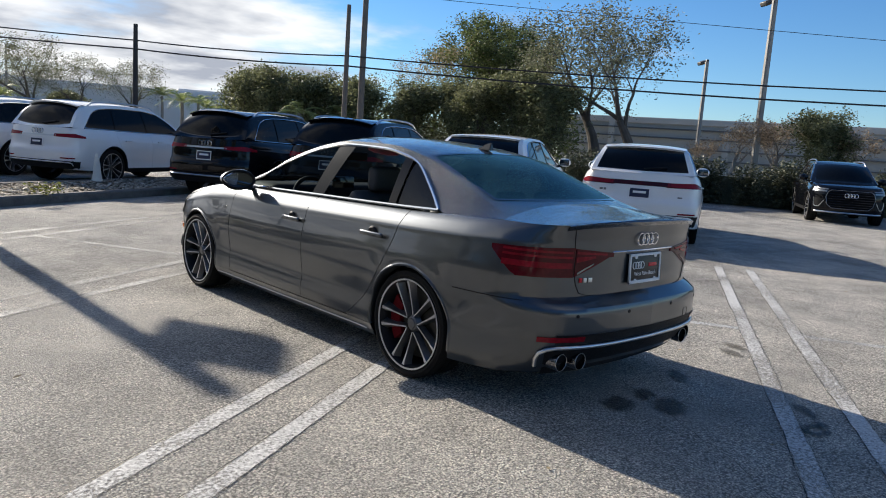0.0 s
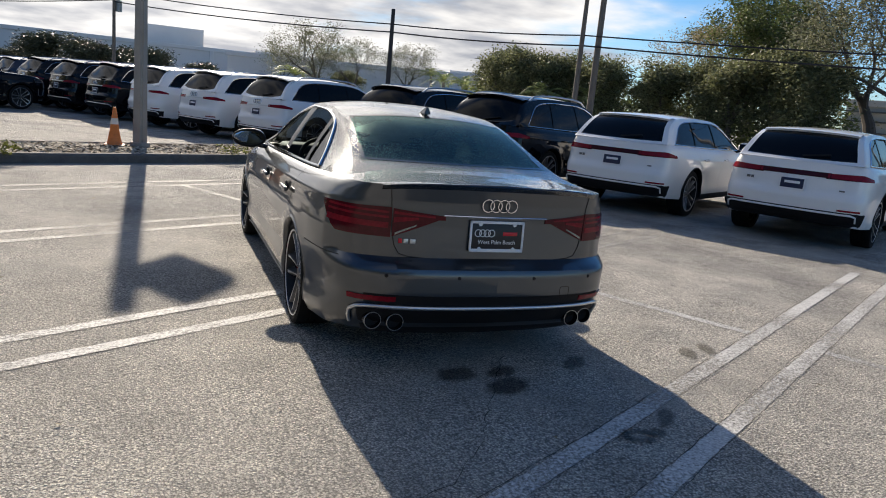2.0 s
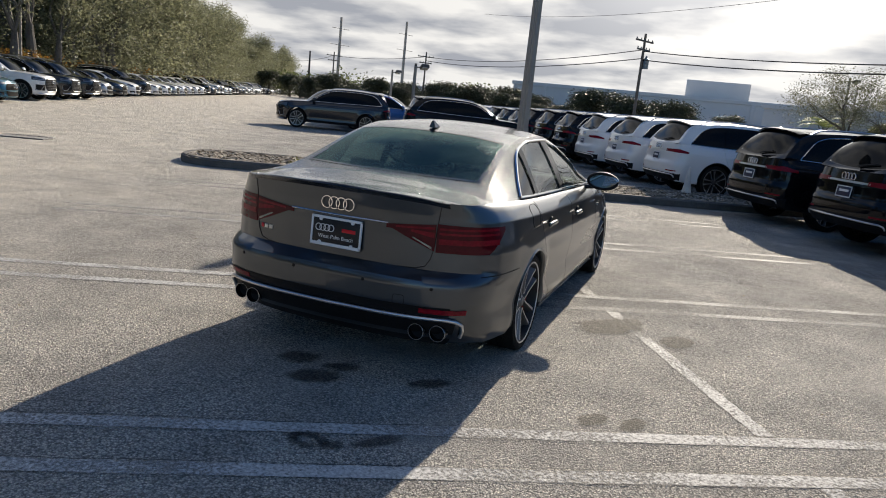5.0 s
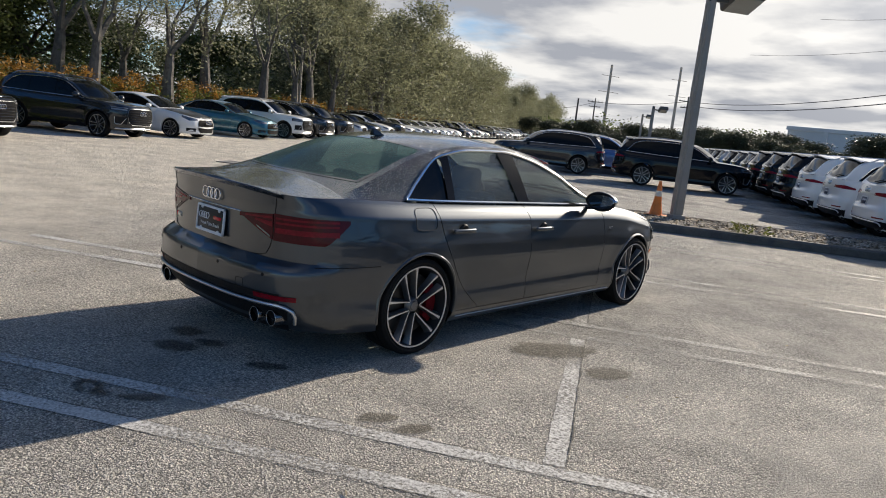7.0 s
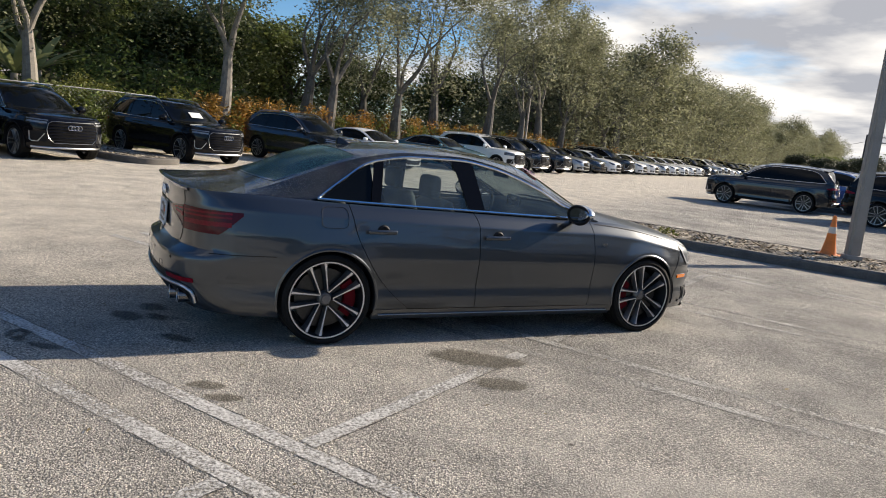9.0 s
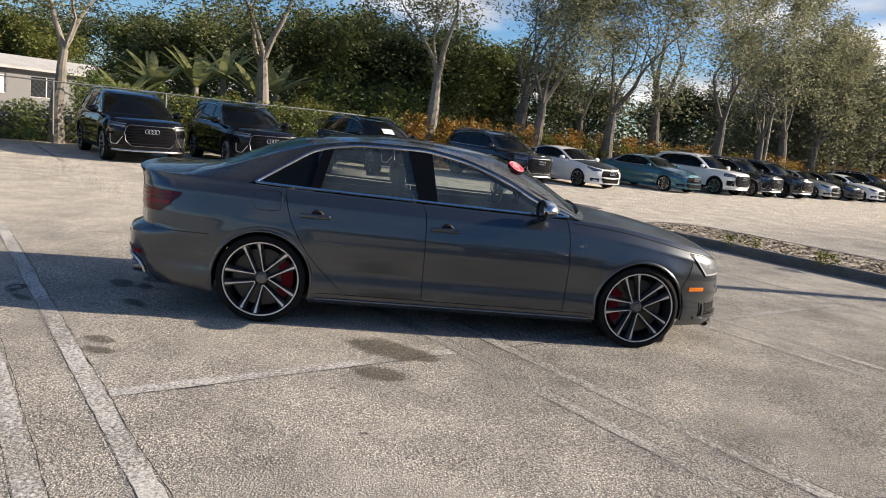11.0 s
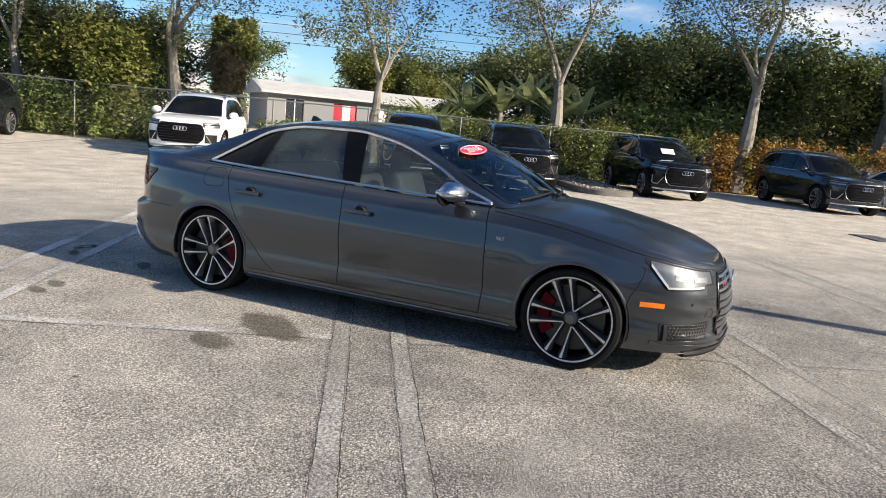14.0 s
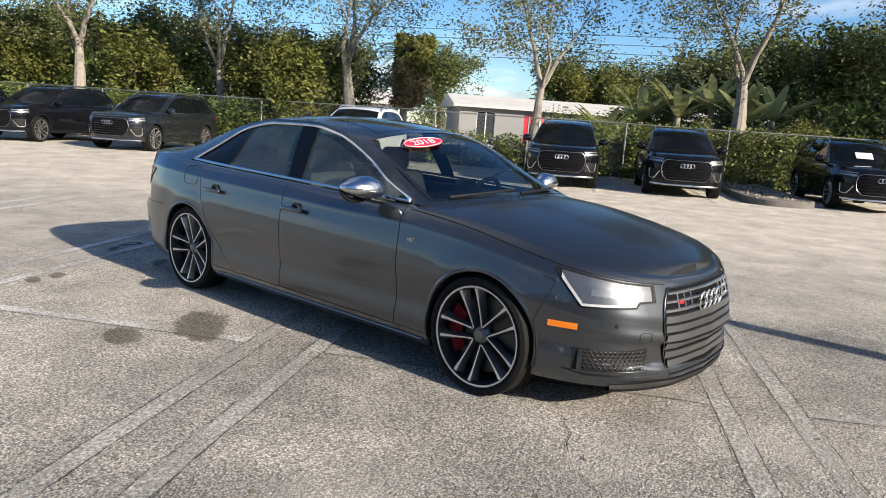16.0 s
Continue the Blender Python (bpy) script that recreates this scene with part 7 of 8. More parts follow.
# the cars parked across the far lane
parked("slate", -1.55, 24.6, 180)
parked("black", 3.75, 22.0, 0)
for k, (kind, n) in enumerate((("blue_mid", 27.5), ("red_mid", 30.2), ("black_mid", 32.9), ("slate_mid", 35.6), ("black_mid", 38.3), ("navy", 41.0), ("silver_mid", 43.7), ("black_mid", 46.4), ("slate_mid", 49.1))):
    parked(kind, 0.8, n, 0, True)
# the row along the fence, noses out
for kind, n in (("black_mid", -19.5), ("black_mid", -15.3), ("slate_mid", -11.6), ("white_mid", -5.1), ("black_mid", 0.75), ("black_mid", 3.7), ("black_mid", 8.0), ("slate_mid", 13.2), ("white_low", 16.8), ("teal_low", 21.9),
                ("white_mid", 25.4), ("slate_mid", 28.2), ("slate_mid", 31.0)):
    row_car = parked(kind, -12.7 - (2.25 if kind.endswith("mid") else 2.31), n, 0, n > 27)
    if n == 8.0:
        part("price_sheet", box_mesh("price_sheet", 0.40, 0.004, 0.24, 0.001), "paper", row_car, "white paper sheet behind the windscreen", at=Matrix.Translation((0.06, 0.950, 1.306)) @ Matrix.Rotation(radians(54.5), 4, "X"))
far = random.Random(4)
for k in range(44):
    parked(far.choice(("white_low", "silver_low", "slate_low", "white_low", "black_mid", "slate_mid", "white_mid")), -13.5 - 2.3, 35.6 + 2.75 * k, 0, True)
# by the hedge on the other side
parked("black_mid", 17.95, -6.85, 178)
parked("black_mid", 20.0, -1.6, 180)


# ---- plants ----
def leaf_material(name, color, second, through=0.35, vary=0.45):
    m = bpy.data.materials.new(name)
    m.use_nodes = True
    nt = m.node_tree
    N, L = nt.nodes, nt.links
    p = N["Principled BSDF"]
    p.inputs["Roughness"].default_value = 0.55
    p.inputs["Specular IOR Level"].default_value = 0.35
    geo, co = N.new("ShaderNodeNewGeometry"), N.new("ShaderNodeTexCoord")
    n = N.new("ShaderNodeTexNoise")
    n.inputs["Scale"].default_value, n.inputs["Detail"].default_value = 0.7, 3.0
    L.new(co.outputs["Object"], n.inputs["Vector"])
    add = N.new("ShaderNodeMath")
    add.operation = "MULTIPLY_ADD"
    L.new(geo.outputs["Random Per Island"], add.inputs[0])
    add.inputs[1].default_value = 0.5
    sub = N.new("ShaderNodeMath")
    sub.operation = "MULTIPLY_ADD"
    L.new(n.outputs[0], sub.inputs[0])
    sub.inputs[1].default_value = 1.3
    sub.inputs[2].default_value = -0.4
    L.new(sub.outputs[0], add.inputs[2])
    ramp = N.new("ShaderNodeMixRGB")
    ramp.use_clamp = True
    ramp.inputs[1].default_value, ramp.inputs[2].default_value = (*color, 1), (*second, 1)
    L.new(add.outputs[0], ramp.inputs[0])
    k = N.new("ShaderNodeMapRange")
    k.inputs["To Min"].default_value, k.inputs["To Max"].default_value = 1 - vary, 1 + vary
    w = N.new("ShaderNodeTexWhiteNoise")
    w.noise_dimensions = "1D"
    L.new(geo.outputs["Random Per Island"], w.inputs["W"])
    L.new(w.outputs["Value"], k.inputs["Value"])
    mul = N.new("ShaderNodeVectorMath")
    mul.operation = "SCALE"
    L.new(ramp.outputs[0], mul.inputs[0])
    L.new(k.outputs[0], mul.inputs["Scale"])
    L.new(mul.outputs[0], p.inputs["Base Color"])
    t, mx = N.new("ShaderNodeBsdfTranslucent"), N.new("ShaderNodeMixShader")
    L.new(mul.outputs[0], t.inputs["Color"])
    mx.inputs[0].default_value = through
    out = N["Material Output"]
    L.new(p.outputs[0], mx.inputs[1])
    L.new(t.outputs[0], mx.inputs[2])
    L.new(mx.outputs[0], out.inputs["Surface"])
    MATS[name] = m


leaf_material("leaf_olive", (0.100, 0.115, 0.046), (0.20, 0.205, 0.11), 0.40, 0.6)
leaf_material("leaf_silver", (0.155, 0.165, 0.088), (0.29, 0.29, 0.185), 0.45, 0.55)
leaf_material("leaf_dark", (0.062, 0.090, 0.026), (0.155, 0.175, 0.06), 0.38, 0.6)
leaf_material("leaf_green", (0.075, 0.125, 0.028), (0.17, 0.20, 0.055), 0.38, 0.6)
leaf_material("leaf_grey", (0.10, 0.108, 0.058), (0.19, 0.19, 0.12), 0.4, 0.6)
leaf_material("leaf_rust", (0.44, 0.20, 0.035), (0.20, 0.15, 0.04))
leaf_material("leaf_gold", (0.185, 0.175, 0.042), (0.09, 0.125, 0.03), 0.40, 0.6)
leaf_material("leaf_bright", (0.15, 0.21, 0.05), (0.30, 0.33, 0.13))
leaf_material("leaf_banana", (0.34, 0.40, 0.14), (0.50, 0.51, 0.26), 0.5, 0.4)
leaf_material("leaf_far", (0.055, 0.065, 0.032), (0.10, 0.105, 0.06), 0.1)
leaf_material("leaf_twig", (0.36, 0.275, 0.19), (0.24, 0.19, 0.125), 0.5, 0.4)
leaf_material("leaf_dry", (0.33, 0.26, 0.15), (0.22, 0.18, 0.10), 0.45)
mat("bark_pale", (0.26, 0.235, 0.20), 0.9, vary=0.35, scale=3.0, bump=0.7, bump_scale=22, second=(0.15, 0.135, 0.115), second_at=0.55)
mat("bark_grey", (0.17, 0.155, 0.135), 0.9, vary=0.35, scale=3.0, bump=0.7, bump_scale=22, second=(0.10, 0.09, 0.078), second_at=0.5)
mat("bark_dark", (0.10, 0.085, 0.07), 0.9, vary=0.35, scale=3.0, bump=0.7, bump_scale=22)
mat("roof_shingle", (0.47, 0.465, 0.45), 0.95, spec=0.05, vary=0.2, scale=1.0, fine=25, bump=0.3)
mat("roof_brown", (0.34, 0.21, 0.13), 0.9, vary=0.25, scale=1.0, fine=25, bump=0.3)
mat("stucco_grey", (0.225, 0.228, 0.23), 0.9, vary=0.1, scale=0.5)
mat("stucco_pale", (0.48, 0.465, 0.43), 0.9, vary=0.1, scale=0.5)
mat("stucco_blue", (0.74, 0.71, 0.67), 0.9, vary=0.12, scale=0.2)
mat("door_red", (0.50, 0.02, 0.04), 0.5, vary=0.08)
mat("house_glass", (0.03, 0.035, 0.04), 0.08, vary=0.0)
mat("white_wood", (0.72, 0.71, 0.68), 0.7, vary=0.06)


def leaves(centres, radii, count, size, rnd, flat=0.5):
    """Many small leaf blades in balls round the given centres; returns verts and faces."""
    C, R = np.array(centres, float), np.array(radii, float)
    w = R**2
    idx = rnd.choice(len(C), count, p=w / w.sum())
    d = rnd.normal(size=(count, 3))
    d /= np.linalg.norm(d, axis=1)[:, None]
    r = R[idx] * rnd.random(count) ** 0.45
    P = C[idx] + d * r[:, None] * [1, 1, 0.75]
    a = rnd.normal(size=(count, 3)) * [1, 1, flat]
    a /= np.linalg.norm(a, axis=1)[:, None]
    b = np.cross(a, rnd.normal(size=(count, 3)))
    b /= np.linalg.norm(b, axis=1)[:, None]
    s = size * (0.6 + 0.8 * rnd.random(count))
    A, B = a * s[:, None], b * (s * 0.42)[:, None]
    V = np.stack([P - A, P + B, P + A, P - B], 1).reshape(-1, 3)
    F = np.arange(count * 4).reshape(-1, 4)
    return V, F


def quick_mesh(name, V, F):
    me = bpy.data.meshes.new(name)
    V, F = np.asarray(V, np.float32), np.asarray(F, np.int32)
    me.vertices.add(len(V))
    me.vertices.foreach_set("co", V.ravel())
    me.loops.add(F.size)
    me.loops.foreach_set("vertex_index", F.ravel())
    me.polygons.add(len(F))
    me.polygons.foreach_set("loop_start", np.arange(0, F.size, F.shape[1], dtype=np.int32))
    me.update(calc_edges=True)
    return me


def limbs(rnd, base, height, r, splits, spread, lean=0.15, forks=3, start=0.3):
    """A trunk that divides into limbs; returns lines of points with radii, and the outer ends."""
    lines, ends = [], []

    def grow(p, d, length, rad, level):
        n = 6 if level == 0 else 5
        pts, rr = [p], [rad]
        q, dd = p, d
        for k in range(n):
            dd = (dd + Vector((rnd.normal(), rnd.normal(), rnd.normal() * 0.4)) * (0.09 if level == 0 else 0.16) + Vector((0, 0, 0.05))).normalized()
            q = q + dd * (length / n)
            pts.append(q)
            rr.append(rad * (1 - 0.55 * (k + 1) / n))
        lines.append((pts, rr))
        if level >= splits - 1:
            ends.extend(pts[2:])
        elif level >= 1:
            ends.extend(pts[3:])
        if level >= splits:
            return
        m = forks if level else forks + 1
        a0 = rnd.random() * 6.28
        for k in range(m):
            a = a0 + 6.28 * k / m + rnd.normal() * 0.3
            tilt = spread * (0.65 + 0.6 * rnd.random())
            side = Vector((math.cos(a), math.sin(a), 0))
            nd = (dd * math.cos(tilt) + side * math.sin(tilt)).normalized()
            at = pts[-1] if k == 0 else pts[-1 - int(rnd.random() * 2)]
            grow(at, nd, length * (0.62 + 0.25 * rnd.random()) * (1.0 if level else 0.95), rr[-1] * (0.85 if k == 0 else 0.7), level + 1)
    grow(Vector(base), Vector((rnd.normal() * lean, rnd.normal() * lean, 1)).normalized(), height * start, r, 0)
    return lines, ends


def tree(name, seed, height, r, splits=3, spread=0.6, forks=3, count=9000, size=0.09, ball=0.65, bark="bark_pale", leaf="leaf_olive", label="", start=0.3, sink=0.0, hang=0.0, floor=1.2):
    rnd = np.random.default_rng(seed)
    thing = tagged(new(name), label, "tree", group="trees")
    lines, ends = limbs(rnd, (0, 0, -sink), height, r, splits, spread, forks=forks, start=start)
    top = max(e.z for e in ends)
    k = height / top
    ms = []
    for pts, rr in lines:
        n = 10 if rr[0] > 0.08 else 5
        if rr[0] < 0.006:
            continue
        ms.append((tube("limb", [p * k for p in pts], 0.1, n, squash=[max(x * k, 0.008) for x in rr]), ID))
    part("trunk", join("trunk", ms), bark, thing)
    E = np.array([tuple(e * k) for e in ends])
    if hang:
        # sprays of leaves that hang below the limbs, ragged from twig to twig
        low = E[rnd.random(len(E)) < 0.75]
        low = low * [1.08, 1.08, 1.0] - np.stack([0 * low[:, 0], 0 * low[:, 0], hang * rnd.random(len(low)) ** 1.3], 1)
        E = np.concatenate([E, low])
        E[:, 2] = np.maximum(E[:, 2], floor + 0.5 * rnd.random(len(E)))
    V, F = leaves(E, np.full(len(E), ball) * (0.6 + 0.8 * rnd.random(len(E))), count, size, rnd)
    part("crown", quick_mesh("crown", V, F), leaf, thing)
    return thing


def shrub_mass(name, boxes, count, size, leaf, label, seed, category="shrub", bumps=0.5, kind="stuff", close=1.6):
    """Foliage filling a run of lot boxes (u0, u1, n0, n1, z0, z1) with a lumpy outline."""
    rnd = np.random.default_rng(seed)
    C, R = [], []
    for u0, u1, n0, n1, z0, z1 in boxes:
        m = max(4, int((u1 - u0) * (n1 - n0) * close))
        for _ in range(m):
            u, n = u0 + (u1 - u0) * rnd.random(), n0 + (n1 - n0) * rnd.random()
            top = z0 + (z1 - z0) * (0.72 + 0.28 * rnd.random())
            z = z0
            while z < top:
                C.append(tuple(lot(u, n, z + 0.2)))
                R.append(bumps * (0.6 + 0.6 * rnd.random()))
                z += bumps * 0.8
    V, F = leaves(C, R, count, size, rnd)
    V[:, 2] = np.maximum(V[:, 2], 0.02)
    ob = part(name, quick_mesh(name, V, F), leaf)
    return tagged(ob, label, category, kind=kind)


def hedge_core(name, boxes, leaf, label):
    """Dark solid boxes added inside a hedge, to stop daylight and stand for shade."""
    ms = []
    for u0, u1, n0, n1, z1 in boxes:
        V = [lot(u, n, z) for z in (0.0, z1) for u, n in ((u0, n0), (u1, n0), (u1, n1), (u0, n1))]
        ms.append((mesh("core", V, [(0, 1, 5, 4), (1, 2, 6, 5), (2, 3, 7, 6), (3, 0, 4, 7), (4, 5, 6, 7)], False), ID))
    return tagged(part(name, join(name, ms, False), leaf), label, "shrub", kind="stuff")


def frond_plant(name, u, n, height, fronds, length, width, leaf, label, seed, trunk_r=0.12, droop=1.0, split=True, category="palm"):
    """A palm or banana: a stem with arching fronds."""
    rnd = np.random.default_rng(seed)
    thing = tagged(new(name), label, category, group="palms and bananas")
    thing.matrix_world = Matrix.Translation(lot(u, n))
    if height > 0.3:
        part("trunk", tube("trunk", [(0.05 * math.sin(3 * f), 0.04 * math.cos(2 * f), height * f) for f in np.linspace(0, 1, 7)], trunk_r, 9, squash=[trunk_r * (1.15 - 0.3 * f) for f in np.linspace(0, 1, 7)]), "bark_pale", thing)
    for k in range(fronds):
        a = 6.28 * k / fronds + rnd.normal() * 0.25
        up = 0.35 + 1.0 * rnd.random()
        V, F = [], []
        m = 9
        pts = []
        for i in range(m + 1):
            f = i / m
            out = length * f * math.cos(up * (1 - 0.3 * f))
            z = height + length * f * math.sin(up) - droop * length * 0.75 * f**2.2
            pts.append(Vector((out * math.cos(a), out * math.sin(a), z)))
        side = Vector((-math.sin(a), math.cos(a), 0))
        if split:
            for i in range(1, m + 1):
                for sub in range(3):
                    f = (i - sub / 3) / m
                    c = pts[i] + (pts[i - 1] - pts[i]) * (sub / 3)
                    w = width * math.sin(math.pi * min(1, f * 0.93 + 0.07)) ** 0.6
                    ax = (pts[i] - pts[i - 1]).normalized() * 0.05 * length
                    for sg in (-1, 1):
                        b = len(V)
                        tip = c + side * (sg * w) + ax * 2.5 + Vector((0, 0, -0.35 * w))
                        V += [c - ax * 0.25, c + ax * 0.25, tip]
                        F.append((b, b + 1, b + 2))
            me = mesh("frond", V, F, False)
        else:
            P = []
            for i in range(m + 1):
                f = i / m
                w = width * math.sin(math.pi * min(1, f * 0.9 + 0.06)) ** 0.7
                P.append([pts[i] - side * w + Vector((0, 0, 0.12 * w)), pts[i], pts[i] + side * w + Vector((0, 0, 0.12 * w))])
            me = grid("frond", [[tuple(x) for x in row] for row in P])
        part("frond", me, leaf, thing)
    return thing


def planting():
    ficus = "tall pale-barked tree with sparse olive leaves behind the fence"
    protos = [tree("tree", 11, 10.4, 0.28, 6, 0.46, 2, 40000, 0.055, 0.46, label=ficus, start=0.27, hang=3.2, floor=3.3),
              tree("tree", 23, 9.8, 0.115, 4, 0.40, 4, 19000, 0.105, 0.70, "bark_grey", "leaf_silver", label=ficus, start=0.08, hang=6.0, floor=0.7),
              tree("tree", 37, 9.8, 0.23, 6, 0.44, 2, 31000, 0.053, 0.42, label=ficus, start=0.27, hang=3.2, floor=3.4),
              tree("tree", 43, 10.6, 0.15, 6, 0.40, 2, 13000, 0.070, 0.46, "bark_grey", "leaf_silver", "tall thin-stemmed tree with sparse silvery leaves behind the hedge", start=0.12, hang=4.5, floor=1.2)]
    rnd = random.Random(5)
    spots = [(-18.9, -26.2, 1), (-18.8, -17.2, 0), (-20.6, -12.2, 2), (-19.7, -6.8, 0), (-18.8, -0.38, 2), (-19.0, 5.95, 0), (-18.7, 12.6, 0)]
    n = 18.4
    while n < 225:
        spots.append((-18.9 + rnd.uniform(-0.5, 0.5), n, 3 if n < 44 else 1))
        if n < 26 or n > 40:
            spots.append((-22.6 + rnd.uniform(-1.0, 1.0), n + 1.9, 3 if n < 30 else 1))
        n += rnd.uniform(3.2, 4.8) if n < 95 else 6.5
    used = set()
    for u, n, k in spots:
        s = rnd.uniform(0.95, 1.12) if n < 16 else (rnd.uniform(0.85, 1.15) if n < 34 else rnd.uniform(0.70, 1.22))
        m = lot_pose(u, n, 0, rnd.uniform(0, 360)) @ Matrix.Diagonal((s, s, s, 1))
        if k not in used:
            protos[k].matrix_basis = m
            used.add(k)
        else:
            o = copy_thing(protos[k], m)
            o.scale = (s, s, s)
    bush = tree("tree", 51, 5.5, 0.16, 3, 0.65, 4, 15000, 0.095, 0.62, "bark_dark", "leaf_dark", "dense dark green tree behind the fence", 0.16, hang=3.2, floor=0.5)
    dark = [(-27.0, 10.4, 1.15), (-30.0, 22.0, 1.35), (-28.0, 25.5, 1.3), (-27.0, 18.5, 1.2), (-29.5, 14.6, 1.3), (-35.0, 8.0, 1.15), (-24.5, -14.0, 0.92), (-26.0, -18.5, 1.05), (-24.5, -22.5, 1.0), (-25.5, -9.5, 0.9), (-33.0, 16.5, 1.35), (-36.0, 5.4, 0.72), (-38.0, 10.0, 1.25), (-31.0, 20.5, 0.95), (-33, 27, 1.0), (-31, 34, 1.1),
            (-28, 41, 1.2), (-28, 49, 1.2), (-28, 57, 1.2), (-28, 66, 1.2), (-28, 76, 1.1), (-31, -28, 1.15), (-23, -29.5, 1.1), (-62, -12, 1.5), (-64, 0, 1.45), (-66, 12, 1.6), (-60, 22, 1.5), (-58, -26, 1.5), (-46, -20, 1.2), (-66, 5.5, 1.5), (-58, 17, 1.3)]
    for k, (u, n, s) in enumerate(dark):
        m = lot_pose(u, n, 0, 67 * k) @ Matrix.Diagonal((s, s, s, 1))
        if k == 0:
            bush.matrix_basis = m
        else:
            copy_thing(bush, m).scale = (s, s, s)
    gold = tree("tree", 63, 4.2, 0.10, 3, 0.62, 4, 10000, 0.085, 0.55, "bark_dark", "leaf_gold", "yellow-green bushy tree behind the wire fence", 0.15, hang=2.4, floor=0.4)
    for k, (u, n, s) in enumerate(((-20.5, -9.2, 1.0), (-21.5, -11.4, 0.9), (-20.2, -16.5, 1.0), (-22.5, 3.4, 0.62), (-20.4, 8.6, 0.55), (-21.0, -22.0, 1.1), (-63.0, -2.6, 1.95), (-62.0, 1.6, 1.75), (-60.0, 6.0, 1.5))):
        m = lot_pose(u, n, 0, 80 * k) @ Matrix.Diagonal((s, s, s, 1))
        if k == 0:
            gold.matrix_basis = m
        else:
            copy_thing(gold, m).scale = (s, s, s)
    # fence-line greenery and the rust-coloured hedge
    shrub_mass("fence_vines", [(-19.4, -18.3, -28, -8.5, 0, 1.7), (-19.4, -18.4, -3.0, 0.0, 0, 0.9), (-19.4, -18.2, 0.0, 9.6, 0, 1.7), (-19.4, -18.4, -8.5, -3.0, 0, 1.0)], 90000, 0.060, "leaf_green", "green vines and shrubs along the wire fence", 71, bumps=0.42, close=5.0)
    shrub_mass("fence_vines", [(-19.2, -18.2, 3.0, 9.6, 0.3, 1.7)], 9000, 0.062, "leaf_gold", "yellowing vines along the wire fence", 72, bumps=0.42, close=4.0)
    hedge_core("hedge_core", [(-19.6, -18.7, 9.8, 95, 1.35), (-19.9, -19.3, 0.3, 9.4, 1.1), (-19.3, -18.95, -8.8, 0.2, 0.62), (-20.2, -19.4, -28, -9, 1.3)], "bark_dark", "dark boxes added for the shade inside the clipped hedge")
    shrub_mass("rust_hedge", [(-19.3, -18.3, 11.0, 40, 0, 1.9)], 34000, 0.07, "leaf_rust", "long clipped hedge with rust-orange leaves", 73, "hedge", 0.36, close=5.0)
    shrub_mass("rust_hedge", [(-19.3, -18.3, 40, 95, 0, 1.75)], 15000, 0.10, "leaf_rust", "far end of the rust-orange hedge", 74, "hedge", 0.45)
    shrub_mass("hedge_greenery", [(-19.2, -18.25, 8.5, 40, 0, 1.7)], 26000, 0.07, "leaf_gold", "green-gold leaves growing through the clipped hedge", 86, "hedge", 0.42, close=4.0)
    shrub_mass("grass_verge", [(-18.4, -17.6, -28, 9.5, 0, 0.16)], 9000, 0.06, "leaf_bright", "rough grass at the foot of the fence", 75, "grass", 0.14)
    shrub_mass("far_thicket", [(-25, -21, 34, 95, 0, 3.6), (-24, -21, 15, 34, 0, 2.2)], 34000, 0.12, "leaf_olive", "olive undergrowth behind the rust hedge", 78, "shrub", 0.9)
    shrub_mass("far_thicket", [(-36, -30, 40, 95, 0, 5.5), (-37, -31, 12, 40, 0, 4.4)], 40000, 0.17, "leaf_olive", "dense dark thicket behind the tree row", 76, "shrub", 1.2)
    shrub_mass("far_thicket", [(-30, -24, 95, 225, 0, 5.0)], 16000, 0.40, "leaf_dark", "far end of the thicket behind the tree row", 87, "shrub", 1.6)
    shrub_mass("far_thicket", [(-40, -34, -34, -20, 0, 5.5), (-30, -25, -40, -26, 0, 5.0)], 14000, 0.16, "leaf_dark", "dense dark thicket behind the fence", 77, "shrub", 1.2)
    shrub_mass("garden_thicket", [(-24.5, -21.0, 9.0, 15.0, 0, 3.4), (-26, -22, -12.5, -8.0, 0, 3.0), (-24.5, -20.5, -27, -12.5, 0, 3.6), (-33, -28, 2.6, 4.4, 0, 2.6), (-32, -27, 8.5, 13.5, 0, 4.2)], 30000, 0.10, "leaf_green", "leafy garden thicket behind the wire fence", 79, "shrub", 0.8)
    shrub_mass("garden_thicket", [(-22.5, -19.8, 1.2, 9.5, 0, 1.9), (-30, -25, 12.5, 20, 0, 3.8), (-28, -24, -30, -20, 0, 4.6)], 22000, 0.10, "leaf_olive", "olive garden thicket behind the wire fence", 85, "shrub", 0.8)
    # bananas and palms among the gardens
    for k, (u, n, h) in enumerate(((-21.6, 4.4, 2.1), (-22.2, 5.6, 2.5), (-21.5, 6.6, 2.0), (-22.4, 3.2, 1.9), (-22.0, 7.6, 2.2), (-20.8, 1.9, 1.0))):
        frond_plant("banana_plant", u, n, h, 15, 1.7, 0.155, "leaf_banana", "banana plant with broad torn pale green leaves", 80 + k, 0.13, 0.22, False, "banana plant")
    frond_plant("fan_palm", -25.8, -6.6, 3.9, 70, 1.7, 0.16, "leaf_gold", "shaggy fan palm with yellow-green fronds", 90, 0.16, 0.8)
    frond_plant("fan_palm", -25.8, -6.6, 3.5, 80, 1.7, 0.13, "leaf_dry", "hanging skirt of dry palm fronds", 91, 0.12, 1.9)
    shrub_mass("palm_skirt", [(-26.7, -24.9, -7.5, -5.7, 1.9, 3.7)], 3600, 0.13, "leaf_dry", "thick shaggy skirt of dead fronds on the fan palm", 94, "palm", 0.4)
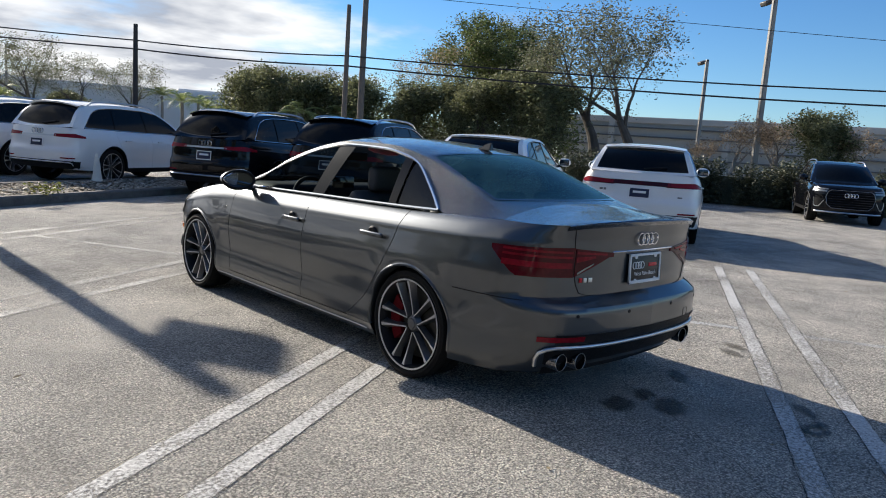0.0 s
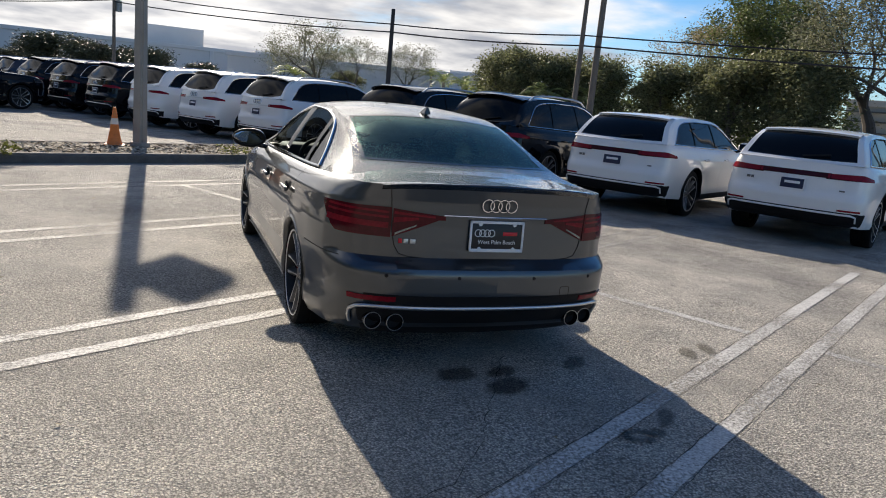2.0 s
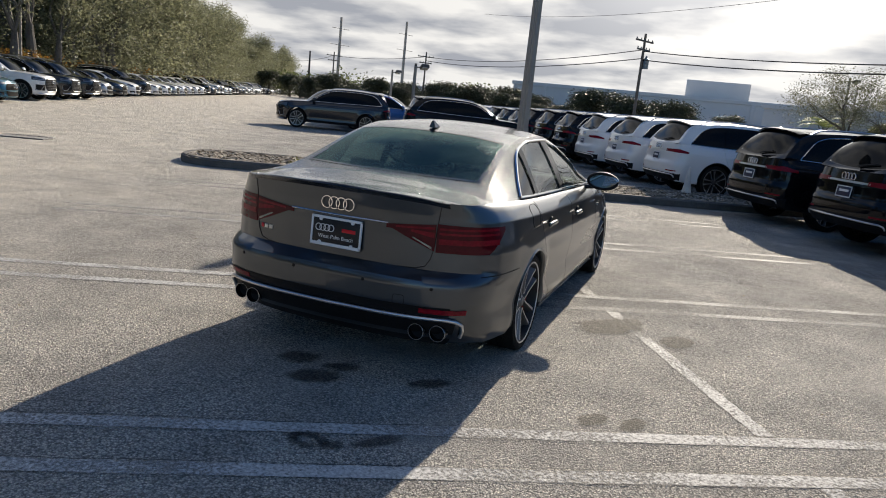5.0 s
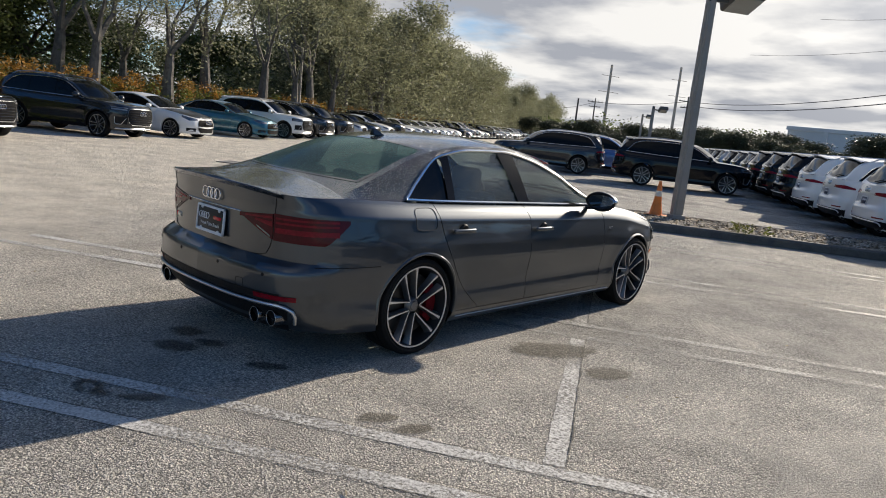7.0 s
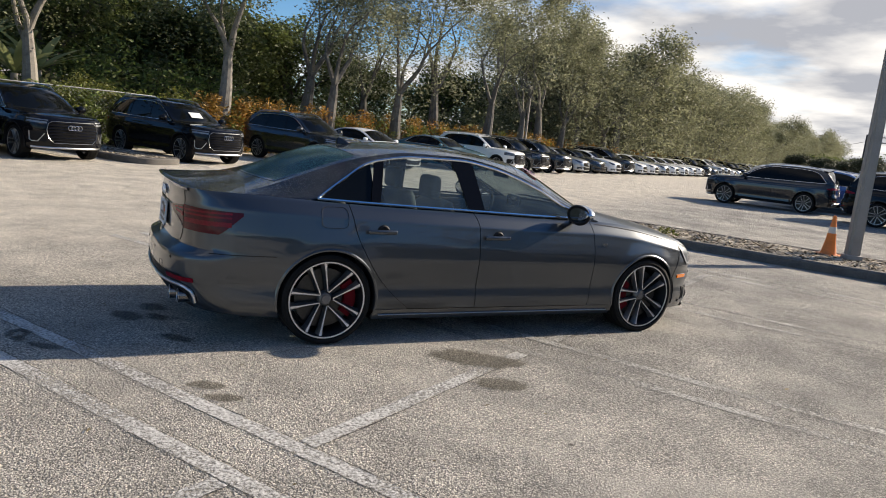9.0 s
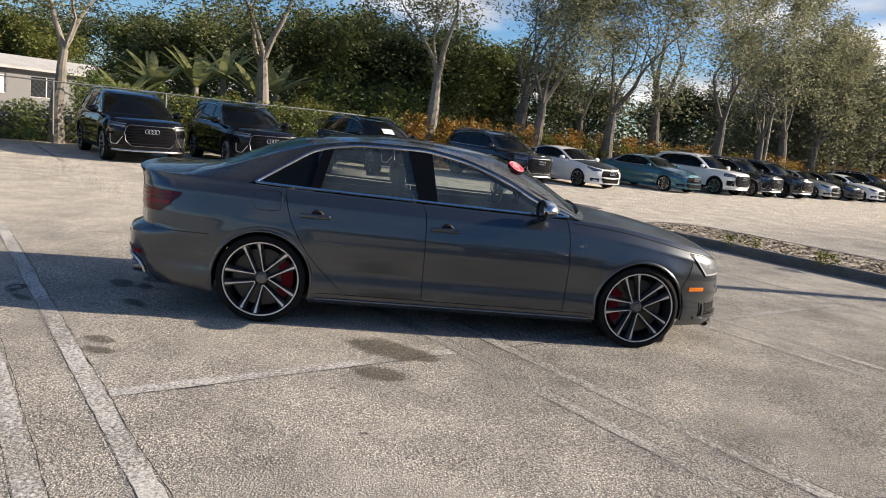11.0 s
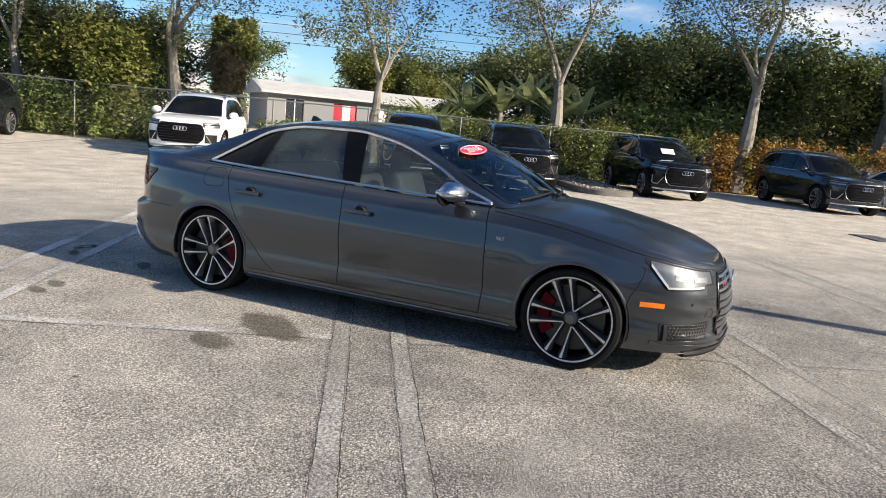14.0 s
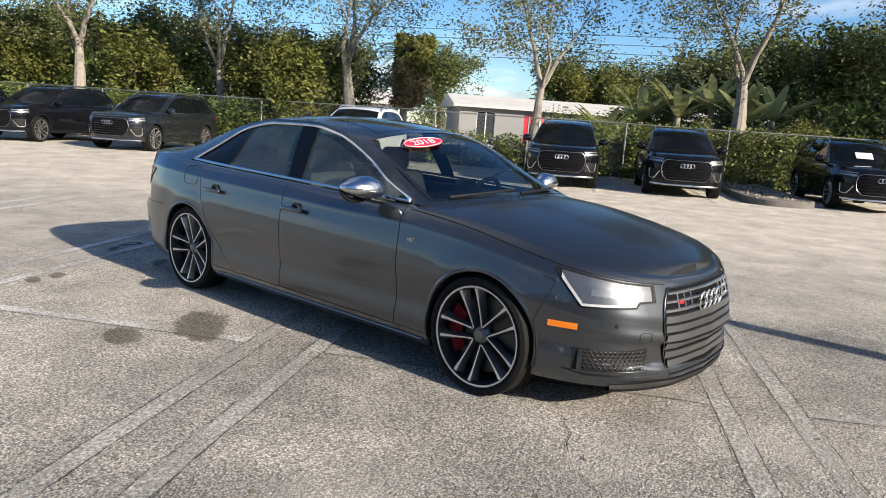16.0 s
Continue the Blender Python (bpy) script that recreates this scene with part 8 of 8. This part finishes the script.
    shrub_mass("palm_crown", [(-26.7, -24.9, -7.5, -5.7, 3.4, 4.9)], 3600, 0.13, "leaf_gold", "dense yellow-green crown of the fan palm", 95, "palm", 0.4)
    frond_plant("garden_palm", -36.5, 11.5, 6.2, 14, 2.4, 0.45, "leaf_olive", "tall feathery palm among the gardens", 92, 0.15, 1.0)
    frond_plant("young_palm", -22.5, -26.5, 0.4, 10, 1.8, 0.35, "leaf_bright", "young palm at the fence", 93, 0.1, 0.8)
    for k, (u, n, h) in enumerate(((51.5, 43.5, 4.0), (53.5, 41.0, 3.6), (52.5, 39.0, 2.3), (42.1, 34.1, 3.2), (43.8, 33.2, 2.9), (34.0, 43.0, 2.6), (34.0, 19.5, 2.6), (35.5, 17.0, 2.4), (51, 62, 4.2))):
        frond_plant("feather_palm", u, n, h, 13, 2.3, 0.45, "leaf_bright", "feathery palm with bright green fronds", 100 + k, 0.14, 0.9)
    # trees on the street side
    oak = tree("tree", 131, 11.6, 0.30, 4, 0.60, 3, 22000, 0.11, 0.66, "bark_dark", "leaf_dark", "large dark evergreen tree by the street", 0.2, hang=3.0, floor=1.5)
    oak.matrix_basis = lot_pose(50.0, 12.0, 0, 30)
    m = lot_pose(47.5, 9.0, 0, 150) @ Matrix.Diagonal((0.86, 0.86, 0.9, 1))
    copy_thing(oak, m).scale = (0.86, 0.86, 0.9)
    grey = tree("tree", 143, 8.0, 0.20, 4, 0.55, 3, 8000, 0.070, 0.6, "bark_dark", "leaf_grey", "airy grey-green tree by the street", 0.22, hang=1.8)
    for k, (u, n, s) in enumerate(((35.0, 1.6, 1.18), (34.0, -0.6, 1.1), (33.0, 38.0, 0.82), (34.5, 36.3, 0.7), (52, 48, 0.9), (60.0, 70.0, 1.0), (43.0, 57.0, 0.75))):
        m = lot_pose(u, n, 0, 50 * k) @ Matrix.Diagonal((s, s, s, 1))
        if k == 0:
            grey.matrix_basis = m
        else:
            copy_thing(grey, m).scale = (s, s, s)
    green = tree("tree", 157, 5.6, 0.14, 3, 0.62, 4, 16000, 0.095, 0.62, "bark_dark", "leaf_olive", "bushy olive-green tree by the street", 0.2, hang=2.6, floor=0.8)
    for k, (u, n, s) in enumerate(((34.0, 6.0, 1.0), (34.5, 8.3, 0.92), (33.0, 4.0, 0.9), (36.0, 22.3, 0.98), (37.0, 19.5, 0.95), (36.0, 16.5, 0.9), (38.0, 25.5, 1.0), (36.0, 13.0, 0.9), (37.0, 10.0, 0.95), (33.0, -9.2, 0.74), (46, -22, 0.9), (36.5, 40.0, 0.6))):
        m = lot_pose(u, n, 0, 71 * k) @ Matrix.Diagonal((s, s, s, 1))
        if k == 0:
            green.matrix_basis = m
        else:
            copy_thing(green, m).scale = (s, s, s)
    bare = tree("tree", 171, 8.5, 0.16, 4, 0.50, 3, 1800, 0.07, 0.6, "bark_pale", "leaf_dry", "nearly bare pale tree by the street", 0.25)
    for k, (u, n, s) in enumerate(((44.0, 14.5, 1.0), (46.0, 17.5, 0.9), (52.0, -9.5, 0.55), (54.0, -13.0, 0.5), (50.0, -18.0, 0.55))):
        m = lot_pose(u, n, 0, 91 * k) @ Matrix.Diagonal((s, s, s, 1))
        if k == 0:
            bare.matrix_basis = m
        else:
            copy_thing(bare, m).scale = (s, s, s)
    dry = tree("tree", 177, 3.7, 0.09, 4, 0.50, 3, 2600, 0.055, 0.34, "bark_pale", "leaf_twig", "low pale tree with brown winter twigs", 0.14)
    for k, (u, n, s) in enumerate(((33.0, -5.0, 1.0), (33.5, -7.0, 1.08), (33.0, -10.9, 0.95), (34.0, -13.5, 1.0), (33.0, -16.0, 1.0), (33.5, -3.2, 0.7))):
        m = lot_pose(u, n, 0, 77 * k) @ Matrix.Diagonal((s, s, s, 1))
        if k == 0:
            dry.matrix_basis = m
        else:
            copy_thing(dry, m).scale = (s, s, s)
    shrub_mass("dark_hedge", [(20.5, 21.8, -19, 1.5, 0, 1.30)], 70000, 0.055, "leaf_far", "clipped dark green hedge along the street side", 181, "hedge", 0.30, close=9.0)
    hedge_core("hedge_core", [(20.95, 21.5, -30, 1.5, 0.95)], "leaf_far", "dark boxes added for the shade inside the street hedge")
    shrub_mass("street_thicket", [(38, 44, 4, 30, 0, 3.6)], 22000, 0.15, "leaf_dark", "dark thicket under the street trees", 182, "shrub", 1.0)
    # low trees beyond the far rows
    far_tree = tree("tree", 191, 5.4, 0.13, 3, 0.60, 4, 9000, 0.13, 0.70, "bark_dark", "leaf_far", "low dusty green tree beyond the far rows", 0.18, hang=3.4, floor=0.3)
    far_tree.matrix_basis = lot_pose(27.0, 53.0, 0, 40) @ Matrix.Diagonal((0.8, 0.8, 0.7, 1))
    rnd = np.random.default_rng(7)
    for k, n0 in enumerate(np.arange(56, 128, 3.1)):
        for row in (24.0, 31.0):
            s = 0.48 + 0.34 * rnd.random()
            m = lot_pose(row - (n0 - 58) * 0.55 + 2.5 * rnd.random(), n0 + 2 * rnd.random(), 0, 360 * rnd.random()) @ Matrix.Diagonal((s * 1.25, s * 1.25, s, 1))
            copy_thing(far_tree, m).scale = (s * 1.25, s * 1.25, s)
    boxes = [(-30 + 9 * k, -22 + 9 * k, 150, 158, 0, 4.0 + 2.2 * rnd.random()) for k in range(12)]
    shrub_mass("far_trees", boxes, 16000, 0.38, "leaf_dark", "distant woods at the end of the car park", 184, "tree", 2.2)


planting()


# ---- fence ----
def wire_fence(u, n0, n1, height=1.75):
    f = tagged(new("wire_fence"), "galvanised wire mesh fence grown through with vines", "fence")
    f.matrix_world = Matrix.Identity(4)
    post = None
    k = 0
    for n in np.arange(n0, n1, 3.05):
        if post is None:
            post = part("post", tube("post", [(0, 0, 0), (0, 0, height)], 0.03, 8), "galvanised", f, at=Matrix.Translation(lot(u, n)))
        else:
            again(post, f, Matrix.Translation(lot(u, n)))
    part("top_rail", tube("top_rail", [lot(u, n, height - 0.02 + 0.01 * math.sin(n)) for n in np.arange(n0, n1, 1.5)], 0.022, 6), "galvanised", f)
    V, F = [], []
    step = 0.14
    for sg in (1, -1):
        for n in np.arange(n0, n1, step):
            a, b = lot(u, n, 0.03), lot(u, n + sg * height, height - 0.03)
            k = len(V)
            w = LN * 0.0022
            V += [a - w, a + w, b + w, b - w]
            F.append((k, k + 1, k + 2, k + 3))
    part("wire_mesh", quick_mesh("wire_mesh", V, F), "galvanised", f)
    return f


wire_fence(-18.25, -28, 10)


# ---- houses and large buildings ----
def house(u, n, turn, wide, deep, wall_h, roof_h, wall, roof, label, openings=(), eave=0.5, hip=False):
    """A single-storey house; its front looks along its own -y. openings: (kind, x, width, bottom, top)."""
    h = tagged(new("house"), label, "house", group="houses")
    p = lot(u, n)
    h.matrix_world = pose(p.x, p.y, 0, 0, 0, turn)
    # front wall with holes left for the openings
    V, F = [], []
    xs = sorted({-wide / 2, wide / 2, *[x - w / 2 for _, x, w, _, _ in openings], *[x + w / 2 for _, x, w, _, _ in openings]})
    zs = sorted({0.0, wall_h, *[b for *_, b, _ in openings], *[t for *_, t in openings]})
    ms = []
    for i in range(len(xs) - 1):
        for j in range(len(zs) - 1):
            cx, cz = (xs[i] + xs[i + 1]) / 2, (zs[j] + zs[j + 1]) / 2
            if any(abs(cx - x) < w / 2 and b < cz < t for _, x, w, b, t in openings):
                continue
            ms.append((box_mesh("bit", xs[i + 1] - xs[i], 0.2, zs[j + 1] - zs[j]), Matrix.Translation((cx, -deep / 2 + 0.1, cz))))
    for sx in (-1, 1):
        ms.append((box_mesh("bit", 0.2, deep - 0.4, wall_h), Matrix.Translation((sx * (wide / 2 - 0.1), 0, wall_h / 2))))
    ms.append((box_mesh("bit", wide, 0.2, wall_h), Matrix.Translation((0, deep / 2 - 0.1, wall_h / 2))))
    part("wall", join("wall", ms, False), wall, h)
    a, b, c = wide / 2 + eave, deep / 2 + eave, (wide / 2 - (deep / 2 if hip else -eave))
    V = [(-a, -b, wall_h), (a, -b, wall_h), (a, b, wall_h), (-a, b, wall_h), (-c, 0, wall_h + roof_h), (c, 0, wall_h + roof_h), (-a, -b, wall_h - 0.15), (a, -b, wall_h - 0.15), (a, b, wall_h - 0.15), (-a, b, wall_h - 0.15)]
    part("roof", mesh("roof", V, [(0, 1, 5, 4), (2, 3, 4, 5), (1, 2, 5), (3, 0, 4), (6, 7, 1, 0), (7, 8, 2, 1), (8, 9, 3, 2), (9, 6, 0, 3), (9, 8, 7, 6)], False), roof, h)
    for kind, x, w, b0, t0 in openings:
        at = Matrix.Translation((x, -deep / 2 + 0.12, (b0 + t0) / 2))
        if kind == "door":
            o = part("door", box_mesh("door", w, 0.06, t0 - b0, 0.005), "door_red", h, "red front door", at=at)
            part("light_panel", box_mesh("light_panel", w * 0.34, 0.02, (t0 - b0) * 0.92, 0.004), "white_wood", o, at=Matrix.Translation((w * 0.05, -0.045, 0)))
        else:
            o = part("window", box_mesh("window", w, 0.04, t0 - b0, 0.004), "house_glass" if kind == "window" else "white_wood", h, at=at)
            fr = [(box_mesh("bar", w + 0.1, 0.06, 0.06), Matrix.Translation((0, -0.05, s * (t0 - b0) / 2))) for s in (-1, 1)] + [(box_mesh("bar", 0.06, 0.06, t0 - b0), Matrix.Translation((s * w / 2, -0.05, 0))) for s in (-1, 0, 1)]
            part("frame", join("frame", fr, False), "white_wood", o)
    return h


def toward(u, n):
    """The turn that points a house front (its -y) at the middle of the lot."""
    p = lot(u, n)
    return math.degrees(math.atan2(p.y, p.x)) - 90


house(-52.4, 0.3, toward(-50, -4) + 12, 19, 9, 2.7, 0.85, "stucco_grey", "roof_shingle", "low grey house with a red door and shingle roof",
      (("door", -4.0, 1.7, 0.05, 2.25), ("window", -7.6, 1.3, 0.3, 2.3), ("shutter", -1.4, 1.2, 1.0, 2.2), ("window", 1.6, 2.0, 0.9, 2.2), ("window", 6.0, 2.0, 0.9, 2.2)))
house(-52.0, 36.0, toward(-52, 36), 13, 9, 2.6, 1.5, "stucco_pale", "roof_brown", "pale house with a brown shingle roof", (("window", -3, 2.0, 0.9, 2.2), ("window", 2.5, 2.0, 0.9, 2.2)), hip=True)
house(-49.0, 16.5, toward(-49, 16.5), 12, 8, 2.5, 1.1, "stucco_pale", "roof_shingle", "white house with a flat grey roof", (("window", -2, 2.0, 0.9, 2.0), ("window", 3, 1.6, 0.9, 2.0)))
house(-42.0, -17.0, toward(-42, -17), 10, 8, 2.4, 0.9, "stucco_pale", "roof_shingle", "white garage house behind the palms", (("window", 0, 2.0, 0.9, 2.0),))


def block(name, u, n, turn, wide, deep, high, material, label, extras=(), windows=()):
    """A large flat-roofed building with a parapet; extras are roof boxes (x, y, wide, deep, high)."""
    b = tagged(new(name), label, "building", group="large buildings")
    p = lot(u, n)
    b.matrix_world = pose(p.x, p.y, 0, 0, 0, turn)
    part("wall", box_mesh("wall", wide, deep, high, 0, 1, (0, 0, high / 2)), material, b)
    part("parapet", box_mesh("parapet", wide + 0.4, deep + 0.4, 0.5, 0.05, 1, (0, 0, high + 0.1)), material, b)
    for x, y, w, d, h in extras:
        part("roof_box", box_mesh("roof_box", w, d, h, 0.05, 1, (x, y, high + h / 2)), material, b)
    for x, z, w, h in windows:
        part("window", box_mesh("window", w, 0.2, h, 0.02, 1, (x, -deep / 2 - 0.05, z)), "house_glass", b)
    for k in range(int(wide // 9)):
        part("pilaster", box_mesh("pilaster", 0.5, 0.3, high, 0.02, 1, (-wide / 2 + 4.5 + 9 * k, -deep / 2 - 0.1, high / 2)), material, b)
    return b


block("warehouse", 56, 92, toward(50, 95), 62, 26, 5.4, "stucco_blue", "long blue-grey warehouse with a roof box", ((-4, 0, 8.5, 8, 3.0), (14, 4, 12, 8, 1.2)))
block("warehouse", 64, 56, toward(64, 56), 42, 20, 4.6, "stucco_blue", "low grey warehouse behind the palms", ((8, 0, 9, 6, 0.9),))
block("warehouse", 40, 118, toward(30, 118), 70, 24, 3.6, "stucco_blue", "low blue-grey warehouse far beyond the lot", ())
shop = block("shop_building", 62, -17, toward(62, -10), 46, 18, 4.3, "stucco_pale", "long pale striped shop building behind the street trees", ((6, 0, 12, 8, 0.5),))
for z in (1.5, 2.3, 3.1, 3.8):
    part("groove", box_mesh("groove", 45.6, 0.7, 0.10, 0.01, 1, (0, -9.0, z)), "dark_alloy", shop)
block("tower_block", -70, 520, toward(-70, 520), 14, 20, 17, "stucco_blue", "distant tower block on the skyline", ())
block("tower_block", -95, 510, toward(-95, 510), 16, 20, 12, "stucco_blue", "distant office block on the skyline", ())

# ---- posts, poles and wires ----
lamp_post(2.52, 8.56, 4.32, 55, size=1.25)
traffic_cone(2.15, 8.78, 0.12)
traffic_cone(6.5, 8.9, 0.0, "white_band", "grimy white traffic cone beside a white car")
lamp_post(3.1, 38.7, 3.6, 42)
lamp_post(3.3, 63.0, 4.0, 42)
lamp_post(-18.4, 36.5, 5.0, -60, 0.14, label="slim pale lamp post at the hedge")
lamp_post(33.0, -6.1, 9.2, 60, 0.30, label="tall dark square street lamp post")
lamp_post(45.8, -3.8, 7.9, 60, 0.26, label="tall dark square street lamp post")
lamp_post(39.0, 48.0, 6.6, 30, 0.20, label="tall slim lamp post by the warehouse")
lamp_post(58.0, 72.0, 8.2, 30, 0.22, label="tall slim lamp post by the warehouse")
utility_pole(25.3, 12.4, 7.3)
utility_pole(25.55, 11.7, 12.5, 0.16)
utility_pole(23.7, 22.7, 6.0, 0.15, material="dark_pole", label="plain dark steel utility pole")
tf = utility_pole(19.7, 44.2, 7.8, 0.13, ((7.3, 2.2, 35), (6.7, 1.6, 35)))
part("transformer", lathe("transformer", [(5.4, 0.001), (5.4, 0.22), (6.1, 0.22), (6.15, 0.10), (6.3, 0.05), (6.3, 0.001)], 14, "z"), "galvanised", tf, at=Matrix.Translation((0.3, 0, 0)))
utility_pole(9.5, 92.0, 8.0, 0.14, ((7.4, 2.4, 20), (6.6, 1.8, 20)))
utility_pole(-3.0, 120.0, 8.2, 0.15, ((7.6, 2.6, 20), (6.8, 2.0, 20)))
utility_pole(-16.0, 175.0, 8.5, 0.15, ((7.9, 2.6, 20),))
utility_pole(-22.0, 190.0, 8.5, 0.15, ((7.9, 2.6, 20),))
utility_pole(-3.1, 233.0, 25.0, 0.55, ((21.5, 7.0, 40), (16.5, 8.0, 40)), material="post_paint", label="tall concrete transmission line pole")
utility_pole(20.0, 262.0, 29.0, 0.60, ((24.5, 7.0, 40), (19.0, 8.0, 40)), material="post_paint", label="tall concrete transmission line pole")
utility_pole(-12.5, 240.0, 14.0, 0.40, material="dark_pole", label="slim distant dark pole")
wires("power_line", [(lot(23.7, 22.7, 5.25), lot(25.3, 12.4, 5.05), 0.12), (lot(25.3, 12.4, 5.05), lot(28.5, -45, 6.2), 1.0), (lot(23.7, 22.7, 5.25), lot(19.7, 44.2, 6.6), 0.2), (lot(19.7, 44.2, 6.7), lot(9.5, 92, 7.4), 0.7),
                      (lot(9.5, 92, 7.4), lot(-3, 120, 7.6), 0.4), (lot(-3, 120, 7.6), lot(-16, 175, 8.0), 0.6)], 0.030, "thick black cables slung between utility poles")
wires("power_line", [(lot(23.7, 22.7, 4.85), lot(25.3, 12.4, 4.6), 0.12), (lot(25.3, 12.4, 4.6), lot(28.5, -45, 5.5), 1.0), (lot(23.7, 22.7, 4.85), lot(19.7, 44.2, 6.0), 0.2), (lot(19.7, 44.2, 6.1), lot(9.5, 92, 6.9), 0.7)], 0.034, "thick black cables slung between utility poles")
wires("power_line", [(lot(25.55, 11.7, 7.9), lot(30, -24, 6.1), 0.1), (lot(25.55, 11.7, 10.4), lot(30, -60, 12.5), 1.5), (lot(25.55, 11.7, 10.4), lot(16, 60, 13.0), 1.4), (lot(25.55, 11.7, 9.2), lot(12, 66, 10.5), 1.2)], 0.012, "thin overhead line above the street trees")
wires("power_line", [(lot(-34, -60, 5.0 + 0.45 * k), lot(-34, 90, 6.4 + 0.45 * k), 0.6) for k in range(4)], 0.014, "thin garden-side overhead lines behind the trees")


# ---- litter and weeds on the ground ----
def litter():
    rnd = np.random.default_rng(41)
    V, F = [], []
    for _ in range(260):
        c = lot(rnd.uniform(-9, 7), rnd.uniform(-8, 8), 0.008)
        a, s = rnd.uniform(0, 6.28), rnd.uniform(0.010, 0.028)
        d, e = Vector((math.cos(a), math.sin(a), 0.15)) * s, Vector((-math.sin(a), math.cos(a), 0.1)) * s * rnd.uniform(0.15, 0.5)
        k = len(V)
        V += [c - d, c + e + Vector((0, 0, 0.004)), c + d, c - e]
        F.append((k, k + 1, k + 2, k + 3))
    tagged(part("leaf_litter", quick_mesh("leaf_litter", V, F), "leaf_dry"), "scattered dry leaves and twigs on the asphalt", "litter", kind="stuff")
    shrub_mass("kerb_weeds", [(-2.2, -1.2, 7.1, 7.5, 0.0, 0.16), (-0.4, 0.0, 7.1, 7.4, 0.0, 0.14), (3.4, 4.0, 7.1, 7.4, 0.0, 0.12)], 450, 0.030, "leaf_gold", "small weeds growing along the kerb", 95, "weeds", 0.10)


litter()
